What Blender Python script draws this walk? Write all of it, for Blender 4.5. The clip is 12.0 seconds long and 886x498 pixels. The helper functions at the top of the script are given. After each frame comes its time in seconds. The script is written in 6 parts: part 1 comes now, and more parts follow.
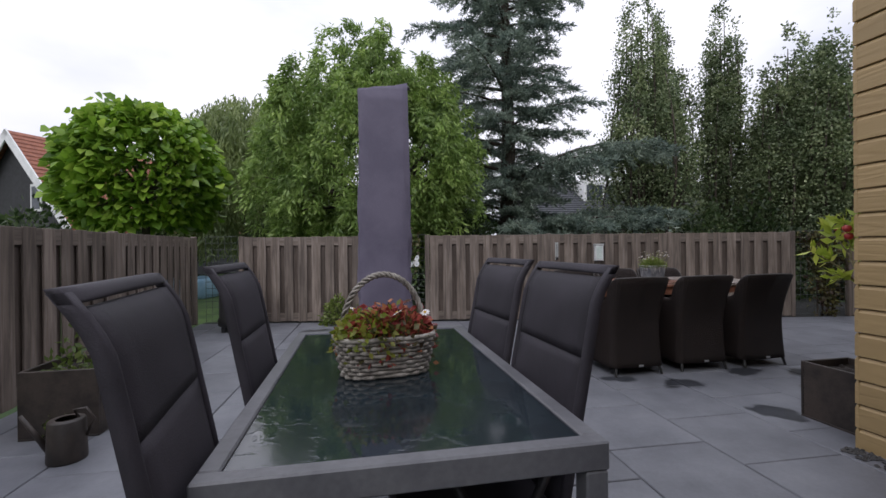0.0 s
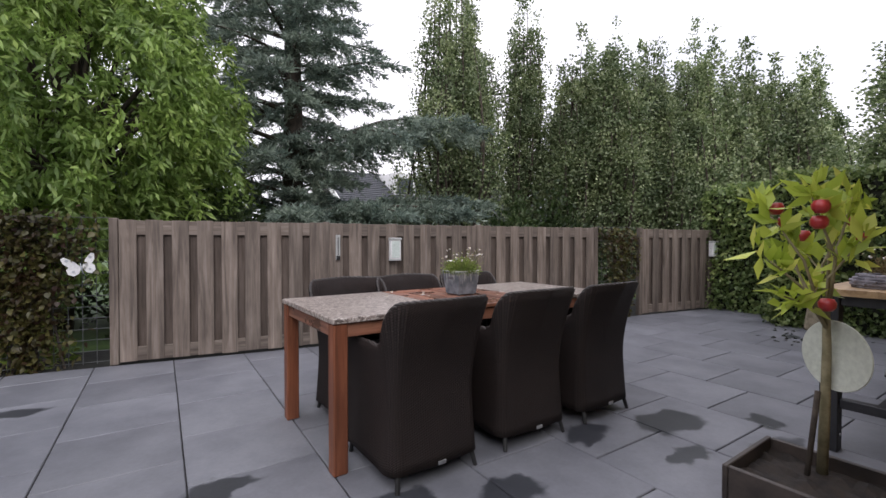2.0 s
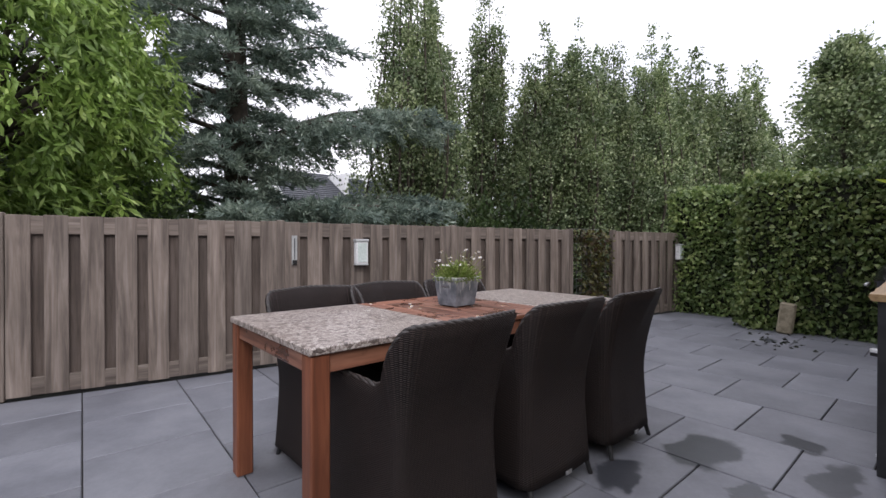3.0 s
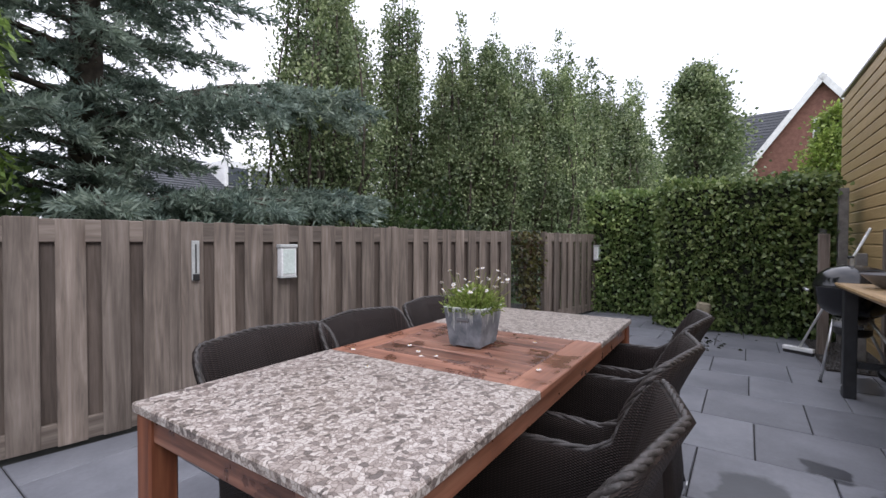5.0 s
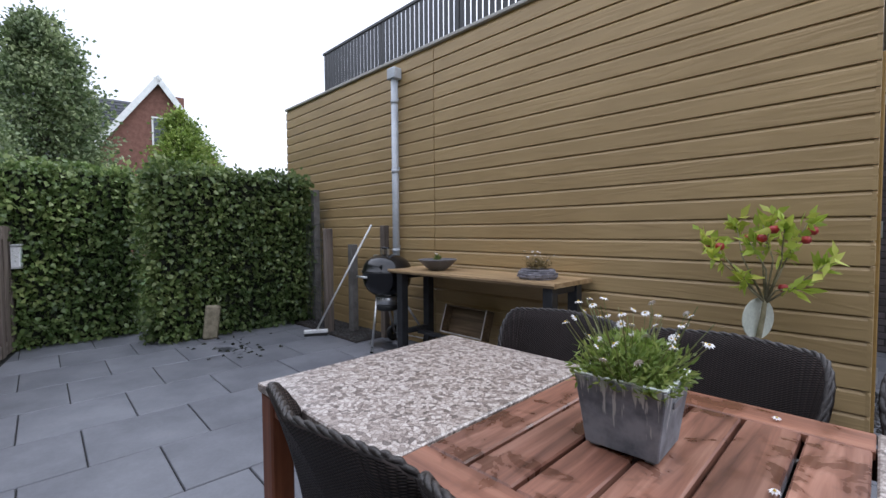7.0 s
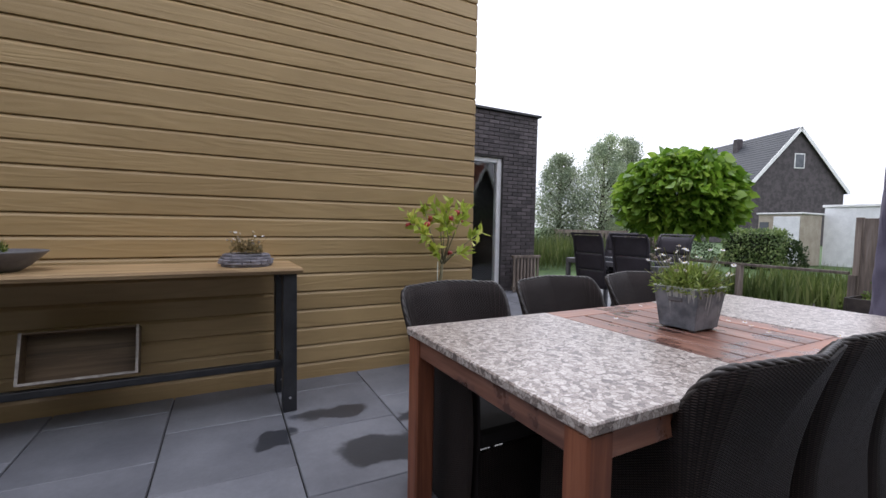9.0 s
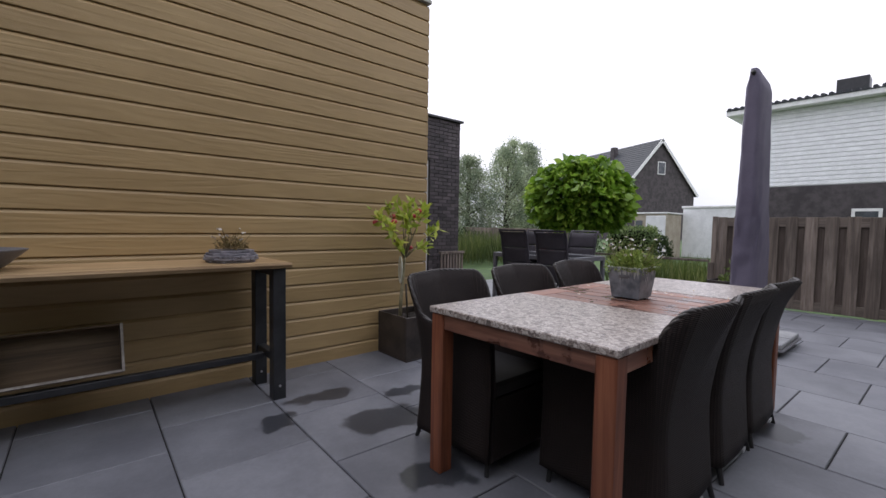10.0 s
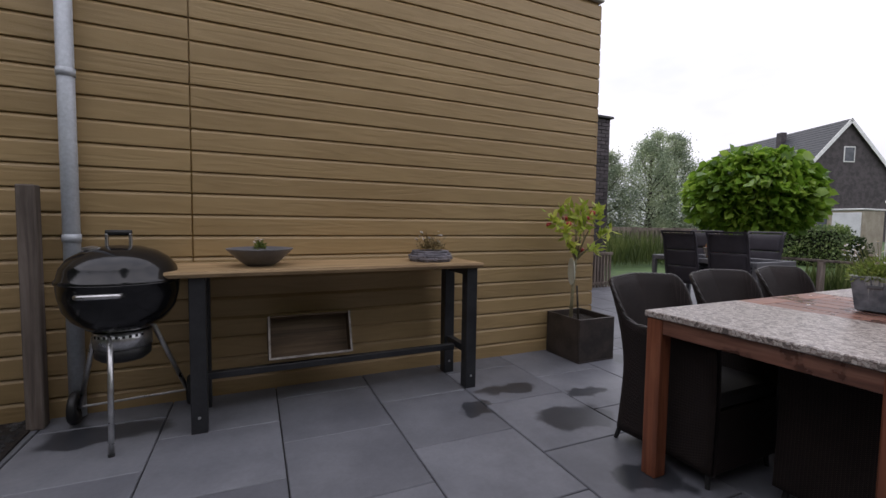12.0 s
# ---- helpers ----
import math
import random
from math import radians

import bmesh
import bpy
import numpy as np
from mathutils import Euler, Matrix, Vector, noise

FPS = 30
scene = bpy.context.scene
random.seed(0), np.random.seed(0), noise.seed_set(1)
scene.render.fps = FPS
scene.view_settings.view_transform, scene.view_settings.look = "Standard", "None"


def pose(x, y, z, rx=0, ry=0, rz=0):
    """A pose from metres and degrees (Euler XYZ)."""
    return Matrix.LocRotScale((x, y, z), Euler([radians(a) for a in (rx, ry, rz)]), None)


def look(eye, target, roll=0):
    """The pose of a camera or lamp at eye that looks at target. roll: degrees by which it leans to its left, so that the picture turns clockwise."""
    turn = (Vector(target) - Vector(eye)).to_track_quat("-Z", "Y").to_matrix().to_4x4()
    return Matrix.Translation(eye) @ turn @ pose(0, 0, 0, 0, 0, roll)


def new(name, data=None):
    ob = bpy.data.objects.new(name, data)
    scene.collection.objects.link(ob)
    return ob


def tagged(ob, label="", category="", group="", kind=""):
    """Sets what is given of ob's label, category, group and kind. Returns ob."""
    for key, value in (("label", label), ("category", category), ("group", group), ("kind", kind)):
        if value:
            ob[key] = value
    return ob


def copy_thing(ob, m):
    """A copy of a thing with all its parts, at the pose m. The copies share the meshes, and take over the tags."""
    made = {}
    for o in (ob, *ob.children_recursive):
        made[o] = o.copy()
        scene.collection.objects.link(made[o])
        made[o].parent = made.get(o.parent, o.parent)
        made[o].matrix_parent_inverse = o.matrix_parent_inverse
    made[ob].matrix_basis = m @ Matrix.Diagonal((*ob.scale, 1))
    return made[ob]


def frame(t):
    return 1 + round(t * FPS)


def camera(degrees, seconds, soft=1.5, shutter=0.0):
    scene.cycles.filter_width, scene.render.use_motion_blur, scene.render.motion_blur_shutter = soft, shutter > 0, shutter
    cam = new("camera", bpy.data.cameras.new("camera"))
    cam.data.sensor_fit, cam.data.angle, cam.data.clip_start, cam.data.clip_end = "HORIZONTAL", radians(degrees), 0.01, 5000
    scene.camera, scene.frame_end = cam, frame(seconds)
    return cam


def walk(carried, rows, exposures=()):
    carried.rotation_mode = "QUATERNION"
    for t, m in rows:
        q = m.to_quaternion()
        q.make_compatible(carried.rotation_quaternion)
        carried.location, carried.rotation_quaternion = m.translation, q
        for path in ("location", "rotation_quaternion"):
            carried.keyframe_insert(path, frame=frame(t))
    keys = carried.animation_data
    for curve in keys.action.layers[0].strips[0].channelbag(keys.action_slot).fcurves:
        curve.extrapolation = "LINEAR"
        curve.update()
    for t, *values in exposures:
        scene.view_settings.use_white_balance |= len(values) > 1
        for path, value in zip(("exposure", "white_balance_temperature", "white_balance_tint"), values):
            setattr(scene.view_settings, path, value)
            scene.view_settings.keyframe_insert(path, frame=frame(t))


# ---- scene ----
cam = camera(91.4, 12.0)
PATH = [
    (0, (1.854, 1.647, 1.155), (2.232, 3.611, 1.148), -0.6),
    (0.5, (2.174, 2.045, 1.228), (2.968, 3.880, 1.2), -0.3),
    (1, (2.570, 2.512, 1.273), (3.602, 4.225, 1.227), -0.3),
    (1.5, (2.924, 2.939, 1.193), (4.019, 4.613, 1.159), -0.2),
    (2, (3.121, 3.379, 1.137), (4.26, 5.023, 1.105), -0.0),
    (2.5, (3.24, 3.726, 1.129), (4.453, 5.316, 1.105), -0.0),
    (3, (3.231, 3.979, 1.116), (4.556, 5.476, 1.103), -0.0),
    (5, (3.342, 4.902, 1.213), (5.01, 6.005, 1.178), 0.1),
    (5.5, (3.511, 5.461, 1.27), (5.419, 6.058, 1.218), -0.2),
    (6, (3.783, 6.045, 1.276), (5.779, 5.93, 1.229), -0.4),
    (6.5, (4.122, 6.487, 1.28), (5.951, 5.681, 1.216), -0.3),
    (7, (4.573, 6.81, 1.26), (5.997, 5.407, 1.177), -0.4),
    (9, (6.649, 6.858, 1.159), (5.7, 5.102, 1.049), 1.1),
    (9.5, (6.989, 6.848, 1.142), (5.786, 5.253, 1.035), 1.3),
    (10, (7.248, 6.883, 1.139), (5.931, 5.381, 1.03), 1.0),
    (10.5, (7.311, 6.891, 1.148), (5.962, 5.419, 1.033), 0.9),
    (11, (7.369, 6.878, 1.154), (6.015, 5.41, 1.042), 1.0),
    (11.5, (7.451, 6.856, 1.162), (6.121, 5.367, 1.047), 1.0),
    (12, (7.682, 6.754, 1.159), (6.831, 4.948, 1.037), 0.8),
]
EXPOSURES = [(0.0, 0.15, 6250, 10), (0.5, 0.27, 6400, 10), (1.0, 0.43, 6450, 10), (1.5, 0.54, 6450, 11), (2.0, 0.70, 6450, 12), (3.0, 0.78, 6350, 12), (5.0, 0.90, 6200, 11),
             (5.5, 0.88, 6100, 10), (6.5, 0.81, 5850, 8), (7.0, 0.83, 5850, 8), (9.0, 0.80, 6150, 10), (10.0, 0.48, 6300, 11), (10.5, 0.34, 6350, 11), (11.5, 0.34, 6350, 11), (12.0, 0.32, 6400, 12)]
walk(cam, [(t, look(e, g, r)) for t, e, g, r in PATH], EXPOSURES)

# ---- sky and light ----
world = bpy.data.worlds.new("overcast_sky")
scene.world = world
world.use_nodes = True
wn, wl = world.node_tree.nodes, world.node_tree.links
wn.clear()
w_out = wn.new("ShaderNodeOutputWorld")
w_bg = wn.new("ShaderNodeBackground")
w_sky = wn.new("ShaderNodeTexSky")
w_sky.sky_type = "NISHITA"
w_sky.sun_disc = False
w_sky.sun_elevation = radians(48)
w_sky.sun_rotation = radians(200)
w_hsv = wn.new("ShaderNodeHueSaturation")
w_hsv.inputs["Saturation"].default_value = 0.25
w_hsv.inputs["Value"].default_value = 0.10
w_coord = wn.new("ShaderNodeTexCoord")
w_map = wn.new("ShaderNodeMapping")
w_map.inputs["Scale"].default_value = (1.0, 1.0, 2.6)
w_noise = wn.new("ShaderNodeTexNoise")
w_noise.inputs["Scale"].default_value = 1.7
w_noise.inputs["Detail"].default_value = 5.0
w_ramp = wn.new("ShaderNodeValToRGB")
w_ramp.color_ramp.elements[0].position = 0.38
w_ramp.color_ramp.elements[0].color = (0.68, 0.685, 0.78, 1)
w_ramp.color_ramp.elements[1].position = 0.62
w_ramp.color_ramp.elements[1].color = (1.0, 0.968, 1.04, 1)
w_mix = wn.new("ShaderNodeMix")
w_mix.data_type = "RGBA"
w_mix.inputs["Factor"].default_value = 0.88
wl.new(w_sky.outputs["Color"], w_hsv.inputs["Color"])
wl.new(w_coord.outputs["Generated"], w_map.inputs["Vector"])
wl.new(w_map.outputs["Vector"], w_noise.inputs["Vector"])
wl.new(w_noise.outputs["Fac"], w_ramp.inputs["Fac"])
wl.new(w_hsv.outputs["Color"], w_mix.inputs["A"])
wl.new(w_ramp.outputs["Color"], w_mix.inputs["B"])
wl.new(w_mix.outputs["Result"], w_bg.inputs["Color"])
w_sep = wn.new("ShaderNodeSeparateXYZ")
w_lift = wn.new("ShaderNodeMapRange")
w_lift.inputs["To Min"].default_value = 0.88
w_lift.inputs["To Max"].default_value = 1.68
wl.new(w_coord.outputs["Generated"], w_sep.inputs["Vector"])
wl.new(w_sep.outputs["Z"], w_lift.inputs["Value"])
wl.new(w_lift.outputs["Result"], w_bg.inputs["Strength"])
wl.new(w_bg.outputs["Background"], w_out.inputs["Surface"])

sun = new("sun", bpy.data.lights.new("sun", "SUN"))
sun.data.energy = 0.6
sun.data.angle = radians(25)
sun.data.color = (1.0, 0.97, 0.93)
sun.matrix_world = look((-5, -12, 16), (4, 4, 0))

# ---- materials ----


def base_mat(name):
    m = bpy.data.materials.new(name)
    m.use_nodes = True
    n, l = m.node_tree.nodes, m.node_tree.links
    return m, n, l, n["Principled BSDF"]


def node_coords(n, l, stretch=(1, 1, 1), coords="Object"):
    tc = n.new("ShaderNodeTexCoord")
    mp = n.new("ShaderNodeMapping")
    mp.inputs["Scale"].default_value = stretch
    if coords == "Object":
        info = n.new("ShaderNodeObjectInfo")
        mul = n.new("ShaderNodeMath")
        mul.operation = "MULTIPLY"
        mul.inputs[1].default_value = 41.0
        l.new(info.outputs["Random"], mul.inputs[0])
        add = n.new("ShaderNodeVectorMath")
        add.operation = "ADD"
        l.new(tc.outputs["Object"], add.inputs[0])
        l.new(mul.outputs[0], add.inputs[1])
        l.new(add.outputs[0], mp.inputs["Vector"])
    else:
        l.new(tc.outputs[coords], mp.inputs["Vector"])
    return mp.outputs["Vector"]


def tex_noise(n, l, vec, scale, detail=4.0, rough=0.6, distort=0.0):
    t = n.new("ShaderNodeTexNoise")
    t.inputs["Scale"].default_value = scale
    t.inputs["Detail"].default_value = detail
    t.inputs["Roughness"].default_value = rough
    t.inputs["Distortion"].default_value = distort
    l.new(vec, t.inputs["Vector"])
    return t.outputs["Fac"]


def ramp(n, l, fac, stops):
    r = n.new("ShaderNodeValToRGB")
    e = r.color_ramp.elements
    while len(e) < len(stops):
        e.new(0.5)
    for k, (p, c) in enumerate(stops):
        e[k].position = p
        e[k].color = (*c, 1)
    l.new(fac, r.inputs["Fac"])
    return r.outputs["Color"]


def mixed(n, l, fac, a, b, mode="MIX"):
    m = n.new("ShaderNodeMix")
    m.data_type = "RGBA"
    m.blend_type = mode
    for sock, v in ((m.inputs["Factor"], fac), (m.inputs["A"], a), (m.inputs["B"], b)):
        if hasattr(v, "is_linked"):
            l.new(v, sock)
        else:
            sock.default_value = v if not isinstance(v, tuple) else (*v, 1)
    return m.outputs["Result"]


def bumped(n, l, p, height, strength, distance=0.01):
    b = n.new("ShaderNodeBump")
    b.inputs["Strength"].default_value = strength
    b.inputs["Distance"].default_value = distance
    l.new(height, b.inputs["Height"])
    l.new(b.outputs["Normal"], p.inputs["Normal"])
    return b


def piece_tint(n, l, colour, amount):
    """Small change of value from piece to piece."""
    info = n.new("ShaderNodeObjectInfo")
    mr = n.new("ShaderNodeMapRange")
    mr.inputs["To Min"].default_value = 1 - amount
    mr.inputs["To Max"].default_value = 1 + amount
    l.new(info.outputs["Random"], mr.inputs["Value"])
    hs = n.new("ShaderNodeHueSaturation")
    l.new(mr.outputs["Result"], hs.inputs["Value"])
    l.new(colour, hs.inputs["Color"])
    return hs.outputs["Color"]


def mat(name, c1, c2, scale=6.0, rough=0.6, bump=0.15, fine=60.0, metal=0.0, stretch=(1, 1, 1), tint=0.0, spread=0.12):
    m, n, l, p = base_mat(name)
    v = node_coords(n, l, stretch)
    big = tex_noise(n, l, v, scale, 4, 0.6)
    small = tex_noise(n, l, v, fine, 3, 0.6)
    col = ramp(n, l, big, [(0.5 - spread, c1), (0.5 + spread, c2)])
    grain = ramp(n, l, small, [(0.3, (0.82, 0.82, 0.82)), (0.7, (1.08, 1.08, 1.08))])
    col = mixed(n, l, 0.8, col, grain, "MULTIPLY")
    if tint:
        col = piece_tint(n, l, col, tint)
    l.new(col, p.inputs["Base Color"])
    p.inputs["Metallic"].default_value = metal
    rr = n.new("ShaderNodeMapRange")
    rr.inputs["To Min"].default_value = max(0.02, rough - 0.1)
    rr.inputs["To Max"].default_value = min(1.0, rough + 0.1)
    l.new(big, rr.inputs["Value"])
    l.new(rr.outputs["Result"], p.inputs["Roughness"])
    if bump:
        bumped(n, l, p, small, bump, 0.004)
    return m


def wood_mat(name, dark, mid, light, axis, rough=0.7, tint=0.15, bump=0.4, grain=28.0, knots=0.0, wet=0.0):
    m, n, l, p = base_mat(name)
    st = [1.0, 1.0, 1.0]
    st[axis] = 0.06
    v = node_coords(n, l, tuple(st))
    g = tex_noise(n, l, v, grain, 5, 0.65, 0.6)
    st2 = [1.0, 1.0, 1.0]
    st2[axis] = 0.3
    v2 = node_coords(n, l, tuple(st2))
    b = tex_noise(n, l, v2, 5.0, 4, 0.6)
    col = ramp(n, l, g, [(0.3, dark), (0.5, mid), (0.72, light)])
    blot = ramp(n, l, b, [(0.3, (0.62, 0.62, 0.62)), (0.7, (1.15, 1.15, 1.15))])
    col = mixed(n, l, 0.9, col, blot, "MULTIPLY")
    if knots:
        vo = n.new("ShaderNodeTexVoronoi")
        vo.inputs["Scale"].default_value = knots
        l.new(v2, vo.inputs["Vector"])
        kn = ramp(n, l, vo.outputs["Distance"], [(0.04, (0.35, 0.3, 0.26)), (0.13, (1, 1, 1))])
        col = mixed(n, l, 0.8, col, kn, "MULTIPLY")
    col = piece_tint(n, l, col, tint)
    p.inputs["Roughness"].default_value = rough
    if wet:                                       # damp stains left by the rain
        geo = n.new("ShaderNodeNewGeometry")
        damp = ramp(n, l, tex_noise(n, l, geo.outputs["Position"], 6.5, 4, 0.6, 0.4), [(0.52, (0, 0, 0)), (0.60, (1, 1, 1))])
        col = mixed(n, l, damp, col, mixed(n, l, 1.0, col, (1 - wet, 1 - 1.05 * wet, 1 - 1.05 * wet), "MULTIPLY"))
        rr = n.new("ShaderNodeMapRange")
        rr.inputs["To Min"].default_value = rough
        rr.inputs["To Max"].default_value = rough * 0.55
        l.new(damp, rr.inputs["Value"])
        l.new(rr.outputs["Result"], p.inputs["Roughness"])
    l.new(col, p.inputs["Base Color"])
    bumped(n, l, p, g, bump, 0.003)
    return m


def clad_mat():
    m, n, l, p = base_mat("ochre_cladding")
    v = node_coords(n, l, (0.10, 0.10, 1.0))
    d = tex_noise(n, l, v, 5.0, 3, 0.55, 0.3)
    w = n.new("ShaderNodeMath")
    w.operation = "MULTIPLY"
    w.inputs[1].default_value = 70.0
    l.new(d, w.inputs[0])
    s = n.new("ShaderNodeMath")
    s.operation = "SINE"
    l.new(w.outputs[0], s.inputs[0])
    fine = tex_noise(n, l, node_coords(n, l, (0.12, 0.12, 1.6)), 70.0, 4, 0.7)
    hsum = n.new("ShaderNodeMath")
    hsum.operation = "MULTIPLY_ADD"
    hsum.inputs[1].default_value = 0.55
    l.new(s.outputs[0], hsum.inputs[0])
    l.new(fine, hsum.inputs[2])
    big = tex_noise(n, l, node_coords(n, l, (0.5, 0.5, 0.5)), 2.2, 3, 0.5)
    col = ramp(n, l, big, [(0.35, (0.346, 0.240, 0.110)), (0.65, (0.405, 0.285, 0.134))])
    gr = ramp(n, l, hsum.outputs[0], [(0.0, (0.86, 0.86, 0.84)), (0.9, (1.06, 1.06, 1.06))])
    col = mixed(n, l, 0.28, col, gr, "MULTIPLY")
    col = piece_tint(n, l, col, 0.05)
    l.new(col, p.inputs["Base Color"])
    p.inputs["Roughness"].default_value = 0.48
    bumped(n, l, p, hsum.outputs[0], 0.26, 0.003)
    return m


WET = [(6.00, 4.26, 0.22, 0.07), (6.36, 4.45, 0.13, 0.10), (5.50, 4.50, 0.15, 0.08), (5.86, 4.80, 0.25, 0.16), (5.98, 5.42, 0.17, 0.14),
       (4.50, 4.78, 0.17, 0.11), (4.67, 4.14, 0.14, 0.14), (3.40, 5.57, 0.20, 0.08), (2.45, 7.34, 0.19, 0.10), (1.24, 7.98, 0.20, 0.10),
       (5.30, 4.97, 0.20, 0.09), (4.05, 5.05, 0.15, 0.08), (4.22, 6.35, 0.14, 0.12), (8.35, 3.95, 0.30, 0.14), (9.55, 5.25, 0.14, 0.07)]


def tile_mat():
    """Blue-grey concrete slabs with drying wet patches."""
    m, n, l, p = base_mat("slate_grey_slab")
    geo = n.new("ShaderNodeNewGeometry")
    pos = geo.outputs["Position"]
    v = node_coords(n, l)
    big = tex_noise(n, l, v, 2.4, 5, 0.6)
    small = tex_noise(n, l, v, 45.0, 4, 0.7)
    col = ramp(n, l, big, [(0.34, (0.124, 0.128, 0.144)), (0.66, (0.188, 0.193, 0.212))])
    gr = ramp(n, l, small, [(0.3, (0.9, 0.9, 0.9)), (0.7, (1.06, 1.06, 1.06))])
    col = mixed(n, l, 0.8, col, gr, "MULTIPLY")
    col = piece_tint(n, l, col, 0.10)
    wob = n.new("ShaderNodeTexNoise")
    wob.inputs["Scale"].default_value = 5.0
    wob.inputs["Detail"].default_value = 5.0
    l.new(pos, wob.inputs["Vector"])
    shift = n.new("ShaderNodeVectorMath")
    shift.operation = "MULTIPLY_ADD"
    shift.inputs[1].default_value = (0.34, 0.34, 0.0)
    l.new(wob.outputs["Color"], shift.inputs[0])
    l.new(pos, shift.inputs[2])
    wet = None
    for x, y, a, b in WET:
        mp = n.new("ShaderNodeMapping")
        mp.inputs["Location"].default_value = (-(x + 0.17) / a, -(y + 0.17) / b, 0)
        mp.inputs["Scale"].default_value = (1 / a, 1 / b, 0)
        l.new(shift.outputs[0], mp.inputs["Vector"])
        ln = n.new("ShaderNodeVectorMath")
        ln.operation = "LENGTH"
        l.new(mp.outputs["Vector"], ln.inputs[0])
        if wet is None:
            wet = ln.outputs["Value"]
        else:
            mn = n.new("ShaderNodeMath")
            mn.operation = "MINIMUM"
            l.new(wet, mn.inputs[0])
            l.new(ln.outputs["Value"], mn.inputs[1])
            wet = mn.outputs[0]
    mr = n.new("ShaderNodeMapRange")
    mr.interpolation_type = "SMOOTHSTEP"
    mr.inputs["From Min"].default_value = 1.12
    mr.inputs["From Max"].default_value = 0.82
    l.new(wet, mr.inputs["Value"])
    damp = mr.outputs["Result"]
    soaked = mixed(n, l, 1.0, col, (0.29, 0.30, 0.31), "MULTIPLY")
    col = mixed(n, l, damp, col, soaked)
    l.new(col, p.inputs["Base Color"])
    rg = n.new("ShaderNodeMapRange")
    rg.inputs["To Min"].default_value = 0.5
    rg.inputs["To Max"].default_value = 0.3
    l.new(damp, rg.inputs["Value"])
    l.new(rg.outputs["Result"], p.inputs["Roughness"])
    bumped(n, l, p, small, 0.12, 0.003)
    return m


def granite_mat():
    m, n, l, p = base_mat("polished_granite")
    v = node_coords(n, l)
    vo = n.new("ShaderNodeTexVoronoi")
    vo.inputs["Scale"].default_value = 68.0
    vo.feature = "F1"
    dist = tex_noise(n, l, v, 14.0, 3, 0.6)
    warp = n.new("ShaderNodeVectorMath")
    warp.operation = "MULTIPLY_ADD"
    warp.inputs[1].default_value = (0.05, 0.05, 0.05)
    nz = n.new("ShaderNodeTexNoise")
    nz.inputs["Scale"].default_value = 22.0
    l.new(v, nz.inputs["Vector"])
    l.new(nz.outputs["Color"], warp.inputs[0])
    l.new(v, warp.inputs[2])
    l.new(warp.outputs[0], vo.inputs["Vector"])
    hue = n.new("ShaderNodeSeparateColor")
    l.new(vo.outputs["Color"], hue.inputs["Color"])
    cell = ramp(n, l, hue.outputs["Red"], [(0.0, (0.125, 0.105, 0.094)), (0.24, (0.28, 0.235, 0.208)), (0.5, (0.40, 0.352, 0.315)), (0.85, (0.51, 0.465, 0.425))])
    edge = n.new("ShaderNodeTexVoronoi")
    edge.feature = "DISTANCE_TO_EDGE"
    edge.inputs["Scale"].default_value = 68.0
    l.new(warp.outputs[0], edge.inputs["Vector"])
    ec = ramp(n, l, edge.outputs["Distance"], [(0.02, (0.50, 0.44, 0.42)), (0.14, (1, 1, 1))])
    col = mixed(n, l, 0.85, cell, ec, "MULTIPLY")
    sp = ramp(n, l, tex_noise(n, l, v, 190.0, 2, 0.6), [(0.36, (0.45, 0.42, 0.4)), (0.46, (1, 1, 1))])
    col = mixed(n, l, 0.7, col, sp, "MULTIPLY")
    l.new(col, p.inputs["Base Color"])
    p.inputs["Roughness"].default_value = 0.32
    return m


def wicker_mat():
    m, n, l, p = base_mat("brown_wicker")
    tc = n.new("ShaderNodeTexCoord")
    sep = n.new("ShaderNodeSeparateXYZ")
    l.new(tc.outputs["UV"], sep.inputs[0])

    def wave(sock, freq, phase=0.0):
        a = n.new("ShaderNodeMath")
        a.operation = "MULTIPLY_ADD"
        a.inputs[1].default_value = freq
        a.inputs[2].default_value = phase
        l.new(sock, a.inputs[0])
        b = n.new("ShaderNodeMath")
        b.operation = "SINE"
        l.new(a.outputs[0], b.inputs[0])
        return b.outputs[0]

    ribs = wave(sep.outputs["X"], 6.2832 / 0.0128)
    rows = wave(sep.outputs["Y"], 6.2832 / 0.0072)
    mul = n.new("ShaderNodeMath")
    mul.operation = "MULTIPLY"
    l.new(ribs, mul.inputs[0])
    l.new(rows, mul.inputs[1])
    add = n.new("ShaderNodeMath")
    add.operation = "MULTIPLY_ADD"
    add.inputs[1].default_value = 1.0
    l.new(mul.outputs[0], add.inputs[0])
    soft = n.new("ShaderNodeMath")
    soft.operation = "MULTIPLY"
    soft.inputs[1].default_value = 0.25
    l.new(ribs, soft.inputs[0])
    l.new(soft.outputs[0], add.inputs[2])
    big = tex_noise(n, l, node_coords(n, l), 5.0, 3, 0.6)
    col = ramp(n, l, add.outputs[0], [(0.0, (0.009, 0.0062, 0.0056)), (0.9, (0.053, 0.037, 0.032))])
    wear = ramp(n, l, big, [(0.3, (0.8, 0.8, 0.8)), (0.7, (1.2, 1.18, 1.15))])
    col = mixed(n, l, 1.0, col, wear, "MULTIPLY")
    l.new(col, p.inputs["Base Color"])
    p.inputs["Roughness"].default_value = 0.55
    p.inputs["Specular IOR Level"].default_value = 0.2
    bumped(n, l, p, add.outputs[0], 0.7, 0.004)
    return m


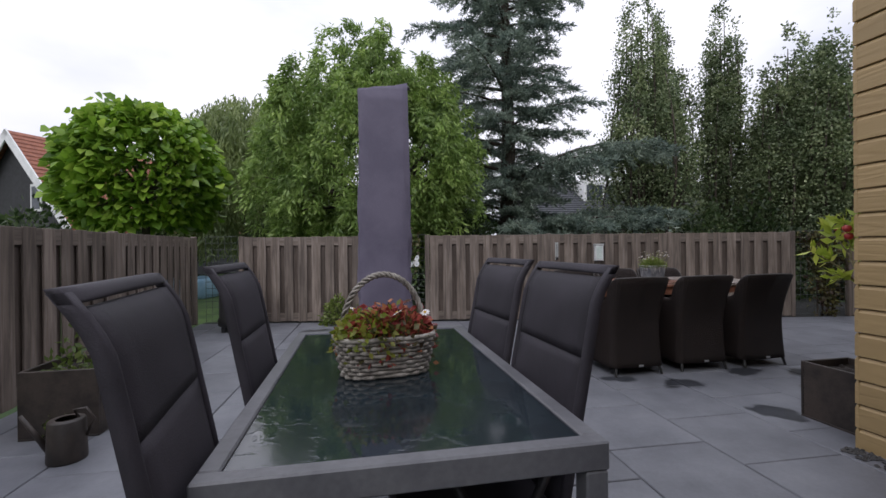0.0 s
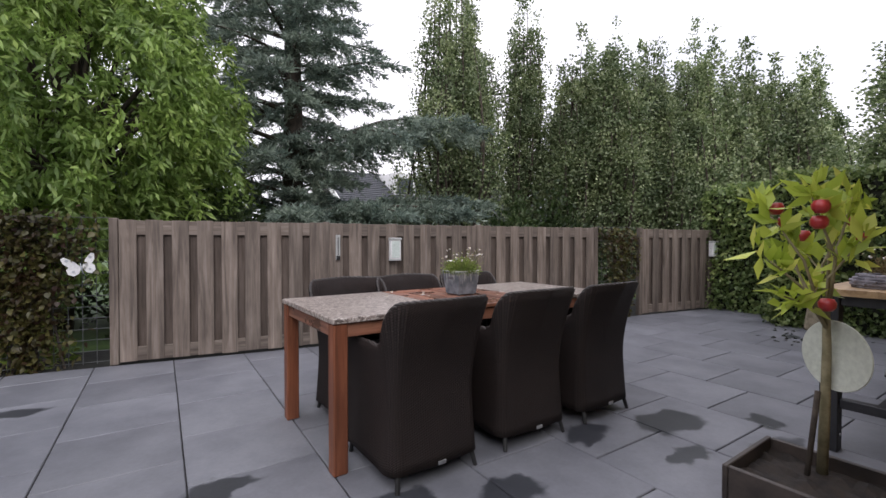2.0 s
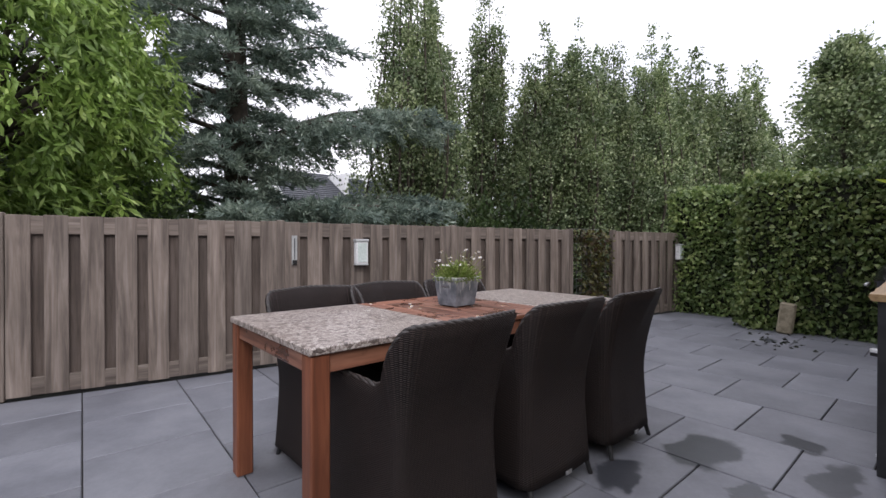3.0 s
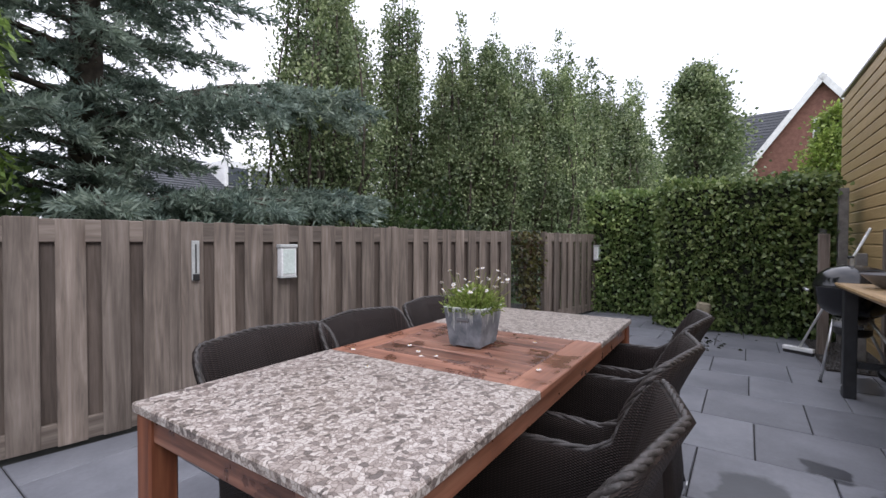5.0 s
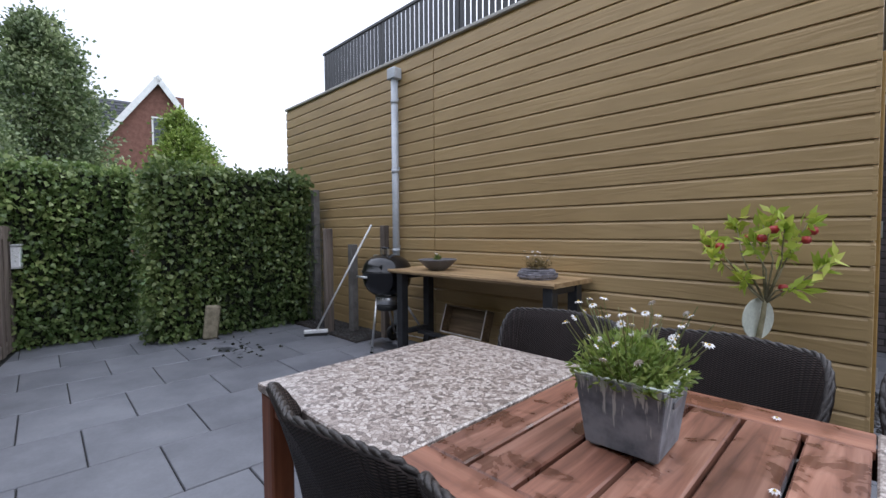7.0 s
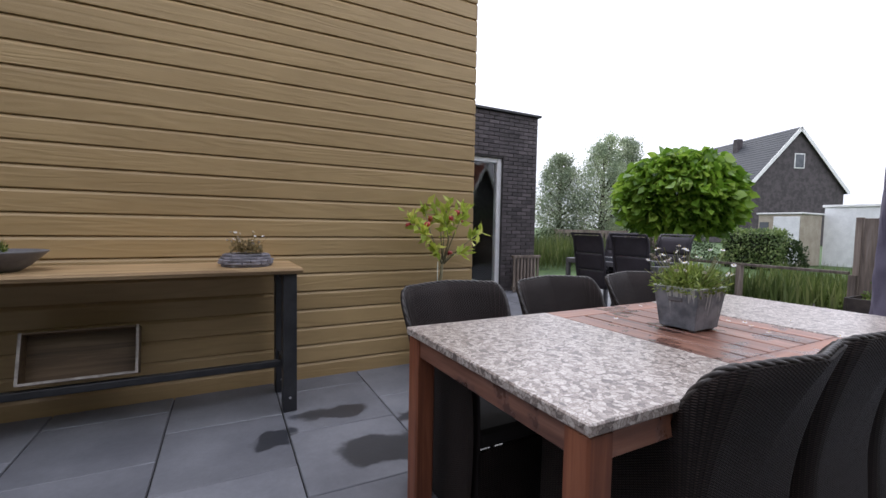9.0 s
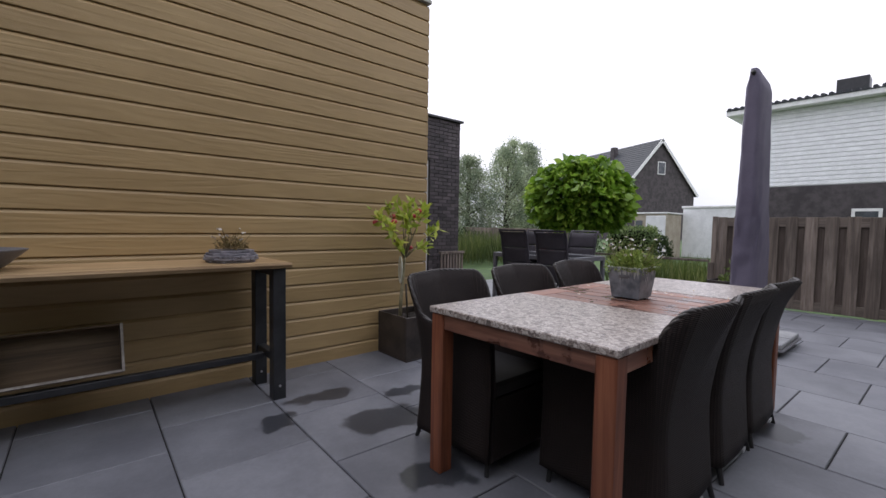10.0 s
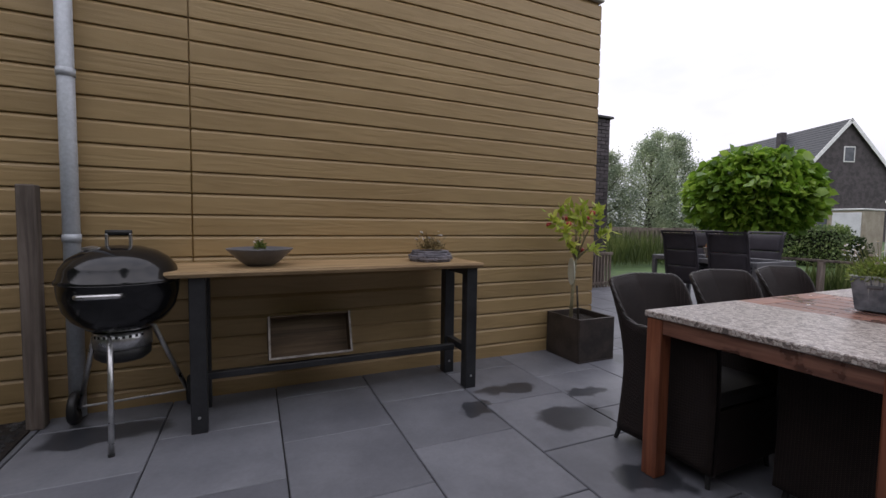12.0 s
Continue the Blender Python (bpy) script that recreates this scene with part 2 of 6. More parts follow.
def leaf_mat(name, dark, mid, light, gloss=0.45):
    m, n, l, p = base_mat(name)
    geo = n.new("ShaderNodeNewGeometry")
    col = ramp(n, l, geo.outputs["Random Per Island"], [(0.0, dark), (0.55, mid), (1.0, light)])
    big = n.new("ShaderNodeTexNoise")
    big.inputs["Scale"].default_value = 1.5
    big.inputs["Detail"].default_value = 3.0
    l.new(geo.outputs["Position"], big.inputs["Vector"])
    tone = ramp(n, l, big.outputs["Fac"], [(0.34, (0.62, 0.68, 0.64)), (0.66, (1.28, 1.24, 1.08))])
    col = mixed(n, l, 0.9, col, tone, "MULTIPLY")
    col = piece_tint(n, l, col, 0.16)
    l.new(col, p.inputs["Base Color"])
    p.inputs["Roughness"].default_value = gloss
    tr = n.new("ShaderNodeBsdfTranslucent")
    l.new(col, tr.inputs["Color"])
    mx = n.new("ShaderNodeMixShader")
    mx.inputs["Fac"].default_value = 0.42
    out = n["Material Output"]
    l.new(p.outputs["BSDF"], mx.inputs[1])
    l.new(tr.outputs["BSDF"], mx.inputs[2])
    l.new(mx.outputs["Shader"], out.inputs["Surface"])
    return m


def glass_mat(name, tone=(0.9, 0.95, 0.95)):
    m, n, l, p = base_mat(name)
    p.inputs["Base Color"].default_value = (*tone, 1)
    p.inputs["Roughness"].default_value = 0.02
    p.inputs["Transmission Weight"].default_value = 1.0
    p.inputs["IOR"].default_value = 1.45
    return m


M_CLAD = clad_mat()
M_TILE = tile_mat()
M_GRANITE = granite_mat()
M_WICKER = wicker_mat()
M_FENCE = wood_mat("weathered_fence_wood", (0.088, 0.069, 0.056), (0.178, 0.142, 0.116), (0.285, 0.236, 0.200), 2, 0.8, 0.24, 0.4, 22.0, 2.6)
M_FENCE_RAIL = wood_mat("weathered_rail_wood", (0.088, 0.069, 0.056), (0.165, 0.132, 0.108), (0.25, 0.208, 0.175), 0, 0.8, 0.15, 0.4, 22.0, 2.0)
# Darker copy of the fence wood: shade behind the gaps is put into the colour.
M_FENCE_BACK = wood_mat("fence_wood_shade_in_colour", (0.065, 0.048, 0.038), (0.11, 0.084, 0.068), (0.15, 0.118, 0.10), 2, 0.85, 0.15)
M_TEAK_Z = wood_mat("red_hardwood_upright", (0.115, 0.036, 0.017), (0.205, 0.066, 0.030), (0.30, 0.115, 0.055), 2, 0.5, 0.06, 0.15)
M_TEAK_X = wood_mat("red_hardwood_along", (0.17, 0.067, 0.038), (0.27, 0.115, 0.068), (0.36, 0.175, 0.112), 0, 0.45, 0.08, 0.2, wet=0.35)
M_TEAK_Y = wood_mat("red_hardwood_across", (0.085, 0.036, 0.024), (0.225, 0.100, 0.064), (0.37, 0.20, 0.14), 1, 0.40, 0.26, 0.25, 22.0, 2.2, 0.5)
M_OAK = wood_mat("pale_oak_slab", (0.24, 0.15, 0.07), (0.40, 0.27, 0.135), (0.52, 0.37, 0.21), 0, 0.5, 0.05, 0.12, 18.0, 1.6)
M_BLACK_STEEL = mat("black_painted_steel", (0.018, 0.019, 0.021), (0.03, 0.031, 0.034), 8, 0.45, 0.05)
M_RUST = mat("dark_rusted_steel", (0.022, 0.017, 0.014), (0.055, 0.042, 0.034), 7, 0.5, 0.15, 80)
M_ZINC = mat("weathered_zinc", (0.16, 0.18, 0.21), (0.33, 0.35, 0.38), 9, 0.45, 0.1, 50, 0.35)
M_LIME = mat("chalky_white_rim", (0.5, 0.52, 0.48), (0.72, 0.74, 0.7), 14, 0.8, 0.2)
M_PIPE = mat("grey_zinc_pipe", (0.42, 0.45, 0.48), (0.52, 0.55, 0.58), 3, 0.4, 0.05, 60, 0.1)
M_ENAMEL = mat("black_enamel", (0.006, 0.006, 0.007), (0.010, 0.010, 0.011), 3, 0.13, 0.0)
M_ALU = mat("brushed_aluminium", (0.5, 0.5, 0.5), (0.66, 0.66, 0.66), 12, 0.3, 0.05, 90, 0.9)
M_BLACK_PLASTIC = mat("black_plastic", (0.012, 0.012, 0.012), (0.022, 0.022, 0.022), 10, 0.5, 0.05)
M_WHITE = mat("white_paint", (0.70, 0.70, 0.69), (0.82, 0.82, 0.81), 3, 0.5, 0.05)
M_BRICK = mat("dark_grey_brick", (0.050, 0.043, 0.046), (0.098, 0.084, 0.088), 3, 0.8, 0.3, 60, tint=0.3)
M_MORTAR = mat("grey_mortar", (0.035, 0.033, 0.032), (0.055, 0.052, 0.05), 12, 0.9, 0.3)
M_RED_BRICK = mat("red_brick", (0.155, 0.070, 0.052), (0.22, 0.105, 0.078), 5, 0.85, 0.3)
M_ROOF_DARK = mat("dark_roof_tile", (0.034, 0.037, 0.043), (0.058, 0.062, 0.070), 6, 0.75, 0.3)
M_ROOF_RED = mat("red_roof_tile", (0.22, 0.075, 0.045), (0.32, 0.12, 0.07), 6, 0.7, 0.3)
M_SAND = mat("dark_jointing_sand", (0.014, 0.014, 0.013), (0.03, 0.03, 0.027), 8, 0.95, 0.4)
M_GRASS = mat("lawn_green", (0.035, 0.075, 0.018), (0.075, 0.13, 0.03), 3, 0.9, 0.5, 60)
M_GRAVEL = mat("dark_gravel", (0.03, 0.028, 0.027), (0.10, 0.095, 0.09), 12, 0.8, 0.3, tint=0.4)
M_SOIL = mat("dark_soil", (0.012, 0.009, 0.007), (0.03, 0.022, 0.016), 18, 0.95, 0.8, 70)
M_WIRE = mat("galvanised_wire", (0.07, 0.075, 0.075), (0.13, 0.135, 0.135), 10, 0.5, 0.0, 60, 0.4)
M_BARK = mat("grey_brown_bark", (0.035, 0.027, 0.02), (0.09, 0.072, 0.055), 9, 0.9, 0.6, 40)
M_CLOTH = mat("grey_purple_canvas", (0.105, 0.092, 0.135), (0.138, 0.122, 0.17), 3, 0.75, 0.15, 160)
M_GLASS = glass_mat("clear_glass")
M_OCHRE_PAINT = mat("ochre_painted_timber", (0.30, 0.19, 0.058), (0.35, 0.225, 0.075), 4, 0.4, 0.08)

# ---- building helpers ----


def mesh_of(name, bm, material, smooth=False):
    me = bpy.data.meshes.new(name)
    bm.to_mesh(me)
    bm.free()
    if material:
        me.materials.append(material)
    if smooth:
        me.polygons.foreach_set("use_smooth", [True] * len(me.polygons))
    return me


def part(name, bm, material, parent=None, label="", smooth=False, at=None):
    ob = new(name, mesh_of(name, bm, material, smooth))
    if parent:
        ob.parent = parent
    if at is not None:
        ob.matrix_basis = at
    return tagged(ob, label)


def thing(name, label, category, m=None, group="", kind=""):
    ob = new(name)
    ob.empty_display_size = 0.1
    if m is not None:
        ob.matrix_basis = m
    return tagged(ob, label, category, group, kind)


def box(x0, x1, y0, y1, z0, z1, bevel=0.0, bm=None, m=None):
    """A box, its edges rounded by bevel; added to bm where given."""
    b = bmesh.new()
    vs = [b.verts.new((x, y, z)) for x in (x0, x1) for y in (y0, y1) for z in (z0, z1)]
    for f in ((0, 1, 3, 2), (4, 6, 7, 5), (0, 4, 5, 1), (2, 3, 7, 6), (0, 2, 6, 4), (1, 5, 7, 3)):
        b.faces.new([vs[i] for i in f])
    if bevel:
        bmesh.ops.bevel(b, geom=b.edges[:], offset=bevel, segments=1, affect="EDGES")
    if m is not None:
        b.transform(m)
    if bm is None:
        return b
    join(bm, b)
    return bm


def join(bm, other):
    me = bpy.data.meshes.new("tmp")
    other.to_mesh(me)
    other.free()
    bm.from_mesh(me)
    bpy.data.meshes.remove(me)


def tube(points, radii, sides=10, bm=None, cap=True):
    """A round bar along points."""
    bm = bm or bmesh.new()
    rings = []
    pts = [Vector(p) for p in points]
    ref = Vector((0.31, 0.17, 0.93))
    for i, p in enumerate(pts):
        d = (pts[min(i + 1, len(pts) - 1)] - pts[max(i - 1, 0)]).normalized()
        a = d.cross(ref)
        if a.length < 1e-3:
            a = d.cross(Vector((1, 0, 0)))
        a.normalize()
        b = d.cross(a)
        r = float(radii[i] if isinstance(radii, (list, tuple)) else radii)
        rings.append([bm.verts.new(p + r * (a * math.cos(6.28319 * k / sides) + b * math.sin(6.28319 * k / sides))) for k in range(sides)])
    for q, w in zip(rings, rings[1:]):
        for k in range(sides):
            bm.faces.new((q[k], q[(k + 1) % sides], w[(k + 1) % sides], w[k]))
    if cap:
        bm.faces.new(rings[0][::-1])
        bm.faces.new(rings[-1])
    return bm


def lathe(profile, sides=32, bm=None, m=None):
    """A turned shape from (radius, z) pairs."""
    b = bmesh.new()
    rings = []
    for r, z in profile:
        rings.append([b.verts.new((r * math.cos(6.28319 * k / sides), r * math.sin(6.28319 * k / sides), z)) for k in range(sides)] if r > 1e-5 else [b.verts.new((0, 0, z))])
    for q, w in zip(rings, rings[1:]):
        for k in range(sides):
            j = (k + 1) % sides
            if len(q) == 1 and len(w) > 1:
                b.faces.new((q[0], w[j], w[k]))
            elif len(w) == 1 and len(q) > 1:
                b.faces.new((q[k], q[j], w[0]))
            elif len(q) > 1:
                b.faces.new((q[k], q[j], w[j], w[k]))
    bmesh.ops.recalc_face_normals(b, faces=b.faces[:])
    if m is not None:
        b.transform(m)
    if bm is None:
        return b
    join(bm, b)
    return bm


def poly_mesh(name, verts, faces, material, smooth=False):
    me = bpy.data.meshes.new(name)
    me.from_pydata(verts, [], faces)
    me.materials.append(material)
    if smooth:
        me.polygons.foreach_set("use_smooth", [True] * len(me.polygons))
    return me


FENCE_DEG = -10.37
FENCE = pose(2.86, 8.38, 0, 0, 0, FENCE_DEG)      # u runs along the fence, -y faces the garden


def fence_y(x):
    return 8.38 - 0.183 * (x - 2.86)


# ---- ground ----
g = bmesh.new()
g.faces.new([g.verts.new(c) for c in ((-600, -600, -0.06), (600, -600, -0.06), (600, 600, -0.06), (-600, 600, -0.06))])
tagged(part("ground", g, M_GRASS), "wide green lawn and open ground", "ground", kind="structure")

PX0, PX1, PY0 = -0.6, 11.3, 0.62
TS = 0.607
TX = 3.228
floor = part("floor", box(PX0, PX1, PY0, 9.2, -0.059, -0.012), M_SAND)
tagged(floor, "patio bed with dark joints between slate-grey slabs", "patio", kind="structure")


def tile_shape(poly, z0=-0.05, z1=0.0, c=0.004):
    b = bmesh.new()
    cx = sum(p[0] for p in poly) / len(poly)
    cy = sum(p[1] for p in poly) / len(poly)

    def ring(inset, z):
        out = []
        for x, y in poly:
            d = math.hypot(x - cx, y - cy) or 1
            out.append(b.verts.new((x - (x - cx) / d * inset, y - (y - cy) / d * inset, z)))
        return out
    a, q, t = ring(0, z0), ring(0, z1 - c), ring(c * 1.4, z1)
    k = len(poly)
    for i in range(k):
        j = (i + 1) % k
        b.faces.new((a[i], a[j], q[j], q[i]))
        b.faces.new((q[i], q[j], t[j], t[i]))
    b.faces.new(t)
    return b


def clip_patio(poly):
    """Keeps what lies inside the patio's edges."""
    sides = (lambda p: fence_y(p[0]) - 0.03 - p[1], lambda p: p[0] - PX0, lambda p: PX1 - p[0], lambda p: p[1] - PY0)
    for side in sides:
        out = []
        for p, q in zip(poly, poly[1:] + poly[:1]):
            u, w = side(p), side(q)
            if u >= 0:
                out.append(p)
            if (u >= 0) != (w >= 0):
                f = u / (u - w)
                out.append((p[0] + f * (q[0] - p[0]), p[1] + f * (q[1] - p[1])))
        poly = out
        if len(poly) < 3:
            return []
    return poly


JO = 0.0035
TURN = pose(TX, 4.0, 0, 0, 0, -1.65)               # the slabs lie a little askew to the house
whole = None
for k in range(-7, 15):
    phase = (0.475 if k % 2 == 0 else 0.185) + 0.0125 * k
    for j in range(-7, 9):
        x0, y0 = k * TS, phase + j * TS
        corners = [(x0 + JO, y0 + JO), (x0 + TS - JO, y0 + JO), (x0 + TS - JO, y0 + TS - JO), (x0 + JO, y0 + TS - JO)]
        poly = [tuple((TURN @ Vector((x, y, 0)))[:2]) for x, y in corners]
        cut = clip_patio(poly)
        if len(cut) < 3:
            continue
        c = TURN @ Vector((x0 + TS / 2, y0 + TS / 2, 0))
        if c.x > 4.9 and c.y < 3.3:
            continue
        lie = pose(c.x, c.y, 0.0012 * random.uniform(-1, 1), random.uniform(-0.1, 0.1), random.uniform(-0.1, 0.1), 0)
        if cut == poly:
            if whole is None:
                h = TS / 2 - JO
                whole = mesh_of("slab", tile_shape([(-h, -h), (h, -h), (h, h), (-h, h)]), M_TILE)
            ob = new("slab", whole)
            lie = lie @ pose(0, 0, 0, 0, 0, -1.65)
        else:
            ob = new("slab", mesh_of("slab_cut", tile_shape([(x - c.x, y - c.y) for x, y in cut]), M_TILE))
        ob.parent = floor
        ob.matrix_basis = lie

# ---- fences ----


def fence_run(name, u0, u1, base, label, posts=(), top=1.345, seed=1):
    """Panels between posts: boards in front, boards behind the gaps, rails between them."""
    rnd = random.Random(seed)
    root = thing(name, label, "fence", base, kind="structure")
    front = mesh_of("board", box(-0.071, 0.071, -0.009, 0.009, 0.0, top - 0.02, 0.003), M_FENCE)
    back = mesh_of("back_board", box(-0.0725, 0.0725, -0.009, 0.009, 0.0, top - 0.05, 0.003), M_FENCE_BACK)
    ends = sorted(posts) if len(posts) > 1 else [u0 - 0.035, u1 + 0.035]
    for p, q in zip(ends, ends[1:]):
        a, b = p + 0.037, q - 0.037
        n = max(2, round((b - a + 0.069) / 0.211))
        pitch = (b - a - 0.142) / (n - 1)
        for i in range(n):
            ob = new("board", front)
            ob.parent = root
            ob.matrix_basis = pose(a + 0.071 + i * pitch, rnd.uniform(-0.002, 0.002), 0.02 + rnd.uniform(-0.005, 0.004), rnd.uniform(-0.15, 0.15), rnd.uniform(-0.12, 0.12), rnd.uniform(-0.7, 0.7)) @ Matrix.Diagonal((rnd.uniform(0.95, 1.02), 1, 1, 1))
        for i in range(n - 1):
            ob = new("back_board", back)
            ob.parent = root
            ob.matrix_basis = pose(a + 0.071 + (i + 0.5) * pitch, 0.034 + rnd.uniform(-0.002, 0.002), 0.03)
        for z, h in ((0.022, 0.13), (top - 0.14, 0.135)):
            part("rail", box(a, b, -0.004, 0.05, z, z + h, 0.004), M_FENCE_RAIL, root)
    for u in posts:
        part("post", box(u - 0.035, u + 0.035, -0.014, 0.058, 0.0, top + 0.014, 0.006), M_FENCE, root)
    return root


fence_run("fence_north", 0.07, 5.80, FENCE, "weathered brown timber board fence along the patio", (0.035, 1.95, 3.87, 5.83), seed=3)
fence_run("fence_northeast", 6.78, 8.50, FENCE, "short weathered timber board fence beside the hedge", (6.745, 8.53), seed=4)
fence_run("fence_northwest", -2.85, -1.0, FENCE, "weathered timber board fence beside the wire panel", (-2.88, -0.965), seed=5)
fence_run("fence_west", 4.55, 8.9, pose(-0.64, 0, 0, 0, 0, 90), "tall weathered timber board fence along the patio edge", (4.52, 6.7, 8.93), seed=6)


def wire_panel(u0, u1, base, label):
    root = thing("wire_mesh_panel", label, "wire mesh", base)
    top = 1.36
    nx, nz = max(2, round((u1 - u0) / 0.105)), 13
    for i in range(nx + 1):
        u = u0 + (u1 - u0) * i / nx
        part("wire", tube([(u, 0.03, 0.02), (u, 0.03, top)], 0.0032, 5), M_WIRE, root)
    for k in range(nz + 1):
        z = 0.04 + (top - 0.04) * k / nz
        part("wire", tube([(u0, 0.03, z), (u1, 0.03, z)], 0.0032, 5), M_WIRE, root)
    return root


wire_panel(-0.93, 0.0, FENCE, "galvanised wire mesh panel with a climbing plant")
wire_panel(5.87, 6.71, FENCE, "galvanised wire mesh panel between two fences")
wire_panel(-3.45, -2.95, FENCE, "narrow wire mesh panel in the fence corner")

# ---- the clad house ----
CX, CY, CTOP = 4.59, 3.61, 3.225
wall_s = part("wall_south", box(CX + 0.03, 11.46, CY - 0.25, CY - 0.022, 0.0, CTOP), M_OCHRE_PAINT)
tagged(wall_s, "long wall clad in ochre wood-grain boards", "wall", kind="structure")
wall_e = part("wall_end", box(CX + 0.022, CX + 0.25, 3.20, CY - 0.252, 0.0, CTOP), M_OCHRE_PAINT)
tagged(wall_e, "short end wall clad in ochre boards", "wall", kind="structure")
M_TRIM = mat("pale_grey_trim", (0.36, 0.345, 0.30), (0.44, 0.425, 0.38), 4, 0.5, 0.05)
roof = part("roof", box(CX - 0.012, 11.475, -3.0, CY + 0.014, CTOP, CTOP + 0.035, 0.005), M_TRIM)
tagged(roof, "flat roof with thin pale edge trim", "roof", kind="structure")
PITCH, Z0 = 0.1342, -0.0207


def clad_board(length, across=False):
    """One board, its top edge sloped back under the next one."""
    b = bmesh.new()
    prof = [(-0.018, 0.0), (-0.001, 0.0015), (0.0, 0.004), (0.0, 0.110), (-0.012, 0.1290), (-0.018, 0.1292)]
    ends = []
    for s in (-length / 2, length / 2):
        ends.append([b.verts.new((s, y, z)) for y, z in prof])
    for i in range(len(prof)):
        j = (i + 1) % len(prof)
        b.faces.new((ends[0][i], ends[0][j], ends[1][j], ends[1][i]))
    b.faces.new(ends[0][::-1])
    b.faces.new(ends[1])
    bmesh.ops.recalc_face_normals(b, faces=b.faces[:])
    return mesh_of("plank", b, M_CLAD)


for x0, x1 in ((CX + 0.004, 7.945), (7.955, 11.46)):
    me = clad_board(x1 - x0)
    for k in range(24):
        ob = new("plank", me)
        ob.parent = wall_s
        ob.matrix_basis = pose((x0 + x1) / 2, CY - 0.005, Z0 + PITCH * k + 0.004)
me = clad_board(0.455)
for k in range(24):
    ob = new("plank", me)
    ob.parent = wall_e
    ob.matrix_basis = pose(CX + 0.005, 3.378, Z0 + PITCH * k + 0.004, 0, 0, 90)

# garden door in the end wall
door = thing("door_1", "ochre-painted timber garden door with a glass pane", "door", pose(CX, 2.65, 0), kind="structure")
part("door_frame", box(-0.012, 0.06, 0.43, 0.50, 0.0, 2.3, 0.004), M_OCHRE_PAINT, door)
part("door_frame", box(-0.012, 0.06, -0.50, -0.43, 0.0, 2.3, 0.004), M_OCHRE_PAINT, door)
part("door_frame", box(-0.012, 0.06, -0.43, 0.43, 2.22, 2.3, 0.004), M_OCHRE_PAINT, door)
leaf = box(0.0, 0.045, 0.29, 0.42, 0.03, 2.21, 0.004)
box(0.0, 0.045, -0.42, -0.29, 0.03, 2.21, 0.004, leaf)
box(0.001, 0.044, -0.288, 0.288, 0.03, 0.28, 0.004, leaf)
box(0.001, 0.044, -0.288, 0.288, 2.08, 2.21, 0.004, leaf)
panel = part("door_leaf", leaf, M_OCHRE_PAINT, door)
part("pane", box(0.018, 0.026, -0.288, 0.288, 0.28, 2.08), M_GLASS, door)
for z in (0.3, 1.2, 2.0):
    part("hinge", tube([(-0.014, 0.428, z), (-0.014, 0.428, z + 0.1)], 0.007, 8), M_ALU, panel, "steel hinge")
wall_d = part("wall_door", box(CX + 0.022, CX + 0.25, -3.0, 2.14, 0.0, CTOP), M_OCHRE_PAINT)
tagged(wall_d, "ochre-painted house wall beyond the garden door", "wall", kind="structure")
lintel = part("wall_lintel", box(CX + 0.022, CX + 0.25, 2.142, 3.198, 2.31, CTOP), M_OCHRE_PAINT)
tagged(lintel, "ochre-painted wall above the garden door", "wall", kind="structure")
inner = part("wall_inner", box(6.2, 6.3, 0.0, 3.3, 0.0, CTOP), M_WHITE)
tagged(inner, "plain white inner wall behind the door", "wall", kind="structure")

# dark brick wing
wall_b = part("wall_brick", box(1.35, 2.1, 0.3, 0.60, 0.0, 3.14), M_MORTAR)
tagged(wall_b, "dark grey brick wall of the single-storey wing", "wall", kind="structure")
wall_b2 = part("wall_brick_upper", box(2.1, CX, 0.3, 0.60, 2.35, 3.14), M_MORTAR)
tagged(wall_b2, "dark grey brick wall above the glass doors", "wall", kind="structure")
wall_p = part("wall_brick_pier", box(4.422, CX, 0.3, 0.60, 0.0, 2.348), M_MORTAR)
tagged(wall_p, "narrow dark brick pier beside the glass doors", "wall", kind="structure")
wall_b3 = part("wall_brick_side", box(1.35, 1.60, -6.0, 0.298, 0.0, 3.14), M_MORTAR)
tagged(wall_b3, "dark brick side wall of the wing", "wall", kind="structure")
cap = part("roof_edge", box(1.30, CX, -6.0, 0.66, 3.14, 3.18, 0.004), M_BLACK_STEEL)
tagged(cap, "thin dark metal roof edge", "roof edge", kind="structure")


# ---- dining table ----


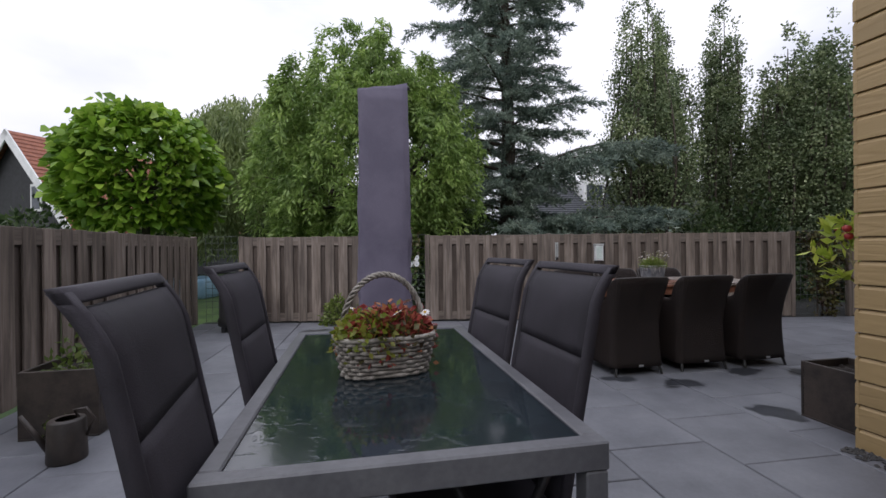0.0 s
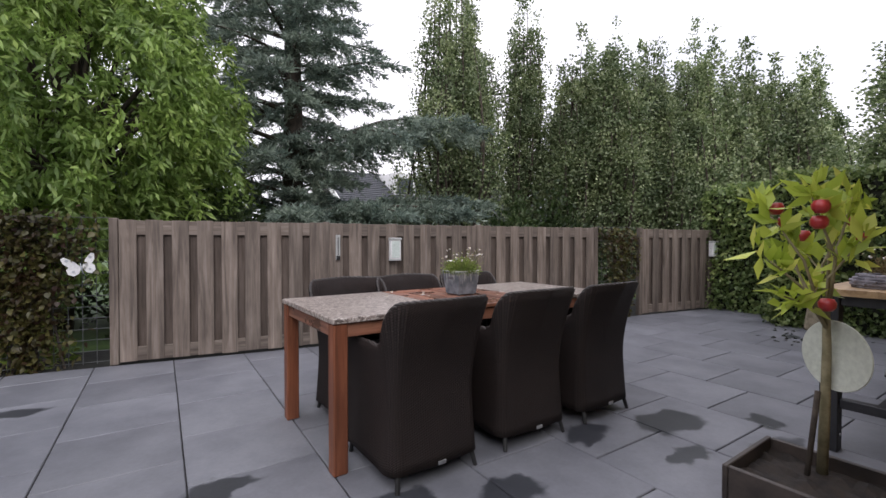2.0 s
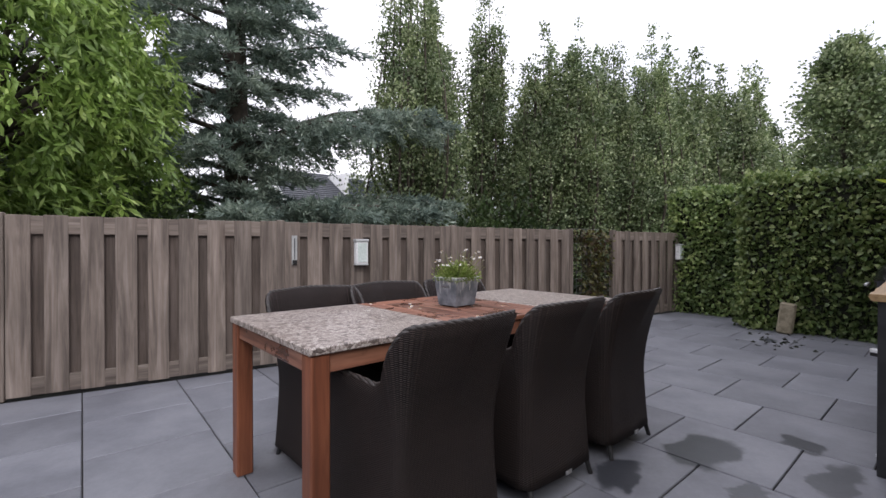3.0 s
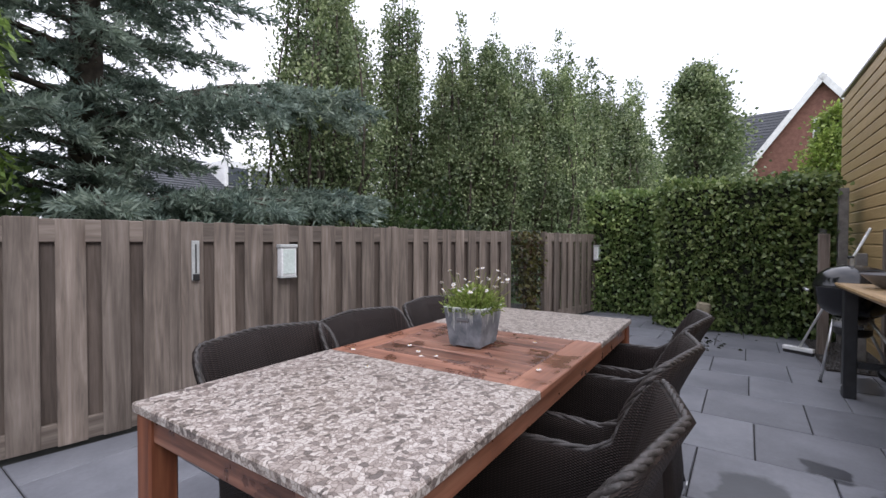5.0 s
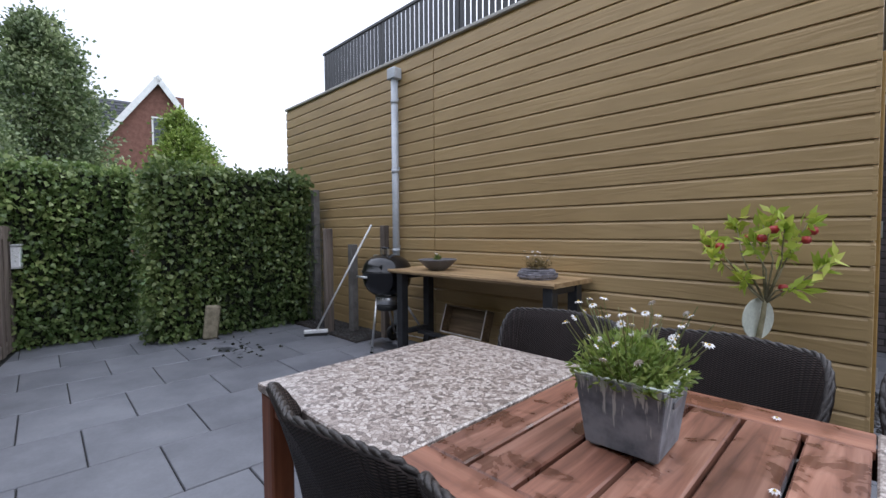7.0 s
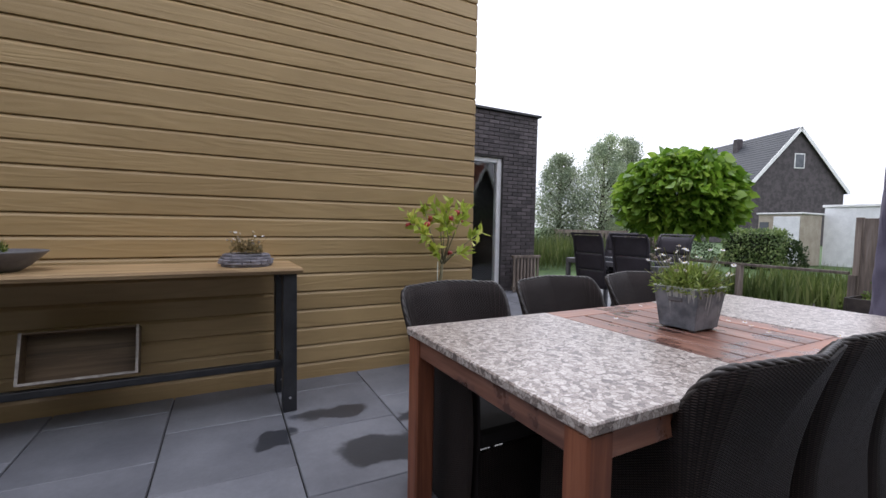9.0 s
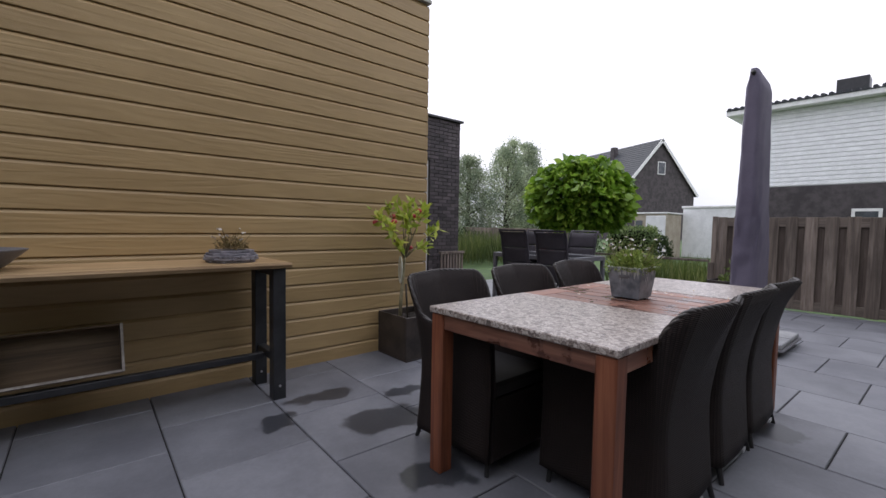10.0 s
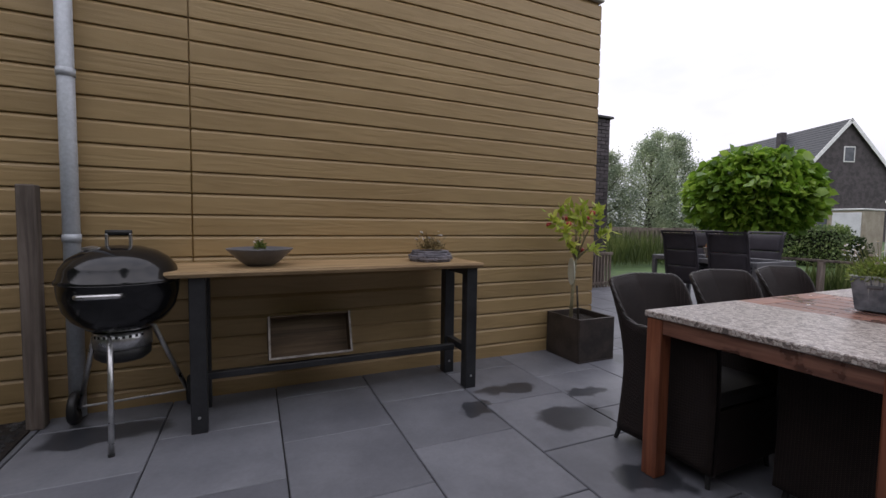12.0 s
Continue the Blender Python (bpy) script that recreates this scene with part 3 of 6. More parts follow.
def dining_table():
    root = thing("dining_table", "garden table with granite ends, hardwood centre and reddish wooden legs", "table", pose(3.855, 5.362, 0))
    L, W, H = 2.137, 0.905, 0.77
    part("granite_top", box(0, 0.712, 0, W, H - 0.028, H, 0.004), M_GRANITE, root, "speckled beige granite slab")
    part("granite_top", box(1.448, L, 0, W, H - 0.028, H, 0.004), M_GRANITE, root, "speckled beige granite slab")
    part("border", box(0.715, 1.445, 0.0, 0.115, H - 0.026, H - 0.002, 0.003), M_TEAK_X, root)
    part("border", box(0.715, 1.445, W - 0.115, W, H - 0.026, H - 0.002, 0.003), M_TEAK_X, root)
    me = mesh_of("slat", box(-0.0555, 0.0555, -0.3355, 0.3355, -0.020, 0.012, 0.004), M_TEAK_Y)
    for i in range(6):
        ob = new("slat", me)
        ob.parent = root
        ob.matrix_basis = pose(0.715 + 0.0608 + i * 0.1217, W / 2, H - 0.0145)
    for y in (0.02, W - 0.045):
        part("apron", box(0.06, L - 0.06, y, y + 0.025, H - 0.10, H - 0.03, 0.003), M_TEAK_X, root)
    for x in (0.02, L - 0.045):
        part("apron", box(x, x + 0.025, 0.06, W - 0.06, H - 0.10, H - 0.03, 0.003), M_TEAK_Y, root)
    for x in (0.008, L - 0.083):
        for y in (0.008, W - 0.083):
            part("leg", box(x, x + 0.075, y, y + 0.075, 0, H - 0.03, 0.006), M_TEAK_Z, root)
    return root


dining_table()

# ---- wicker chairs ----


def wicker_chair(m):
    """Tub chair; its back is at y = 0 and it faces +y."""
    root = thing("wicker_chair", "dark brown woven wicker armchair at the garden table", "chair", m, "wicker chairs round the table")
    half, depth, r = 0.245, 0.52, 0.05
    plan = []                                   # half outline from the middle of the back to the front of the arm
    for i in range(7):
        plan.append(((half - r) * i / 6, 0.0))
    for i in range(1, 9):
        a = radians(90 * i / 8)
        plan.append((half - r + r * math.sin(a), r - r * math.cos(a)))
    for i in range(1, 9):
        plan.append((half, r + (depth - r) * i / 8))
    outline = [(-x, y) for x, y in plan[:0:-1]] + plan
    arc = [0.0]
    for p, q in zip(outline, outline[1:]):
        arc.append(arc[-1] + math.dist(p, q))
    mid = arc[-1] / 2

    def height(s):
        d = abs(s - mid)
        t = min(max((d - 0.212) / 0.085, 0), 1)
        t = t * t * (3 - 2 * t)
        h = 0.873 - 0.010 * (d / 0.24) ** 2 * (t < 1) - t * 0.225
        return h - 0.03 * max(0, d - 0.46)

    def flare(z, d):
        up = max(0.0, (z - 0.40) / 0.48)
        low = max(0.0, (0.40 - z) / 0.40)
        back = max(0.0, 1 - d / 0.42)
        return (0.155 * up ** 1.7 + 0.045 * low ** 1.4) * (0.35 + 0.65 * back)

    nz = 15

    def wall(off):
        rows = []
        for i, (x, y) in enumerate(outline):
            p, q = outline[max(i - 1, 0)], outline[min(i + 1, len(outline) - 1)]
            tx, ty = q[0] - p[0], q[1] - p[1]
            ln = math.hypot(tx, ty)
            nx, ny = ty / ln, -tx / ln
            d = abs(arc[i] - mid)
            h = height(arc[i])
            col = []
            for k in range(nz + 1):
                z = 0.075 + (h - 0.075) * k / nz
                f = flare(z, d) + off
                col.append((x + nx * f, y + ny * f, z))
            rows.append(col)
        return rows

    outer, inside = wall(0.0), wall(-0.03)
    b = bmesh.new()
    uv = b.loops.layers.uv.new("uv")

    def surface(rows, flip):
        vs = [[b.verts.new(c) for c in col] for col in rows]
        for i in range(len(vs) - 1):
            for k in range(nz):
                q = [(i, k), (i + 1, k), (i + 1, k + 1), (i, k + 1)]
                if flip:
                    q = q[::-1]
                f = b.faces.new([vs[a][c] for a, c in q])
                for lp, (a, c) in zip(f.loops, q):
                    lp[uv].uv = (arc[a], rows[a][c][2])
        return vs
    vo, vi = surface(outer, False), surface(inside, True)
    for i in range(len(vo) - 1):
        for k, fl in ((0, True), (nz, False)):
            q = (vo[i][k], vo[i + 1][k], vi[i + 1][k], vi[i][k])
            f = b.faces.new(q if not fl else q[::-1])
            for lp in f.loops:
                lp[uv].uv = (arc[i], 0.1)
    for i in (0, len(vo) - 1):
        for k in range(nz):
            q = (vo[i][k], vo[i][k + 1], vi[i][k + 1], vi[i][k])
            f = b.faces.new(q if i else q[::-1])
            for lp in f.loops:
                lp[uv].uv = (0.0, 0.1)
    part("shell", b, M_WICKER, root, smooth=True)
    rim = bmesh.new()
    top = [(0.5 * (o[nz][0] + i[nz][0]), 0.5 * (o[nz][1] + i[nz][1]), o[nz][2] + 0.004) for o, i in zip(outer, inside)]
    dense = []
    for p, q in zip(top, top[1:]):
        for s in range(4):
            dense.append([a + (c - a) * s / 4 for a, c in zip(p, q)])
    dense.append(top[-1])
    for turn in (0, 1, 2):                       # three plaited strands
        strand = []
        for i, p in enumerate(dense):
            a = i * 0.50 + turn * 2.094
            strand.append((p[0] + 0.0055 * math.cos(a), p[1] + 0.0055 * math.cos(a) * 0.7, p[2] - 0.003 + 0.005 * math.sin(a)))
        tube(strand, 0.0068, 6, rim)
    part("braided_rim", rim, M_WICKER_RIM, root, smooth=True)
    s = box(-0.215, 0.215, 0.03, depth - 0.005, 0.36, 0.43, 0.015)
    part("seat", s, M_SEAT, root, "dark seat cushion")
    fr = bmesh.new()
    uv = fr.loops.layers.uv.new("uv")
    box(-0.225, 0.225, depth - 0.02, depth + 0.0, 0.075, 0.358, 0.004, fr)
    for f in fr.faces:
        for lp in f.loops:
            lp[fr.loops.layers.uv.active].uv = (lp.vert.co.x, lp.vert.co.z)
    part("front_skirt", fr, M_WICKER, root)
    for x, y in ((-0.215, 0.0), (0.215, 0.0), (-0.215, depth - 0.03), (0.215, depth - 0.03)):
        part("leg", tube([(x * 1.06, y - 0.02 if y < 0.1 else y, 0), (x * 0.96, y + 0.012 if y < 0.1 else y - 0.01, 0.13)], [0.011, 0.015], 10), M_BLACK_PLASTIC, root)
    part("maker_tag", box(-0.022, 0.022, -0.052, -0.046, 0.086, 0.104, 0.001), M_ALU, root, "small metal tag")
    return root


M_SEAT = mat("dark_seat_textile", (0.012, 0.011, 0.011), (0.022, 0.020, 0.020), 8, 0.9, 0.3, 200)
M_WICKER_RIM = mat("braided_wicker", (0.018, 0.015, 0.013), (0.048, 0.040, 0.037), 70, 0.5, 0.5, 160)
first_chair = wicker_chair(pose(4.275, 5.10, 0, 0, 0, 1))
copy_thing(first_chair, pose(4.95, 5.11, 0, 0, 0, -1.5))
copy_thing(first_chair, pose(5.605, 5.10, 0, 0, 0, 0.5))
copy_thing(first_chair, pose(5.42, 6.285, 0, 0, 0, 179))
copy_thing(first_chair, pose(4.83, 6.28, 0, 0, 0, 181.5))
copy_thing(first_chair, pose(4.33, 6.28, 0, 0, 0, 180))

# ---- worktop against the wall ----


def side_table():
    root = thing("side_table", "long oak-topped work table on black steel legs against the wall", "table", pose(6.155, 3.70, 0))
    L, W, H, B = 1.935, 0.48, 0.885, -0.08
    b = bmesh.new()
    n = 60
    rows = []
    for i in range(n + 1):
        x = L * i / n
        e = W + 0.008 * noise.noise(Vector((x * 6, 1, 0))) + 0.004 * noise.noise(Vector((x * 25, 3, 0)))
        rows.append([b.verts.new(c) for c in ((x, B, H - 0.034), (x, e - 0.012, H - 0.034), (x, e, H - 0.014), (x, e - 0.005, H), (x, B, H))])
    for p, q in zip(rows, rows[1:]):
        for k in range(5):
            j = (k + 1) % 5
            b.faces.new((p[k], q[k], q[j], p[j]))
    b.faces.new(rows[0])
    b.faces.new(rows[-1][::-1])
    bmesh.ops.recalc_face_normals(b, faces=b.faces[:])
    part("tabletop", b, M_OAK, root, "pale oak slab with a live edge")
    for x in (0.03, L - 0.24):
        for y in (0.02, W - 0.11):
            leg = part("leg", box(x, x + 0.08, y, y + 0.08, 0, H - 0.035, 0.004), M_BLACK_STEEL, root)
            for dy in (-0.004, 0.078):
                part("bolt", tube([(x + 0.04, y + dy, 0.09), (x + 0.04, y + dy + 0.006, 0.09)], 0.008, 8), M_ALU, leg)
        part("side_rail", box(x + 0.015, x + 0.065, 0.102, W - 0.112, 0.24, 0.29, 0.003), M_BLACK_STEEL, root)
        part("top_rail", box(x + 0.015, x + 0.065, 0.102, W - 0.112, H - 0.09, H - 0.036, 0.003), M_BLACK_STEEL, root)
    part("stretcher", box(0.097, L - 0.227, 0.20, 0.245, 0.225, 0.265, 0.003), M_BLACK_STEEL, root)
    return root


side_table()


def tray(m):
    root = thing("wooden_tray", "shallow wooden tray with pale worn edges leaning against the wall", "tray", m)
    part("tray_base", box(-0.30, 0.30, -0.012, 0.0, 0.0, 0.33, 0.002), M_TRAY, root)
    for a in ((-0.30, -0.288, 0.001, 0.10, 0.0, 0.33), (0.288, 0.30, 0.001, 0.10, 0.0, 0.33), (-0.287, 0.287, 0.001, 0.10, 0.0, 0.014), (-0.287, 0.287, 0.001, 0.10, 0.316, 0.33)):
        s = part("rim", box(*a, 0.002), M_TRAY, root)
    for a in ((-0.302, -0.286, 0.101, 0.106, 0.0, 0.33), (0.286, 0.302, 0.101, 0.106, 0.0, 0.33), (-0.286, 0.286, 0.101, 0.106, -0.001, 0.016)):
        part("worn_edge", box(*a, 0.001), M_PALE_EDGE, root, "pale worn edge")
    return root


M_TRAY = wood_mat("dark_tray_wood", (0.06, 0.04, 0.02), (0.11, 0.07, 0.035), (0.16, 0.11, 0.06), 0, 0.6, 0.05)
M_PALE_EDGE = mat("pale_worn_wood", (0.26, 0.23, 0.20), (0.42, 0.38, 0.34), 14, 0.6, 0.2)
tray(pose(7.27, 3.85, 0.267, 18, 0, 0) @ Matrix.Diagonal((0.86, 1, 0.82, 1)))

# ---- kettle grill ----


def kettle_grill(m):
    root = thing("kettle_barbecue", "black enamel kettle barbecue on an aluminium tripod", "barbecue", m)
    R = 0.262
    bowl = [(0.001, 0.575), (0.08, 0.58), (0.15, 0.60), (0.205, 0.645), (0.24, 0.70), (R - 0.006, 0.77), (R, 0.832), (R + 0.006, 0.836), (R + 0.006, 0.842), (R - 0.004, 0.842)]
    part("bowl", lathe(bowl, 48), M_ENAMEL, root, smooth=True)
    lid = [(R + 0.004, 0.844), (R + 0.004, 0.852), (R - 0.004, 0.858), (R - 0.016, 0.91), (0.215, 0.955), (0.16, 0.992), (0.09, 1.015), (0.001, 1.022)]
    top = part("lid", lathe(lid, 48), M_ENAMEL, root, smooth=True)
    part("grip", tube([(-0.055, 0.02, 1.085), (0.055, 0.02, 1.085)], 0.014, 10), M_BLACK_PLASTIC, top, smooth=True)
    for x in (-0.05, 0.05):
        part("bracket", box(x - 0.006, x + 0.006, 0.005, 0.035, 1.012, 1.08, 0.002), M_ALU, top)
    part("damper", lathe([(0.001, 1.0), (0.045, 1.0), (0.045, 1.012), (0.001, 1.016)], 20, m=Matrix.Translation((0.10, 0.05, 0.0))), M_ALU, top)
    part("thermometer", lathe([(0.001, 1.0), (0.028, 1.0), (0.03, 1.022), (0.001, 1.026)], 20, m=Matrix.Translation((0.13, -0.06, -0.012))), M_ALU, top)
    part("front_handle", tube([(-0.06, R + 0.03, 0.80), (-0.05, R + 0.045, 0.80), (0.10, R + 0.045, 0.80), (0.11, R + 0.03, 0.80)], 0.012, 10), M_ALU, root, smooth=True)
    part("ash_band", lathe([(0.125, 0.50), (0.128, 0.50), (0.128, 0.585), (0.125, 0.585)], 36), M_ALU, root, "perforated aluminium band", True)
    part("ash_pot", lathe([(0.001, 0.425), (0.10, 0.43), (0.122, 0.45), (0.124, 0.50), (0.001, 0.502)], 36), M_BLACK_PLASTIC, root, smooth=True)
    for k in range(9):
        a = radians(40 + 12.5 * k)
        part("vent_hole", box(-0.006, 0.006, 0.126, 0.1295, 0.558, 0.572, 0.0, None, pose(0, 0, 0, 0, 0, math.degrees(a) - 90)), M_BLACK_PLASTIC, root)
    legs = (((0.03, 0.11, 0.60), (0.02, 0.20, 0.0)), ((0.12, -0.06, 0.62), (0.27, -0.30, 0.09)), ((-0.11, -0.06, 0.62), (-0.25, -0.36, 0.09)))
    for i, (a, c) in enumerate(legs):
        leg = part("leg", tube([a, c], 0.0125, 12), M_ALU, root, smooth=True)
        if i == 0:
            part("foot_cap", tube([(0.0205, 0.198, 0.014), (0.02, 0.2005, -0.0)], 0.0145, 12), M_BLACK_PLASTIC, leg)
    for x, y in ((0.29, -0.30), (-0.27, -0.36)):
        part("wheel", lathe([(0.05, -0.02), (0.085, -0.02), (0.09, -0.01), (0.09, 0.01), (0.085, 0.02), (0.05, 0.02), (0.02, 0.012), (0.02, -0.012), (0.05, -0.02)], 28, m=pose(x, y, 0.09, 0, 90, 0)), M_BLACK_PLASTIC, root, smooth=True)
    part("axle", tube([(0.27, -0.30, 0.09), (-0.25, -0.36, 0.09)], 0.007, 8), M_ALU, root)
    return root


kettle_grill(pose(8.24, 4.03, 0))

# ---- drainpipe ----
pipe = thing("drainpipe", "grey metal drainpipe with a small hopper on the clad wall", "drainpipe", pose(8.535, 3.67, 0))
part("pipe", tube([(0, 0, 0.02), (0, 0, 3.0)], 0.04, 20), M_PIPE, pipe, smooth=True)
part("hopper", box(-0.07, 0.07, -0.058, 0.06, 2.99, 3.12, 0.012), M_PIPE, pipe)
for z in (1.02, 1.93, 2.72):
    part("joint", tube([(0, 0, z), (0, 0, z + 0.045)], 0.0445, 20), M_PIPE, pipe, smooth=True)
    part("bracket", box(-0.008, 0.008, -0.058, -0.042, z + 0.05, z + 0.075, 0.0), M_PIPE, pipe)

# ---- planter with small tree: the box ----


def square_planter(name, m, w, d, h, label, material):
    root = thing(name, label, "planter", m)
    t = 0.018
    part("side", box(-w / 2, w / 2, -d / 2, -d / 2 + t, 0.012, h, 0.003), material, root)
    part("side", box(-w / 2, w / 2, d / 2 - t, d / 2, 0.012, h, 0.003), material, root)
    part("side", box(-w / 2, -w / 2 + t, -d / 2 + t + 0.001, d / 2 - t - 0.001, 0.012, h, 0.003), material, root)
    part("side", box(w / 2 - t, w / 2, -d / 2 + t + 0.001, d / 2 - t - 0.001, 0.012, h, 0.003), material, root)
    part("bottom", box(-w / 2, w / 2, -d / 2, d / 2, 0.0, 0.011, 0.002), material, root)
    s = bmesh.new()
    n = 12
    grid = [[s.verts.new((-w / 2 + t + (w - 2 * t) * i / n, -d / 2 + t + (d - 2 * t) * j / n, h - 0.05 + 0.02 * noise.noise(Vector((i * 0.7, j * 0.7, w))))) for j in range(n + 1)] for i in range(n + 1)]
    for i in range(n):
        for j in range(n):
            s.faces.new((grid[i][j], grid[i + 1][j], grid[i + 1][j + 1], grid[i][j + 1]))
    part("soil", s, M_SOIL, root)
    return root


square_planter("planter", pose(4.955, 3.84, 0), 0.39, 0.42, 0.37, "dark rusted steel square planter holding a small apple tree", M_RUST)
square_planter("planter", pose(0.02, 4.93, 0), 0.44, 0.44, 0.42, "dark rusted steel square planter with low green plants by the fence", M_RUST)

# ---- black table with padded chairs ----
def wet_glass_mat():
    m, n, l, p = base_mat("wet_dark_glass")
    v = node_coords(n, l)
    pud = tex_noise(n, l, v, 7.0, 5, 0.6)
    drop = tex_noise(n, l, v, 60.0, 2, 0.5)
    film = ramp(n, l, pud, [(0.48, (0, 0, 0)), (0.53, (1, 1, 1))])
    l.new(mixed(n, l, film, (0.010, 0.017, 0.022), (0.016, 0.025, 0.031)), p.inputs["Base Color"])
    rg = n.new("ShaderNodeMapRange")
    rg.inputs["To Min"].default_value = 0.16
    rg.inputs["To Max"].default_value = 0.03
    l.new(film, rg.inputs["Value"])
    l.new(rg.outputs["Result"], p.inputs["Roughness"])
    hh = n.new("ShaderNodeMath")
    hh.operation = "MULTIPLY_ADD"
    hh.inputs[1].default_value = 0.25
    l.new(drop, hh.inputs[0])
    l.new(film, hh.inputs[2])
    p.inputs["IOR"].default_value = 1.6
    p.inputs["Coat Weight"].default_value = 0.5
    p.inputs["Coat Roughness"].default_value = 0.08
    bumped(n, l, p, hh.outputs[0], 0.25, 0.002)
    return m


M_GLASS_TOP = wet_glass_mat()
M_ALU_DARK = mat("grey_coated_frame", (0.11, 0.11, 0.12), (0.15, 0.15, 0.16), 6, 0.4, 0.05)
M_PAD = mat("black_padded_textile", (0.021, 0.018, 0.024), (0.036, 0.031, 0.040), 5, 0.72, 0.35, 260)


def glass_table():
    root = thing("glass_table", "wet dark glass patio table with a grey metal frame", "table", pose(1.556, 2.46, 0))
    L, W, H = 0.803, 1.385, 0.75
    f = 0.042
    for a in ((0, L, 0, f), (0, L, W - f, W)):
        part("frame_rail", box(a[0], a[1], a[2], a[3], H - 0.06, H, 0.004), M_ALU_DARK, root)
    for a in ((0, f), (L - f, L)):
        part("frame_rail", box(a[0], a[1], f + 0.001, W - f - 0.001, H - 0.06, H, 0.004), M_ALU_DARK, root)
    part("glass_top", box(f + 0.002, L - f - 0.002, f + 0.002, W - f - 0.002, H - 0.014, H - 0.005, 0.001), M_GLASS_TOP, root, "wet dark glass sheet")
    for x in (0.002, L - 0.052):
        for y in (0.002, W - 0.052):
            part("leg", box(x, x + 0.05, y, y + 0.05, 0, H - 0.061, 0.004), M_ALU_DARK, root)
    return root


glass_table()


def padded_chair(m):
    """Reclining patio chair: the top of its back at x = 0, facing -x."""
    root = thing("padded_patio_chair", "black padded patio chair with a high quilted back", "chair", m, "patio chairs at the glass table")
    w = 0.228

    def line(z):
        """Depth of the back at a height: leaning, with a top that curls backwards."""
        return -0.036 - 0.19 * (1.06 - z) + 0.9 * max(0.0, z - 1.0) ** 1.35

    def slab(z0, z1, y0, y1, thick, puff, rows=8, cols=9):
        b = bmesh.new()
        front, rear = [], []
        for i in range(rows + 1):
            z = z0 + (z1 - z0) * i / rows
            u = math.sin(math.pi * i / rows) ** 0.45
            f, r = [], []
            for k in range(cols):
                e = u * math.sin(math.pi * k / (cols - 1)) ** 0.35
                y = y0 + (y1 - y0) * k / (cols - 1)
                dent = 0.002 * noise.noise(Vector((y * 9, z * 9, z0 * 7)))
                f.append(b.verts.new((line(z) - thick - puff * e + dent, y, z)))
                r.append(b.verts.new((line(z) + thick + puff * 0.5 * e, y, z)))
            front.append(f)
            rear.append(r)
        for i in range(rows):
            for k in range(cols - 1):
                b.faces.new((front[i][k + 1], front[i + 1][k + 1], front[i + 1][k], front[i][k]))
                b.faces.new((rear[i][k], rear[i + 1][k], rear[i + 1][k + 1], rear[i][k + 1]))
            b.faces.new((front[i][0], front[i + 1][0], rear[i + 1][0], rear[i][0]))
            b.faces.new((rear[i][-1], rear[i + 1][-1], front[i + 1][-1], front[i][-1]))
        for k in range(cols - 1):
            b.faces.new((front[0][k], rear[0][k], rear[0][k + 1], front[0][k + 1]))
            b.faces.new((front[-1][k + 1], rear[-1][k + 1], rear[-1][k], front[-1][k]))
        return b
    for z0, z1 in ((0.43, 0.632), (0.635, 0.842), (0.845, 1.066)):
        part("back_pad", slab(z0, z1, -w + 0.024, w - 0.024, 0.009, 0.010), M_PAD, root, smooth=True)
    for y in (-w, w - 0.022):
        part("side_hem", slab(0.43, 1.094, y, y + 0.022, 0.012, 0.006, 20, 4), M_PAD, root, smooth=True)
        part("arm", box(-0.50, -0.13, y - 0.008, y + 0.030, 0.632, 0.662, 0.006), M_PAD_FRAME, root)
        part("leg", tube([(-0.50, y + 0.011, 0.635), (-0.16, y + 0.011, 0.0)], 0.013, 8), M_PAD_FRAME, root, smooth=True)
        part("leg", tube([(-0.16, y + 0.011, 0.62), (-0.50, y + 0.011, 0.0)], 0.013, 8), M_PAD_FRAME, root, smooth=True)
    part("top_hem", slab(1.076, 1.10, -w + 0.0, w - 0.0, 0.010, 0.007, 5, 9), M_PAD, root, smooth=True)
    part("seat_pad", box(-0.60, -0.16, -w + 0.026, w - 0.026, 0.40, 0.445, 0.015), M_PAD, root)
    return root


M_PAD_FRAME = mat("matt_black_frame", (0.012, 0.012, 0.014), (0.024, 0.024, 0.027), 6, 0.55, 0.1)
chair = padded_chair(pose(2.53, 2.96, 0, 0, 0, 3))
copy_thing(chair, pose(2.53, 3.58, 0, 0, 0, 6))
copy_thing(chair, pose(1.396, 2.60, 0, 0, 0, 187))
copy_thing(chair, pose(1.371, 3.40, 0, 0, 0, 180))

# ---- closed parasol ----


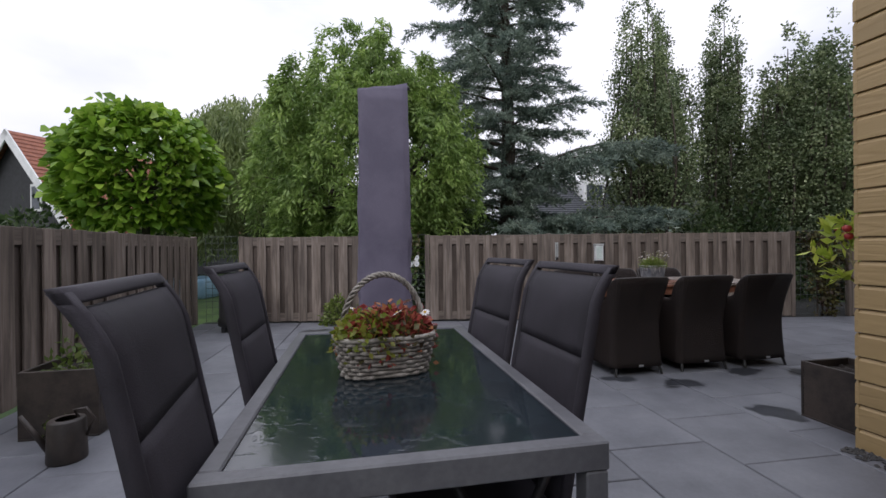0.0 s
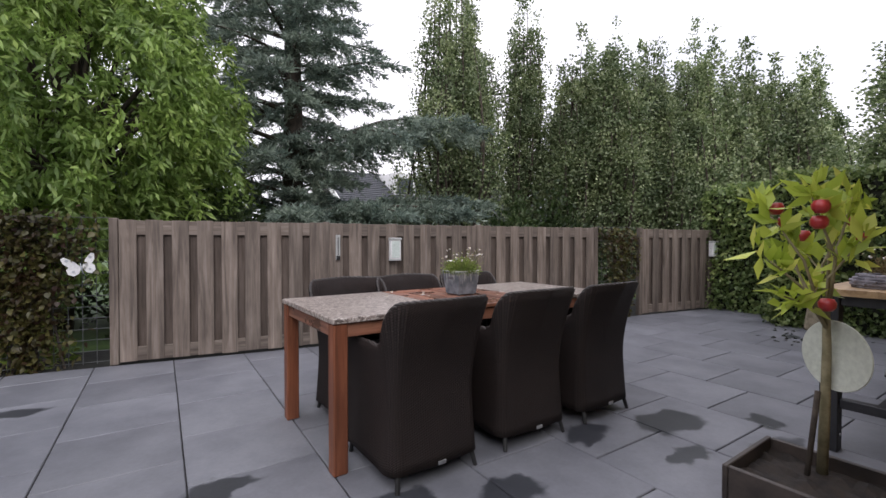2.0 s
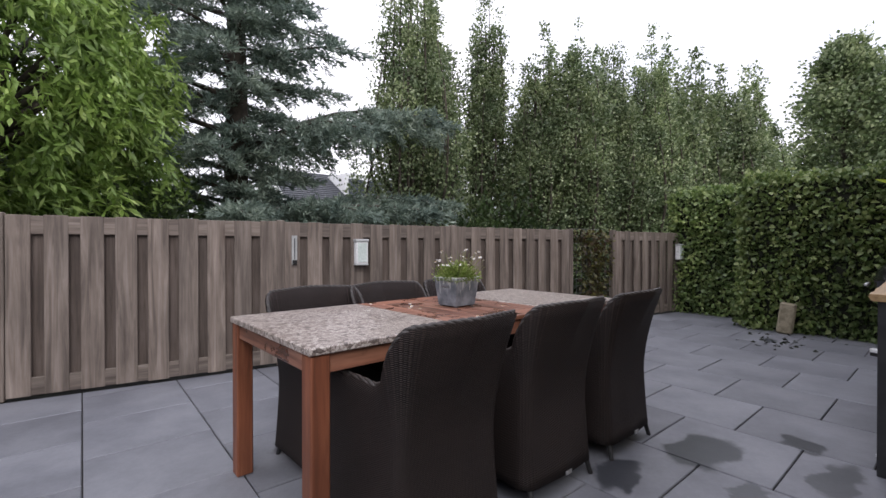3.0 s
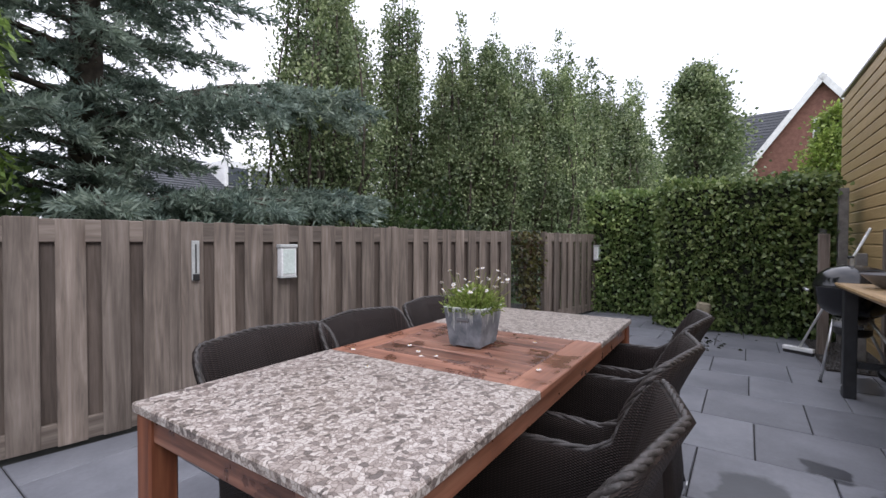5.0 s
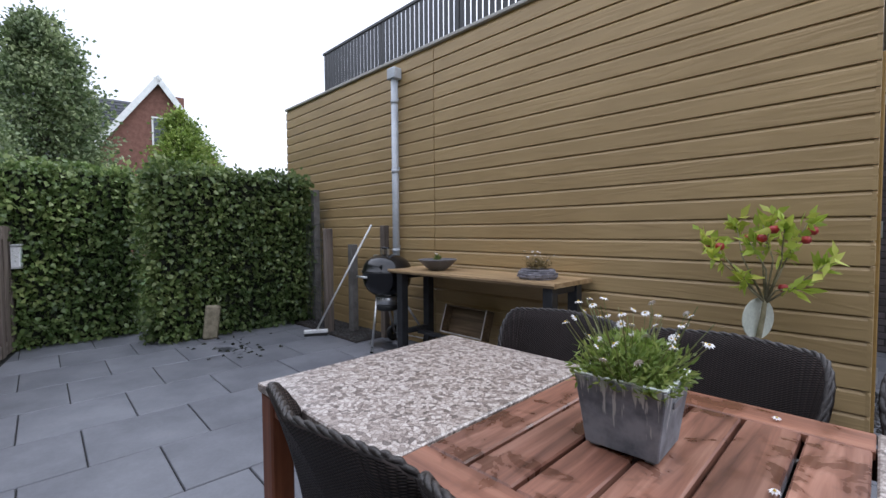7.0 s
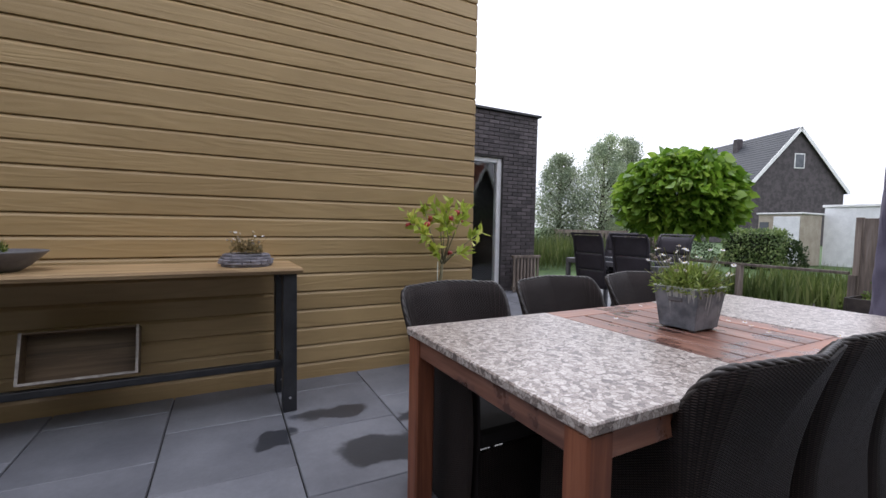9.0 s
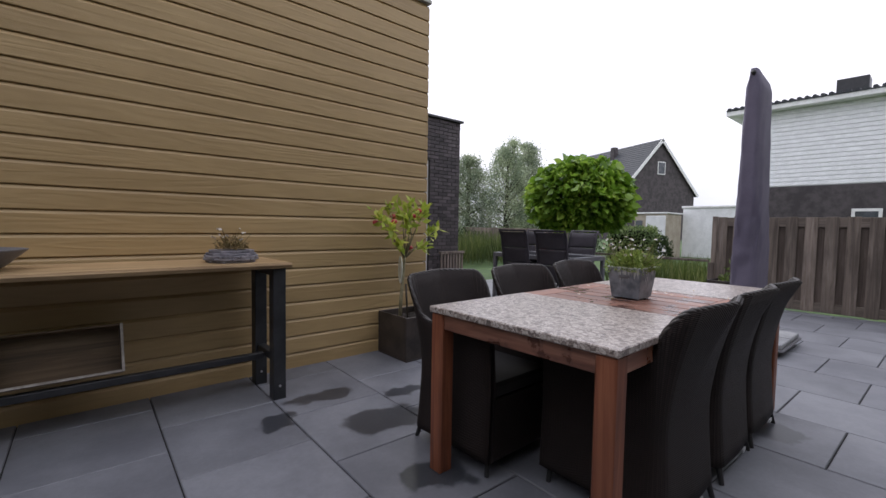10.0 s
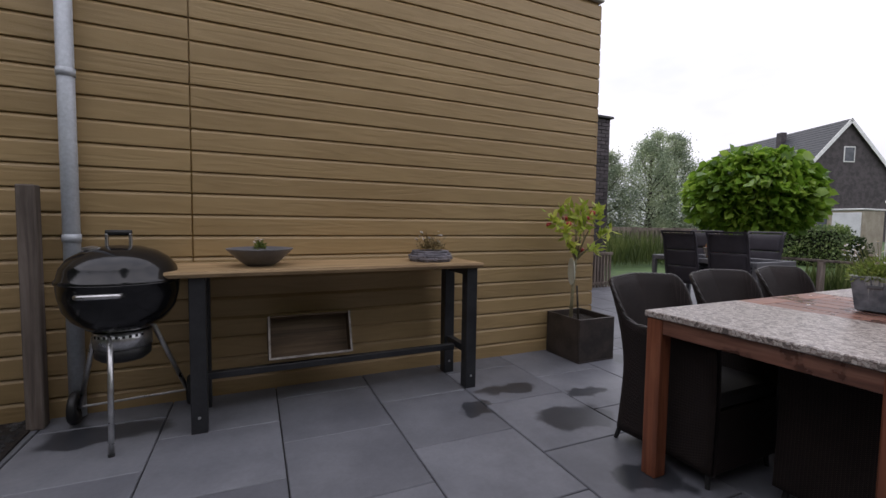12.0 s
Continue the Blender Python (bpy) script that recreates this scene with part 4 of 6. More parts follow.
def parasol():
    root = thing("covered_parasol", "tall closed parasol in a grey-purple canvas cover on a slab base", "parasol", pose(2.08, 5.66, 0))
    b = bmesh.new()
    rings = []
    n, rows = 48, 90
    for k in range(rows + 1):
        z = 0.33 + 2.30 * k / rows
        s = k / rows
        a = 0.245 - 0.02 * s
        d = (0.132 - 0.06 * s) * (1 if s < 0.95 else 1 - 8 * (s - 0.95))
        ring = []
        for i in range(n):
            t = 6.28319 * i / n
            c, q = math.cos(t), math.sin(t)
            fold = 1 + 0.07 * noise.noise(Vector((c * 2.2, q * 2.2, z * 1.6))) + 0.10 * noise.noise(Vector((c * 4 + z * 2.5, q * 4, z * 5))) * (1.0 if z < 1.3 else 0.45) + 0.05 * max(0.0, noise.noise(Vector((c * 1.5 + 3, q * 1.5, z * 9 + c * 5)))) * (1.0 if z < 1.5 else 0.5)
            x = a * math.copysign(abs(c) ** 0.55, c) * fold
            y = d * math.copysign(abs(q) ** 0.55, q) * fold
            ring.append(b.verts.new((x, y, z + (0.05 * c if k == rows else 0.0))))
        rings.append(ring)
    for p, q in zip(rings, rings[1:]):
        for i in range(n):
            j = (i + 1) % n
            b.faces.new((p[i], p[j], q[j], q[i]))
    b.faces.new(rings[-1])
    part("cover", b, M_CLOTH, root, "grey-purple canvas cover", True)
    part("pole", tube([(0.0, 0, 0.10), (0.0, 0, 2.55)], 0.035, 14), M_ALU_DARK, root, smooth=True)
    part("tip", tube([(0.15, 0, 2.60), (0.24, 0, 2.645)], 0.02, 10), M_BLACK_PLASTIC, root, smooth=True)
    for x in (-0.37, 0.01):
        for y in (-0.36, 0.01):
            slab = part("base_slab", box(x, x + 0.36, y, y + 0.35, 0.075, 0.12, 0.008), M_SLAB, root, "pale grey base slab")
    part("base_frame", box(-0.39, 0.39, -0.38, 0.38, 0.055, 0.074, 0.004), M_ALU_DARK, root)
    for x in (-0.33, 0.33):
        for y in (-0.32, 0.32):
            part("castor", lathe([(0.001, -0.014), (0.026, -0.014), (0.027, 0.0), (0.026, 0.014), (0.001, 0.014)], 16, m=pose(x, y, 0.0275, 90, 0, 0)), M_BLACK_PLASTIC, root, smooth=True)
    return root


M_SLAB = mat("pale_grey_concrete", (0.24, 0.245, 0.25), (0.34, 0.345, 0.35), 6, 0.7, 0.2)
parasol()

# ---- leaves and trees ----
M_POPLAR = leaf_mat("poplar_leaf", (0.080, 0.115, 0.050), (0.180, 0.232, 0.115), (0.42, 0.47, 0.30))
M_CEDAR = leaf_mat("cedar_needle", (0.11, 0.148, 0.128), (0.21, 0.268, 0.238), (0.38, 0.44, 0.40), 0.6)
M_CURLY = leaf_mat("curly_willow_leaf", (0.13, 0.205, 0.046), (0.245, 0.365, 0.095), (0.39, 0.50, 0.175))
M_WEEP = leaf_mat("weeping_willow_leaf", (0.16, 0.21, 0.070), (0.25, 0.32, 0.125), (0.37, 0.43, 0.21))
M_PALE_WILLOW = leaf_mat("pale_willow_leaf", (0.24, 0.29, 0.20), (0.36, 0.42, 0.30), (0.50, 0.55, 0.43))
M_CATALPA = leaf_mat("catalpa_leaf", (0.10, 0.20, 0.020), (0.21, 0.36, 0.036), (0.36, 0.50, 0.085), 0.4)
M_IVY = leaf_mat("ivy_leaf", (0.090, 0.142, 0.048), (0.19, 0.265, 0.092), (0.36, 0.42, 0.19), 0.4)
M_SHRUB = leaf_mat("dark_shrub_leaf", (0.022, 0.040, 0.014), (0.038, 0.064, 0.022), (0.065, 0.10, 0.036))
M_VINE = leaf_mat("autumn_vine_leaf", (0.060, 0.030, 0.022), (0.075, 0.075, 0.028), (0.15, 0.135, 0.045))
M_APPLE_LEAF = leaf_mat("apple_leaf", (0.30, 0.40, 0.05), (0.50, 0.60, 0.10), (0.66, 0.66, 0.16))
M_HERB = leaf_mat("daisy_leaf", (0.10, 0.15, 0.03), (0.19, 0.26, 0.06), (0.31, 0.36, 0.12))
M_DRY = leaf_mat("dry_stem", (0.12, 0.085, 0.04), (0.20, 0.15, 0.07), (0.28, 0.23, 0.12))
M_RED_LEAF = leaf_mat("red_trailing_leaf", (0.18, 0.026, 0.030), (0.38, 0.080, 0.072), (0.44, 0.22, 0.10))
M_LIME_LEAF = leaf_mat("lime_leaf", (0.16, 0.20, 0.02), (0.26, 0.30, 0.04), (0.36, 0.34, 0.08))
M_PETAL = mat("white_petal", (0.72, 0.70, 0.70), (0.82, 0.80, 0.80), 20, 0.6, 0.05)
M_YELLOW = mat("yellow_flower_heart", (0.45, 0.30, 0.03), (0.55, 0.38, 0.05), 30, 0.7, 0.1)
M_REED = leaf_mat("reed_blade", (0.06, 0.085, 0.022), (0.10, 0.14, 0.04), (0.18, 0.20, 0.08))


def unit(v):
    return v / np.maximum(np.linalg.norm(v, axis=1, keepdims=True), 1e-9)


def leaf_mesh(name, at, way, length, width, material, rng, heart=False):
    """Many small folded leaves: at their stalks, along their ways."""
    n = len(at)
    way = unit(way)
    side = unit(np.cross(way, rng.normal(size=(n, 3)) + np.array((0, 0, 0.6))))
    up = np.cross(side, way)
    ln = (length * rng.uniform(0.7, 1.3, (n, 1)))
    wd = (width * rng.uniform(0.7, 1.3, (n, 1)))
    if heart:
        rows = [at, at + way * ln * 0.12 + side * wd * 0.42 + up * wd * 0.08, at + way * ln * 0.5 + side * wd * 0.46 + up * wd * 0.10, at + way * ln - up * ln * 0.12,
                at + way * ln * 0.5 - side * wd * 0.46 + up * wd * 0.10, at + way * ln * 0.12 - side * wd * 0.42 + up * wd * 0.08]
        loc = ((0, 1, 2), (0, 2, 3), (0, 3, 4), (0, 4, 5))
    else:
        rows = [at, at + way * ln * 0.45 + side * wd * 0.5 + up * wd * 0.12, at + way * ln, at + way * ln * 0.45 - side * wd * 0.5 + up * wd * 0.12]
        loc = ((0, 1, 2), (0, 2, 3))
    k = len(rows)
    co = np.stack(rows, 1).reshape(-1, 3).astype(np.float32)
    tri = (np.arange(n)[:, None, None] * k + np.array(loc)[None]).reshape(-1)
    me = bpy.data.meshes.new(name)
    me.vertices.add(len(co))
    me.vertices.foreach_set("co", co.ravel())
    me.loops.add(len(tri))
    me.loops.foreach_set("vertex_index", tri.astype(np.int32))
    me.polygons.add(len(tri) // 3)
    me.polygons.foreach_set("loop_start", np.arange(0, len(tri), 3, dtype=np.int32))
    me.update(calc_edges=True)
    me.materials.append(material)
    return me


def crown(root, at, way, length, width, material, rng, name="crown", heart=False):
    ob = new(name, leaf_mesh(name, np.array(at), np.array(way), length, width, material, rng, heart))
    ob.parent = root
    return ob


def trunk(root, points, radii, name="trunk"):
    return part(name, tube(points, radii, 9), M_BARK, root, smooth=True)


def poplar(x, y, h, w, seed, leaves=5200, size=0.085, material=None, label="slender poplar tree with grey-green leaves behind the fence"):
    rng = np.random.default_rng(seed)
    root = thing("poplar_tree", label, "tree", pose(x, y, -0.06), "row of poplars")
    trunk(root, [(0, 0, 0), (0.03, 0.02, h * 0.35), (0, 0, h * 0.8)], [0.11, 0.08, 0.02])
    at, way = [], []
    m = 21
    limbs = bmesh.new()
    for i in range(m):
        a = 2.4 * i + rng.uniform(-0.4, 0.4)
        r = w / 2 * math.sqrt((i + 0.3) / m)
        top = h * (1 - 0.10 * rng.uniform(0, 1) * (i > 0) - 0.62 * (r / (w / 2)) ** 1.5 * rng.uniform(0.25, 1.0))
        z0 = rng.uniform(0.15, 0.25 * h) * (r / (w / 2) + 0.3)
        bend = rng.uniform(-0.15, 0.15, 2)
        nc = 40
        tc = np.sort(rng.uniform(0, 1, nc) ** 0.85)
        rr = r * (1 - np.exp(-4 * tc)) * (1 - 0.55 * tc ** 2)
        spread = 0.27 * (1 - tc) ** 0.8 + 0.02
        mid = np.stack((np.cos(a) * rr + bend[0] * tc, np.sin(a) * rr + bend[1] * tc, z0 + (top - z0) * tc), 1) + rng.normal(size=(nc, 3)) * spread[:, None]
        k = leaves // m // nc
        size_c = (0.055 + 0.085 * (1 - tc))[:, None, None]
        cl = rng.normal(size=(nc, k, 3)) * size_c * np.array((1, 1, 1.25))
        at.append((mid[:, None, :] + cl).reshape(-1, 3))
        way.append((cl / size_c * 0.5 + np.array((0, 0, 0.35)) + rng.normal(size=(nc, k, 3)) * 0.7).reshape(-1, 3))
        tt = np.linspace(0.02, 0.9, 6)
        pr = r * (1 - np.exp(-4 * tt)) * (1 - 0.55 * tt ** 2)
        tube([(math.cos(a) * q + bend[0] * s, math.sin(a) * q + bend[1] * s, z0 + (top - z0) * s) for q, s in zip(pr, tt)], [0.035 * (1 - s) + 0.006 for s in tt], 5, limbs)
    part("branchwork", limbs, M_BARK, root, smooth=True)
    crown(root, np.concatenate(at), np.concatenate(way), size, size * 0.78, material or M_POPLAR, rng)
    return root


for i, (x, y, h, w) in enumerate(((8.65, 11.1, 8.1, 2.2), (9.6, 11.6, 7.6, 1.6), (10.8, 11.0, 7.8, 1.1), (11.25, 9.9, 5.95, 1.5), (11.95, 9.2, 6.1, 1.5), (13.1, 9.1, 6.1, 1.6), (13.9, 8.6, 6.2, 1.7),
                                  (12.6, 10.6, 6.1, 1.7), (15.0, 8.6, 6.25, 1.9), (16.3, 8.4, 6.4, 1.9), (17.5, 7.9, 6.4, 1.8), (18.7, 7.6, 6.5, 1.8), (20.4, 7.9, 6.3, 2.0), (15.0, 10.4, 6.7, 2.0))):
    poplar(x, y, h * (1.0 if i < 3 else 1.05), w * (1.35 if i in (0, 2) else 1.4), 100 + i, 27000 if i < 7 else 19000, 0.064 if i < 7 else 0.085)


def bushy_tree(x, y, h, r, n, size, material, seed, label, low=0.12):
    """An egg-shaped tree of lumpy boughs."""
    rng = np.random.default_rng(seed)
    root = thing("leafy_tree", label, "tree", pose(x, y, -0.06))
    trunk(root, [(0, 0, 0), (0.05, 0.03, h * 0.4), (0, 0, h * 0.85)], [0.16, 0.11, 0.03])
    m = 95
    at, way = [], []
    limbs = bmesh.new()
    for i in range(m):
        z = h * (low + (0.97 - low) * (i + 0.5) / m)
        prof = math.sin(math.pi * min(1, (z / h - low * 0.6) / (1 - low * 0.6)) ** 0.75) ** 0.7
        a = 2.39996 * i + rng.uniform(-0.9, 0.9)
        z += rng.uniform(-0.05, 0.05) * h
        q = r * prof * rng.uniform(0.55, 1.0)
        c = np.array((math.cos(a) * q, math.sin(a) * q, z))
        k = n // m
        blob = rng.normal(size=(k, 3)) * np.array((0.22, 0.22, 0.20)) * r * (0.25 + 0.75 * prof)
        at.append(c * np.array((0.8, 0.8, 1)) + blob)
        way.append(unit(blob + np.array((c[0], c[1], 0.3))) + rng.normal(size=(k, 3)) * 0.6)
        if i % 3 == 0:
            tube([(0, 0, z * 0.75), tuple(c)], [0.04, 0.01], 5, limbs)
    part("branchwork", limbs, M_BARK, root, smooth=True)
    crown(root, np.concatenate(at), np.concatenate(way), size, size * 0.75, material, rng)
    return root


bushy_tree(24.6, 6.1, 8.7, 2.0, 30000, 0.15, M_POPLAR, 140, "dense egg-shaped green tree beyond the hedge")
bushy_tree(28.5, 1.0, 6.9, 1.8, 13000, 0.17, M_HERB, 141, "small leafy tree in front of a brick house")


def cedar():
    rng = np.random.default_rng(7)
    root = thing("cedar_tree", "tall blue-green cedar with drooping flat branches behind the fence", "tree", pose(5.5, 12.0, -0.06))
    H = 11.5
    trunk(root, [(0, 0, 0), (0.05, 0, 4), (0, 0.05, 8), (0, 0, H)], [0.24, 0.17, 0.09, 0.02])
    at, way = [], []
    limbs = bmesh.new()

    def branch(p0, p1, rise, hang, n_twig, dense, droop=0.0):
        p0, p1 = np.array(p0), np.array(p1)
        d = p1 - p0
        ln = np.linalg.norm(d[:2])
        out = d / np.linalg.norm(d)
        across = np.array((-out[1], out[0], 0.0))

        def pt(s):
            return p0 + d * s + np.array((0, 0, 1.0)) * (rise * math.sin(math.pi * s * 0.9) - hang * s ** 3)
        tube([pt(s) for s in np.linspace(0, 1, 7)], [0.045 * (1 - s) * min(1, ln / 3) + 0.008 for s in np.linspace(0, 1, 7)], 5, limbs)
        for i in range(n_twig):                            # flat drooping sprays of short needle tufts
            s = 0.12 + 0.88 * (i + rng.uniform(0, 1)) / n_twig
            q = pt(s)
            sd = rng.choice((-1, 1))
            tl = (0.22 + 0.55 * (1 - s * 0.75)) * rng.uniform(0.6, 1.2) * min(1.0, 0.5 + ln / 4)
            tv = out * rng.uniform(0.35, 1.0) + across * sd * rng.uniform(0.25, 0.9) + np.array((0, 0, rng.uniform(-0.35, 0.12) - droop * rng.uniform(0, 1.3)))
            tv /= np.linalg.norm(tv)
            k = int(dense * tl) + 6
            u = rng.uniform(0, 1, (k, 1)) ** 0.8
            pos = q + tv * tl * u + np.array((0, 0, -0.30 - 0.5 * droop)) * (tl * u) ** 2 + rng.normal(size=(k, 3)) * np.array((0.045, 0.045, 0.016)) * (1.2 - u)
            at.append(pos)
            way.append(tv * 1.1 + rng.normal(size=(k, 3)) * 0.6 + np.array((0, 0, 0.15)))
    n = 132
    for i in range(n):
        z = 0.9 + (H - 1.1) * (i / n) ** 1.05
        ln = (3.35 * (1 - z / (H + 0.9)) ** 0.75 + 0.25) * rng.uniform(0.62, 1.12)
        a = 2.39996 * i + rng.uniform(-0.3, 0.3)
        if 1.1 < z < 3.7 and math.cos(a + 0.34) > 0.1:    # thin on the side of the poplars
            ln *= 0.42
        elif 3.7 <= z < 6.8 and math.cos(a + 0.5) > 0.0:
            ln *= 0.72
        branch((0, 0, z), (math.cos(a) * ln, math.sin(a) * ln, z + 0.16 * ln), 0.05 * ln, 0.10 * ln, int(13 + 10 * ln), 95, 0.18)
    branch((0, 0, 2.75), (2.35, -2.75, 3.25), 0.42, 0.20, 100, 95, 0.55)
    branch((0.2, -0.2, 2.7), (2.9, -1.9, 3.3), 0.38, 0.22, 90, 95, 0.55)
    branch((0.1, -0.2, 2.6), (1.2, -2.4, 3.0), 0.35, 0.20, 60, 95, 0.6)
    branch((0, 0, 1.55), (2.75, -2.55, 1.95), 0.25, 0.15, 90, 95, 0.15)
    branch((0, 0, 1.45), (2.0, -3.0, 1.75), 0.22, 0.12, 90, 95, 0.2)
    branch((0, 0, 1.5), (2.6, -1.7, 1.8), 0.22, 0.12, 80, 95, 0.15)
    branch((0, 0, 1.5), (0.8, -2.9, 1.7), 0.22, 0.12, 80, 95, 0.2)
    part("branchwork", limbs, M_BARK, root, smooth=True)
    crown(root, np.concatenate(at), np.concatenate(way), 0.115, 0.024, M_CEDAR, rng)
    return root


cedar()


def curly_willow():
    rng = np.random.default_rng(9)
    root = thing("curly_willow_tree", "bushy bright green curly willow leaning over the fence", "tree", pose(2.14, 11.0, -0.06))
    trunk(root, [(0, 0, 0), (0.1, -0.1, 1.2), (0.2, 0, 2.4)], [0.2, 0.16, 0.12])
    limbs = bmesh.new()
    at, way = [], []
    for i in range(640):
        a = rng.uniform(0, 6.283)
        e = math.asin(rng.uniform(-0.92, 1.0))
        rad = rng.uniform(0.35, 1.0) ** 0.5
        lump = 1 + 0.16 * noise.noise(Vector((math.cos(a) * 2, math.sin(a) * 2, e * 2)))
        p = np.array((math.cos(a) * math.cos(e) * 2.25 * rad * lump, math.sin(a) * math.cos(e) * 2.2 * rad * lump, 3.15 + math.sin(e) * 2.42 * rad * lump))
        out = np.array((math.cos(a), math.sin(a), 0.0))
        ln = rng.uniform(0.5, 1.0)
        k = 175
        t = rng.uniform(0, 1, (k, 1))
        swirl = np.concatenate((np.sin(t * 9 + i), np.cos(t * 8 + i * 2), 0 * t), 1) * 0.07
        pos = p + out * (0.30 * t) * ln + np.array((0, 0, 1.0)) * (0.12 * t - 1.05 * t ** 2) * ln + swirl + rng.normal(size=(k, 3)) * 0.05
        at.append(pos)
        way.append(out * 0.4 + np.array((0, 0, -0.7)) + rng.normal(size=(k, 3)) * 0.6)
        if i % 14 == 0:
            tube([(0.2, 0, 2.0), tuple(p * 0.5 + np.array((0.1, 0, 1.1))), tuple(p)], [0.06, 0.035, 0.012], 5, limbs)
    part("branchwork", limbs, M_BARK, root, smooth=True)
    crown(root, np.concatenate(at), np.concatenate(way), 0.13, 0.036, M_CURLY, rng)
    return root


curly_willow()


def weeping_willow(x, y, h, r, seed, strands=560, drop=5.2):
    rng = np.random.default_rng(seed)
    root = thing("weeping_willow_tree", "pale green weeping willow with long hanging twigs", "tree", pose(x, y, -0.06))
    trunk(root, [(0, 0, 0), (0.1, 0, h * 0.4), (0, 0, h * 0.75)], [0.3, 0.22, 0.1])
    at, way = [], []
    for i in range(strands):
        a, q = rng.uniform(0, 6.283), math.sqrt(rng.uniform(0.05, 1)) * r
        z = h - 0.28 * h * (q / r) ** 2 + rng.uniform(-0.3, 0.2)
        ln = min(drop, z - 0.9) * rng.uniform(0.55, 1.0)
        k = int(26 * ln) + 6
        t = rng.uniform(0, 1, (k, 1))
        out = np.array((math.cos(a), math.sin(a), 0.0))
        pos = np.array((math.cos(a) * q, math.sin(a) * q, z)) + out * 0.35 * np.sqrt(t) - np.array((0, 0, 1.0)) * ln * t + rng.normal(size=(k, 3)) * 0.05
        at.append(pos)
        way.append(np.array((0, 0, -1.0)) + rng.normal(size=(k, 3)) * 0.35)
    crown(root, np.concatenate(at), np.concatenate(way), 0.20, 0.045, M_WEEP, rng)
    return root


weeping_willow(-1.35, 16.6, 6.05, 2.6, 21, 850)


def catalpa(x, y, zc, rx, rz, seed, label):
    rng = np.random.default_rng(seed)
    root = thing("catalpa_tree", label, "tree", pose(x, y, -0.06))
    trunk(root, [(0, 0, 0), (0.03, 0, zc * 0.5), (0, 0, zc)], [0.09, 0.075, 0.06])
    n = 5200
    v = unit(rng.normal(size=(n, 3)))
    v[:, 2] = np.where(v[:, 2] < -0.78, -v[:, 2], v[:, 2])
    lump = np.array([1 + 0.10 * noise.noise(Vector(p * 2.6)) for p in v])[:, None]
    depth = rng.uniform(0.55, 1.0, (n, 1)) ** 0.35 * (1 + 0.10 * (rng.uniform(0, 1, (n, 1)) > 0.93))
    at = v * np.array((rx, rx, rz)) * lump * depth + np.array((0, 0, zc))
    way = v * np.array((1.0, 1.0, 0.25)) + np.array((0, 0, -0.45)) + rng.normal(size=(n, 3)) * 0.28
    limbs = bmesh.new()
    for i in range(16):
        tube([(0, 0, zc - 0.25 * rz), tuple(at[i * 9] * 0.5 + np.array((0, 0, zc * 0.45))), tuple(at[i * 9])], [0.04, 0.025, 0.01], 5, limbs)
    part("branchwork", limbs, M_BARK, root, smooth=True)
    crown(root, at, way, 0.175, 0.165, M_CATALPA, rng, heart=True)
    return root


catalpa(-2.38, 11.3, 2.70, 1.40, 1.38, 31, "ball-shaped catalpa tree with large bright green leaves behind the fence")
catalpa(-0.95, 1.85, 1.80, 1.0, 0.80, 32, "ball-shaped catalpa tree with large bright green leaves beside the terrace")


def leaf_block(root, x0, x1, y0, y1, z0, z1, per, size, material, seed, rough=0.05, name="leaves"):
    """Leaves all over the faces of a clipped block."""
    rng = np.random.default_rng(seed)
    at, way = [], []
    for axis, sign in ((0, -1), (0, 1), (1, -1), (1, 1), (2, 1)):
        lo, hi = np.array((x0, y0, z0)), np.array((x1, y1, z1))
        o = [k for k in range(3) if k != axis]
        n = int(per * (hi - lo)[o[0]] * (hi - lo)[o[1]])
        p = lo + rng.uniform(0, 1, (n, 3)) * (hi - lo)
        p[:, axis] = (hi if sign > 0 else lo)[axis] + rng.normal(size=n) * rough
        lump = np.array([noise.noise(Vector(c * 2.2)) for c in p])
        p[:, axis] += sign * 0.07 * lump
        w = np.zeros((n, 3))
        w[:, axis] = sign * 0.6
        w[:, 2] -= 0.55 if axis < 2 else 0.0
        at.append(p)
        way.append(w + rng.normal(size=(n, 3)) * 0.45)
    return crown(root, np.concatenate(at), np.concatenate(way), size, size * 0.9, material, rng, name, True)


# Hedge filler: inner shade put into its near-black colour; leaf litter shares it.
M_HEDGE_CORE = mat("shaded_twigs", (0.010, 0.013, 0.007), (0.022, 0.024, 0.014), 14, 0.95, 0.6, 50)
for x0, x1, y0, y1, z1, sd in ((10.28, 10.62, 3.82, 5.72, 2.0, 41), (11.15, 11.5, 5.75, 6.95, 2.02, 42)):
    hedge = thing("ivy_hedge", "tall clipped ivy hedge closing the patio", "hedge", pose(0, 0, 0))
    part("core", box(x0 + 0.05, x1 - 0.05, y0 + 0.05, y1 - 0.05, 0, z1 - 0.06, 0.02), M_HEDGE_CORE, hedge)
    leaf_block(hedge, x0, x1, y0, y1, 0.02, z1, 1600, 0.058, M_IVY, sd)


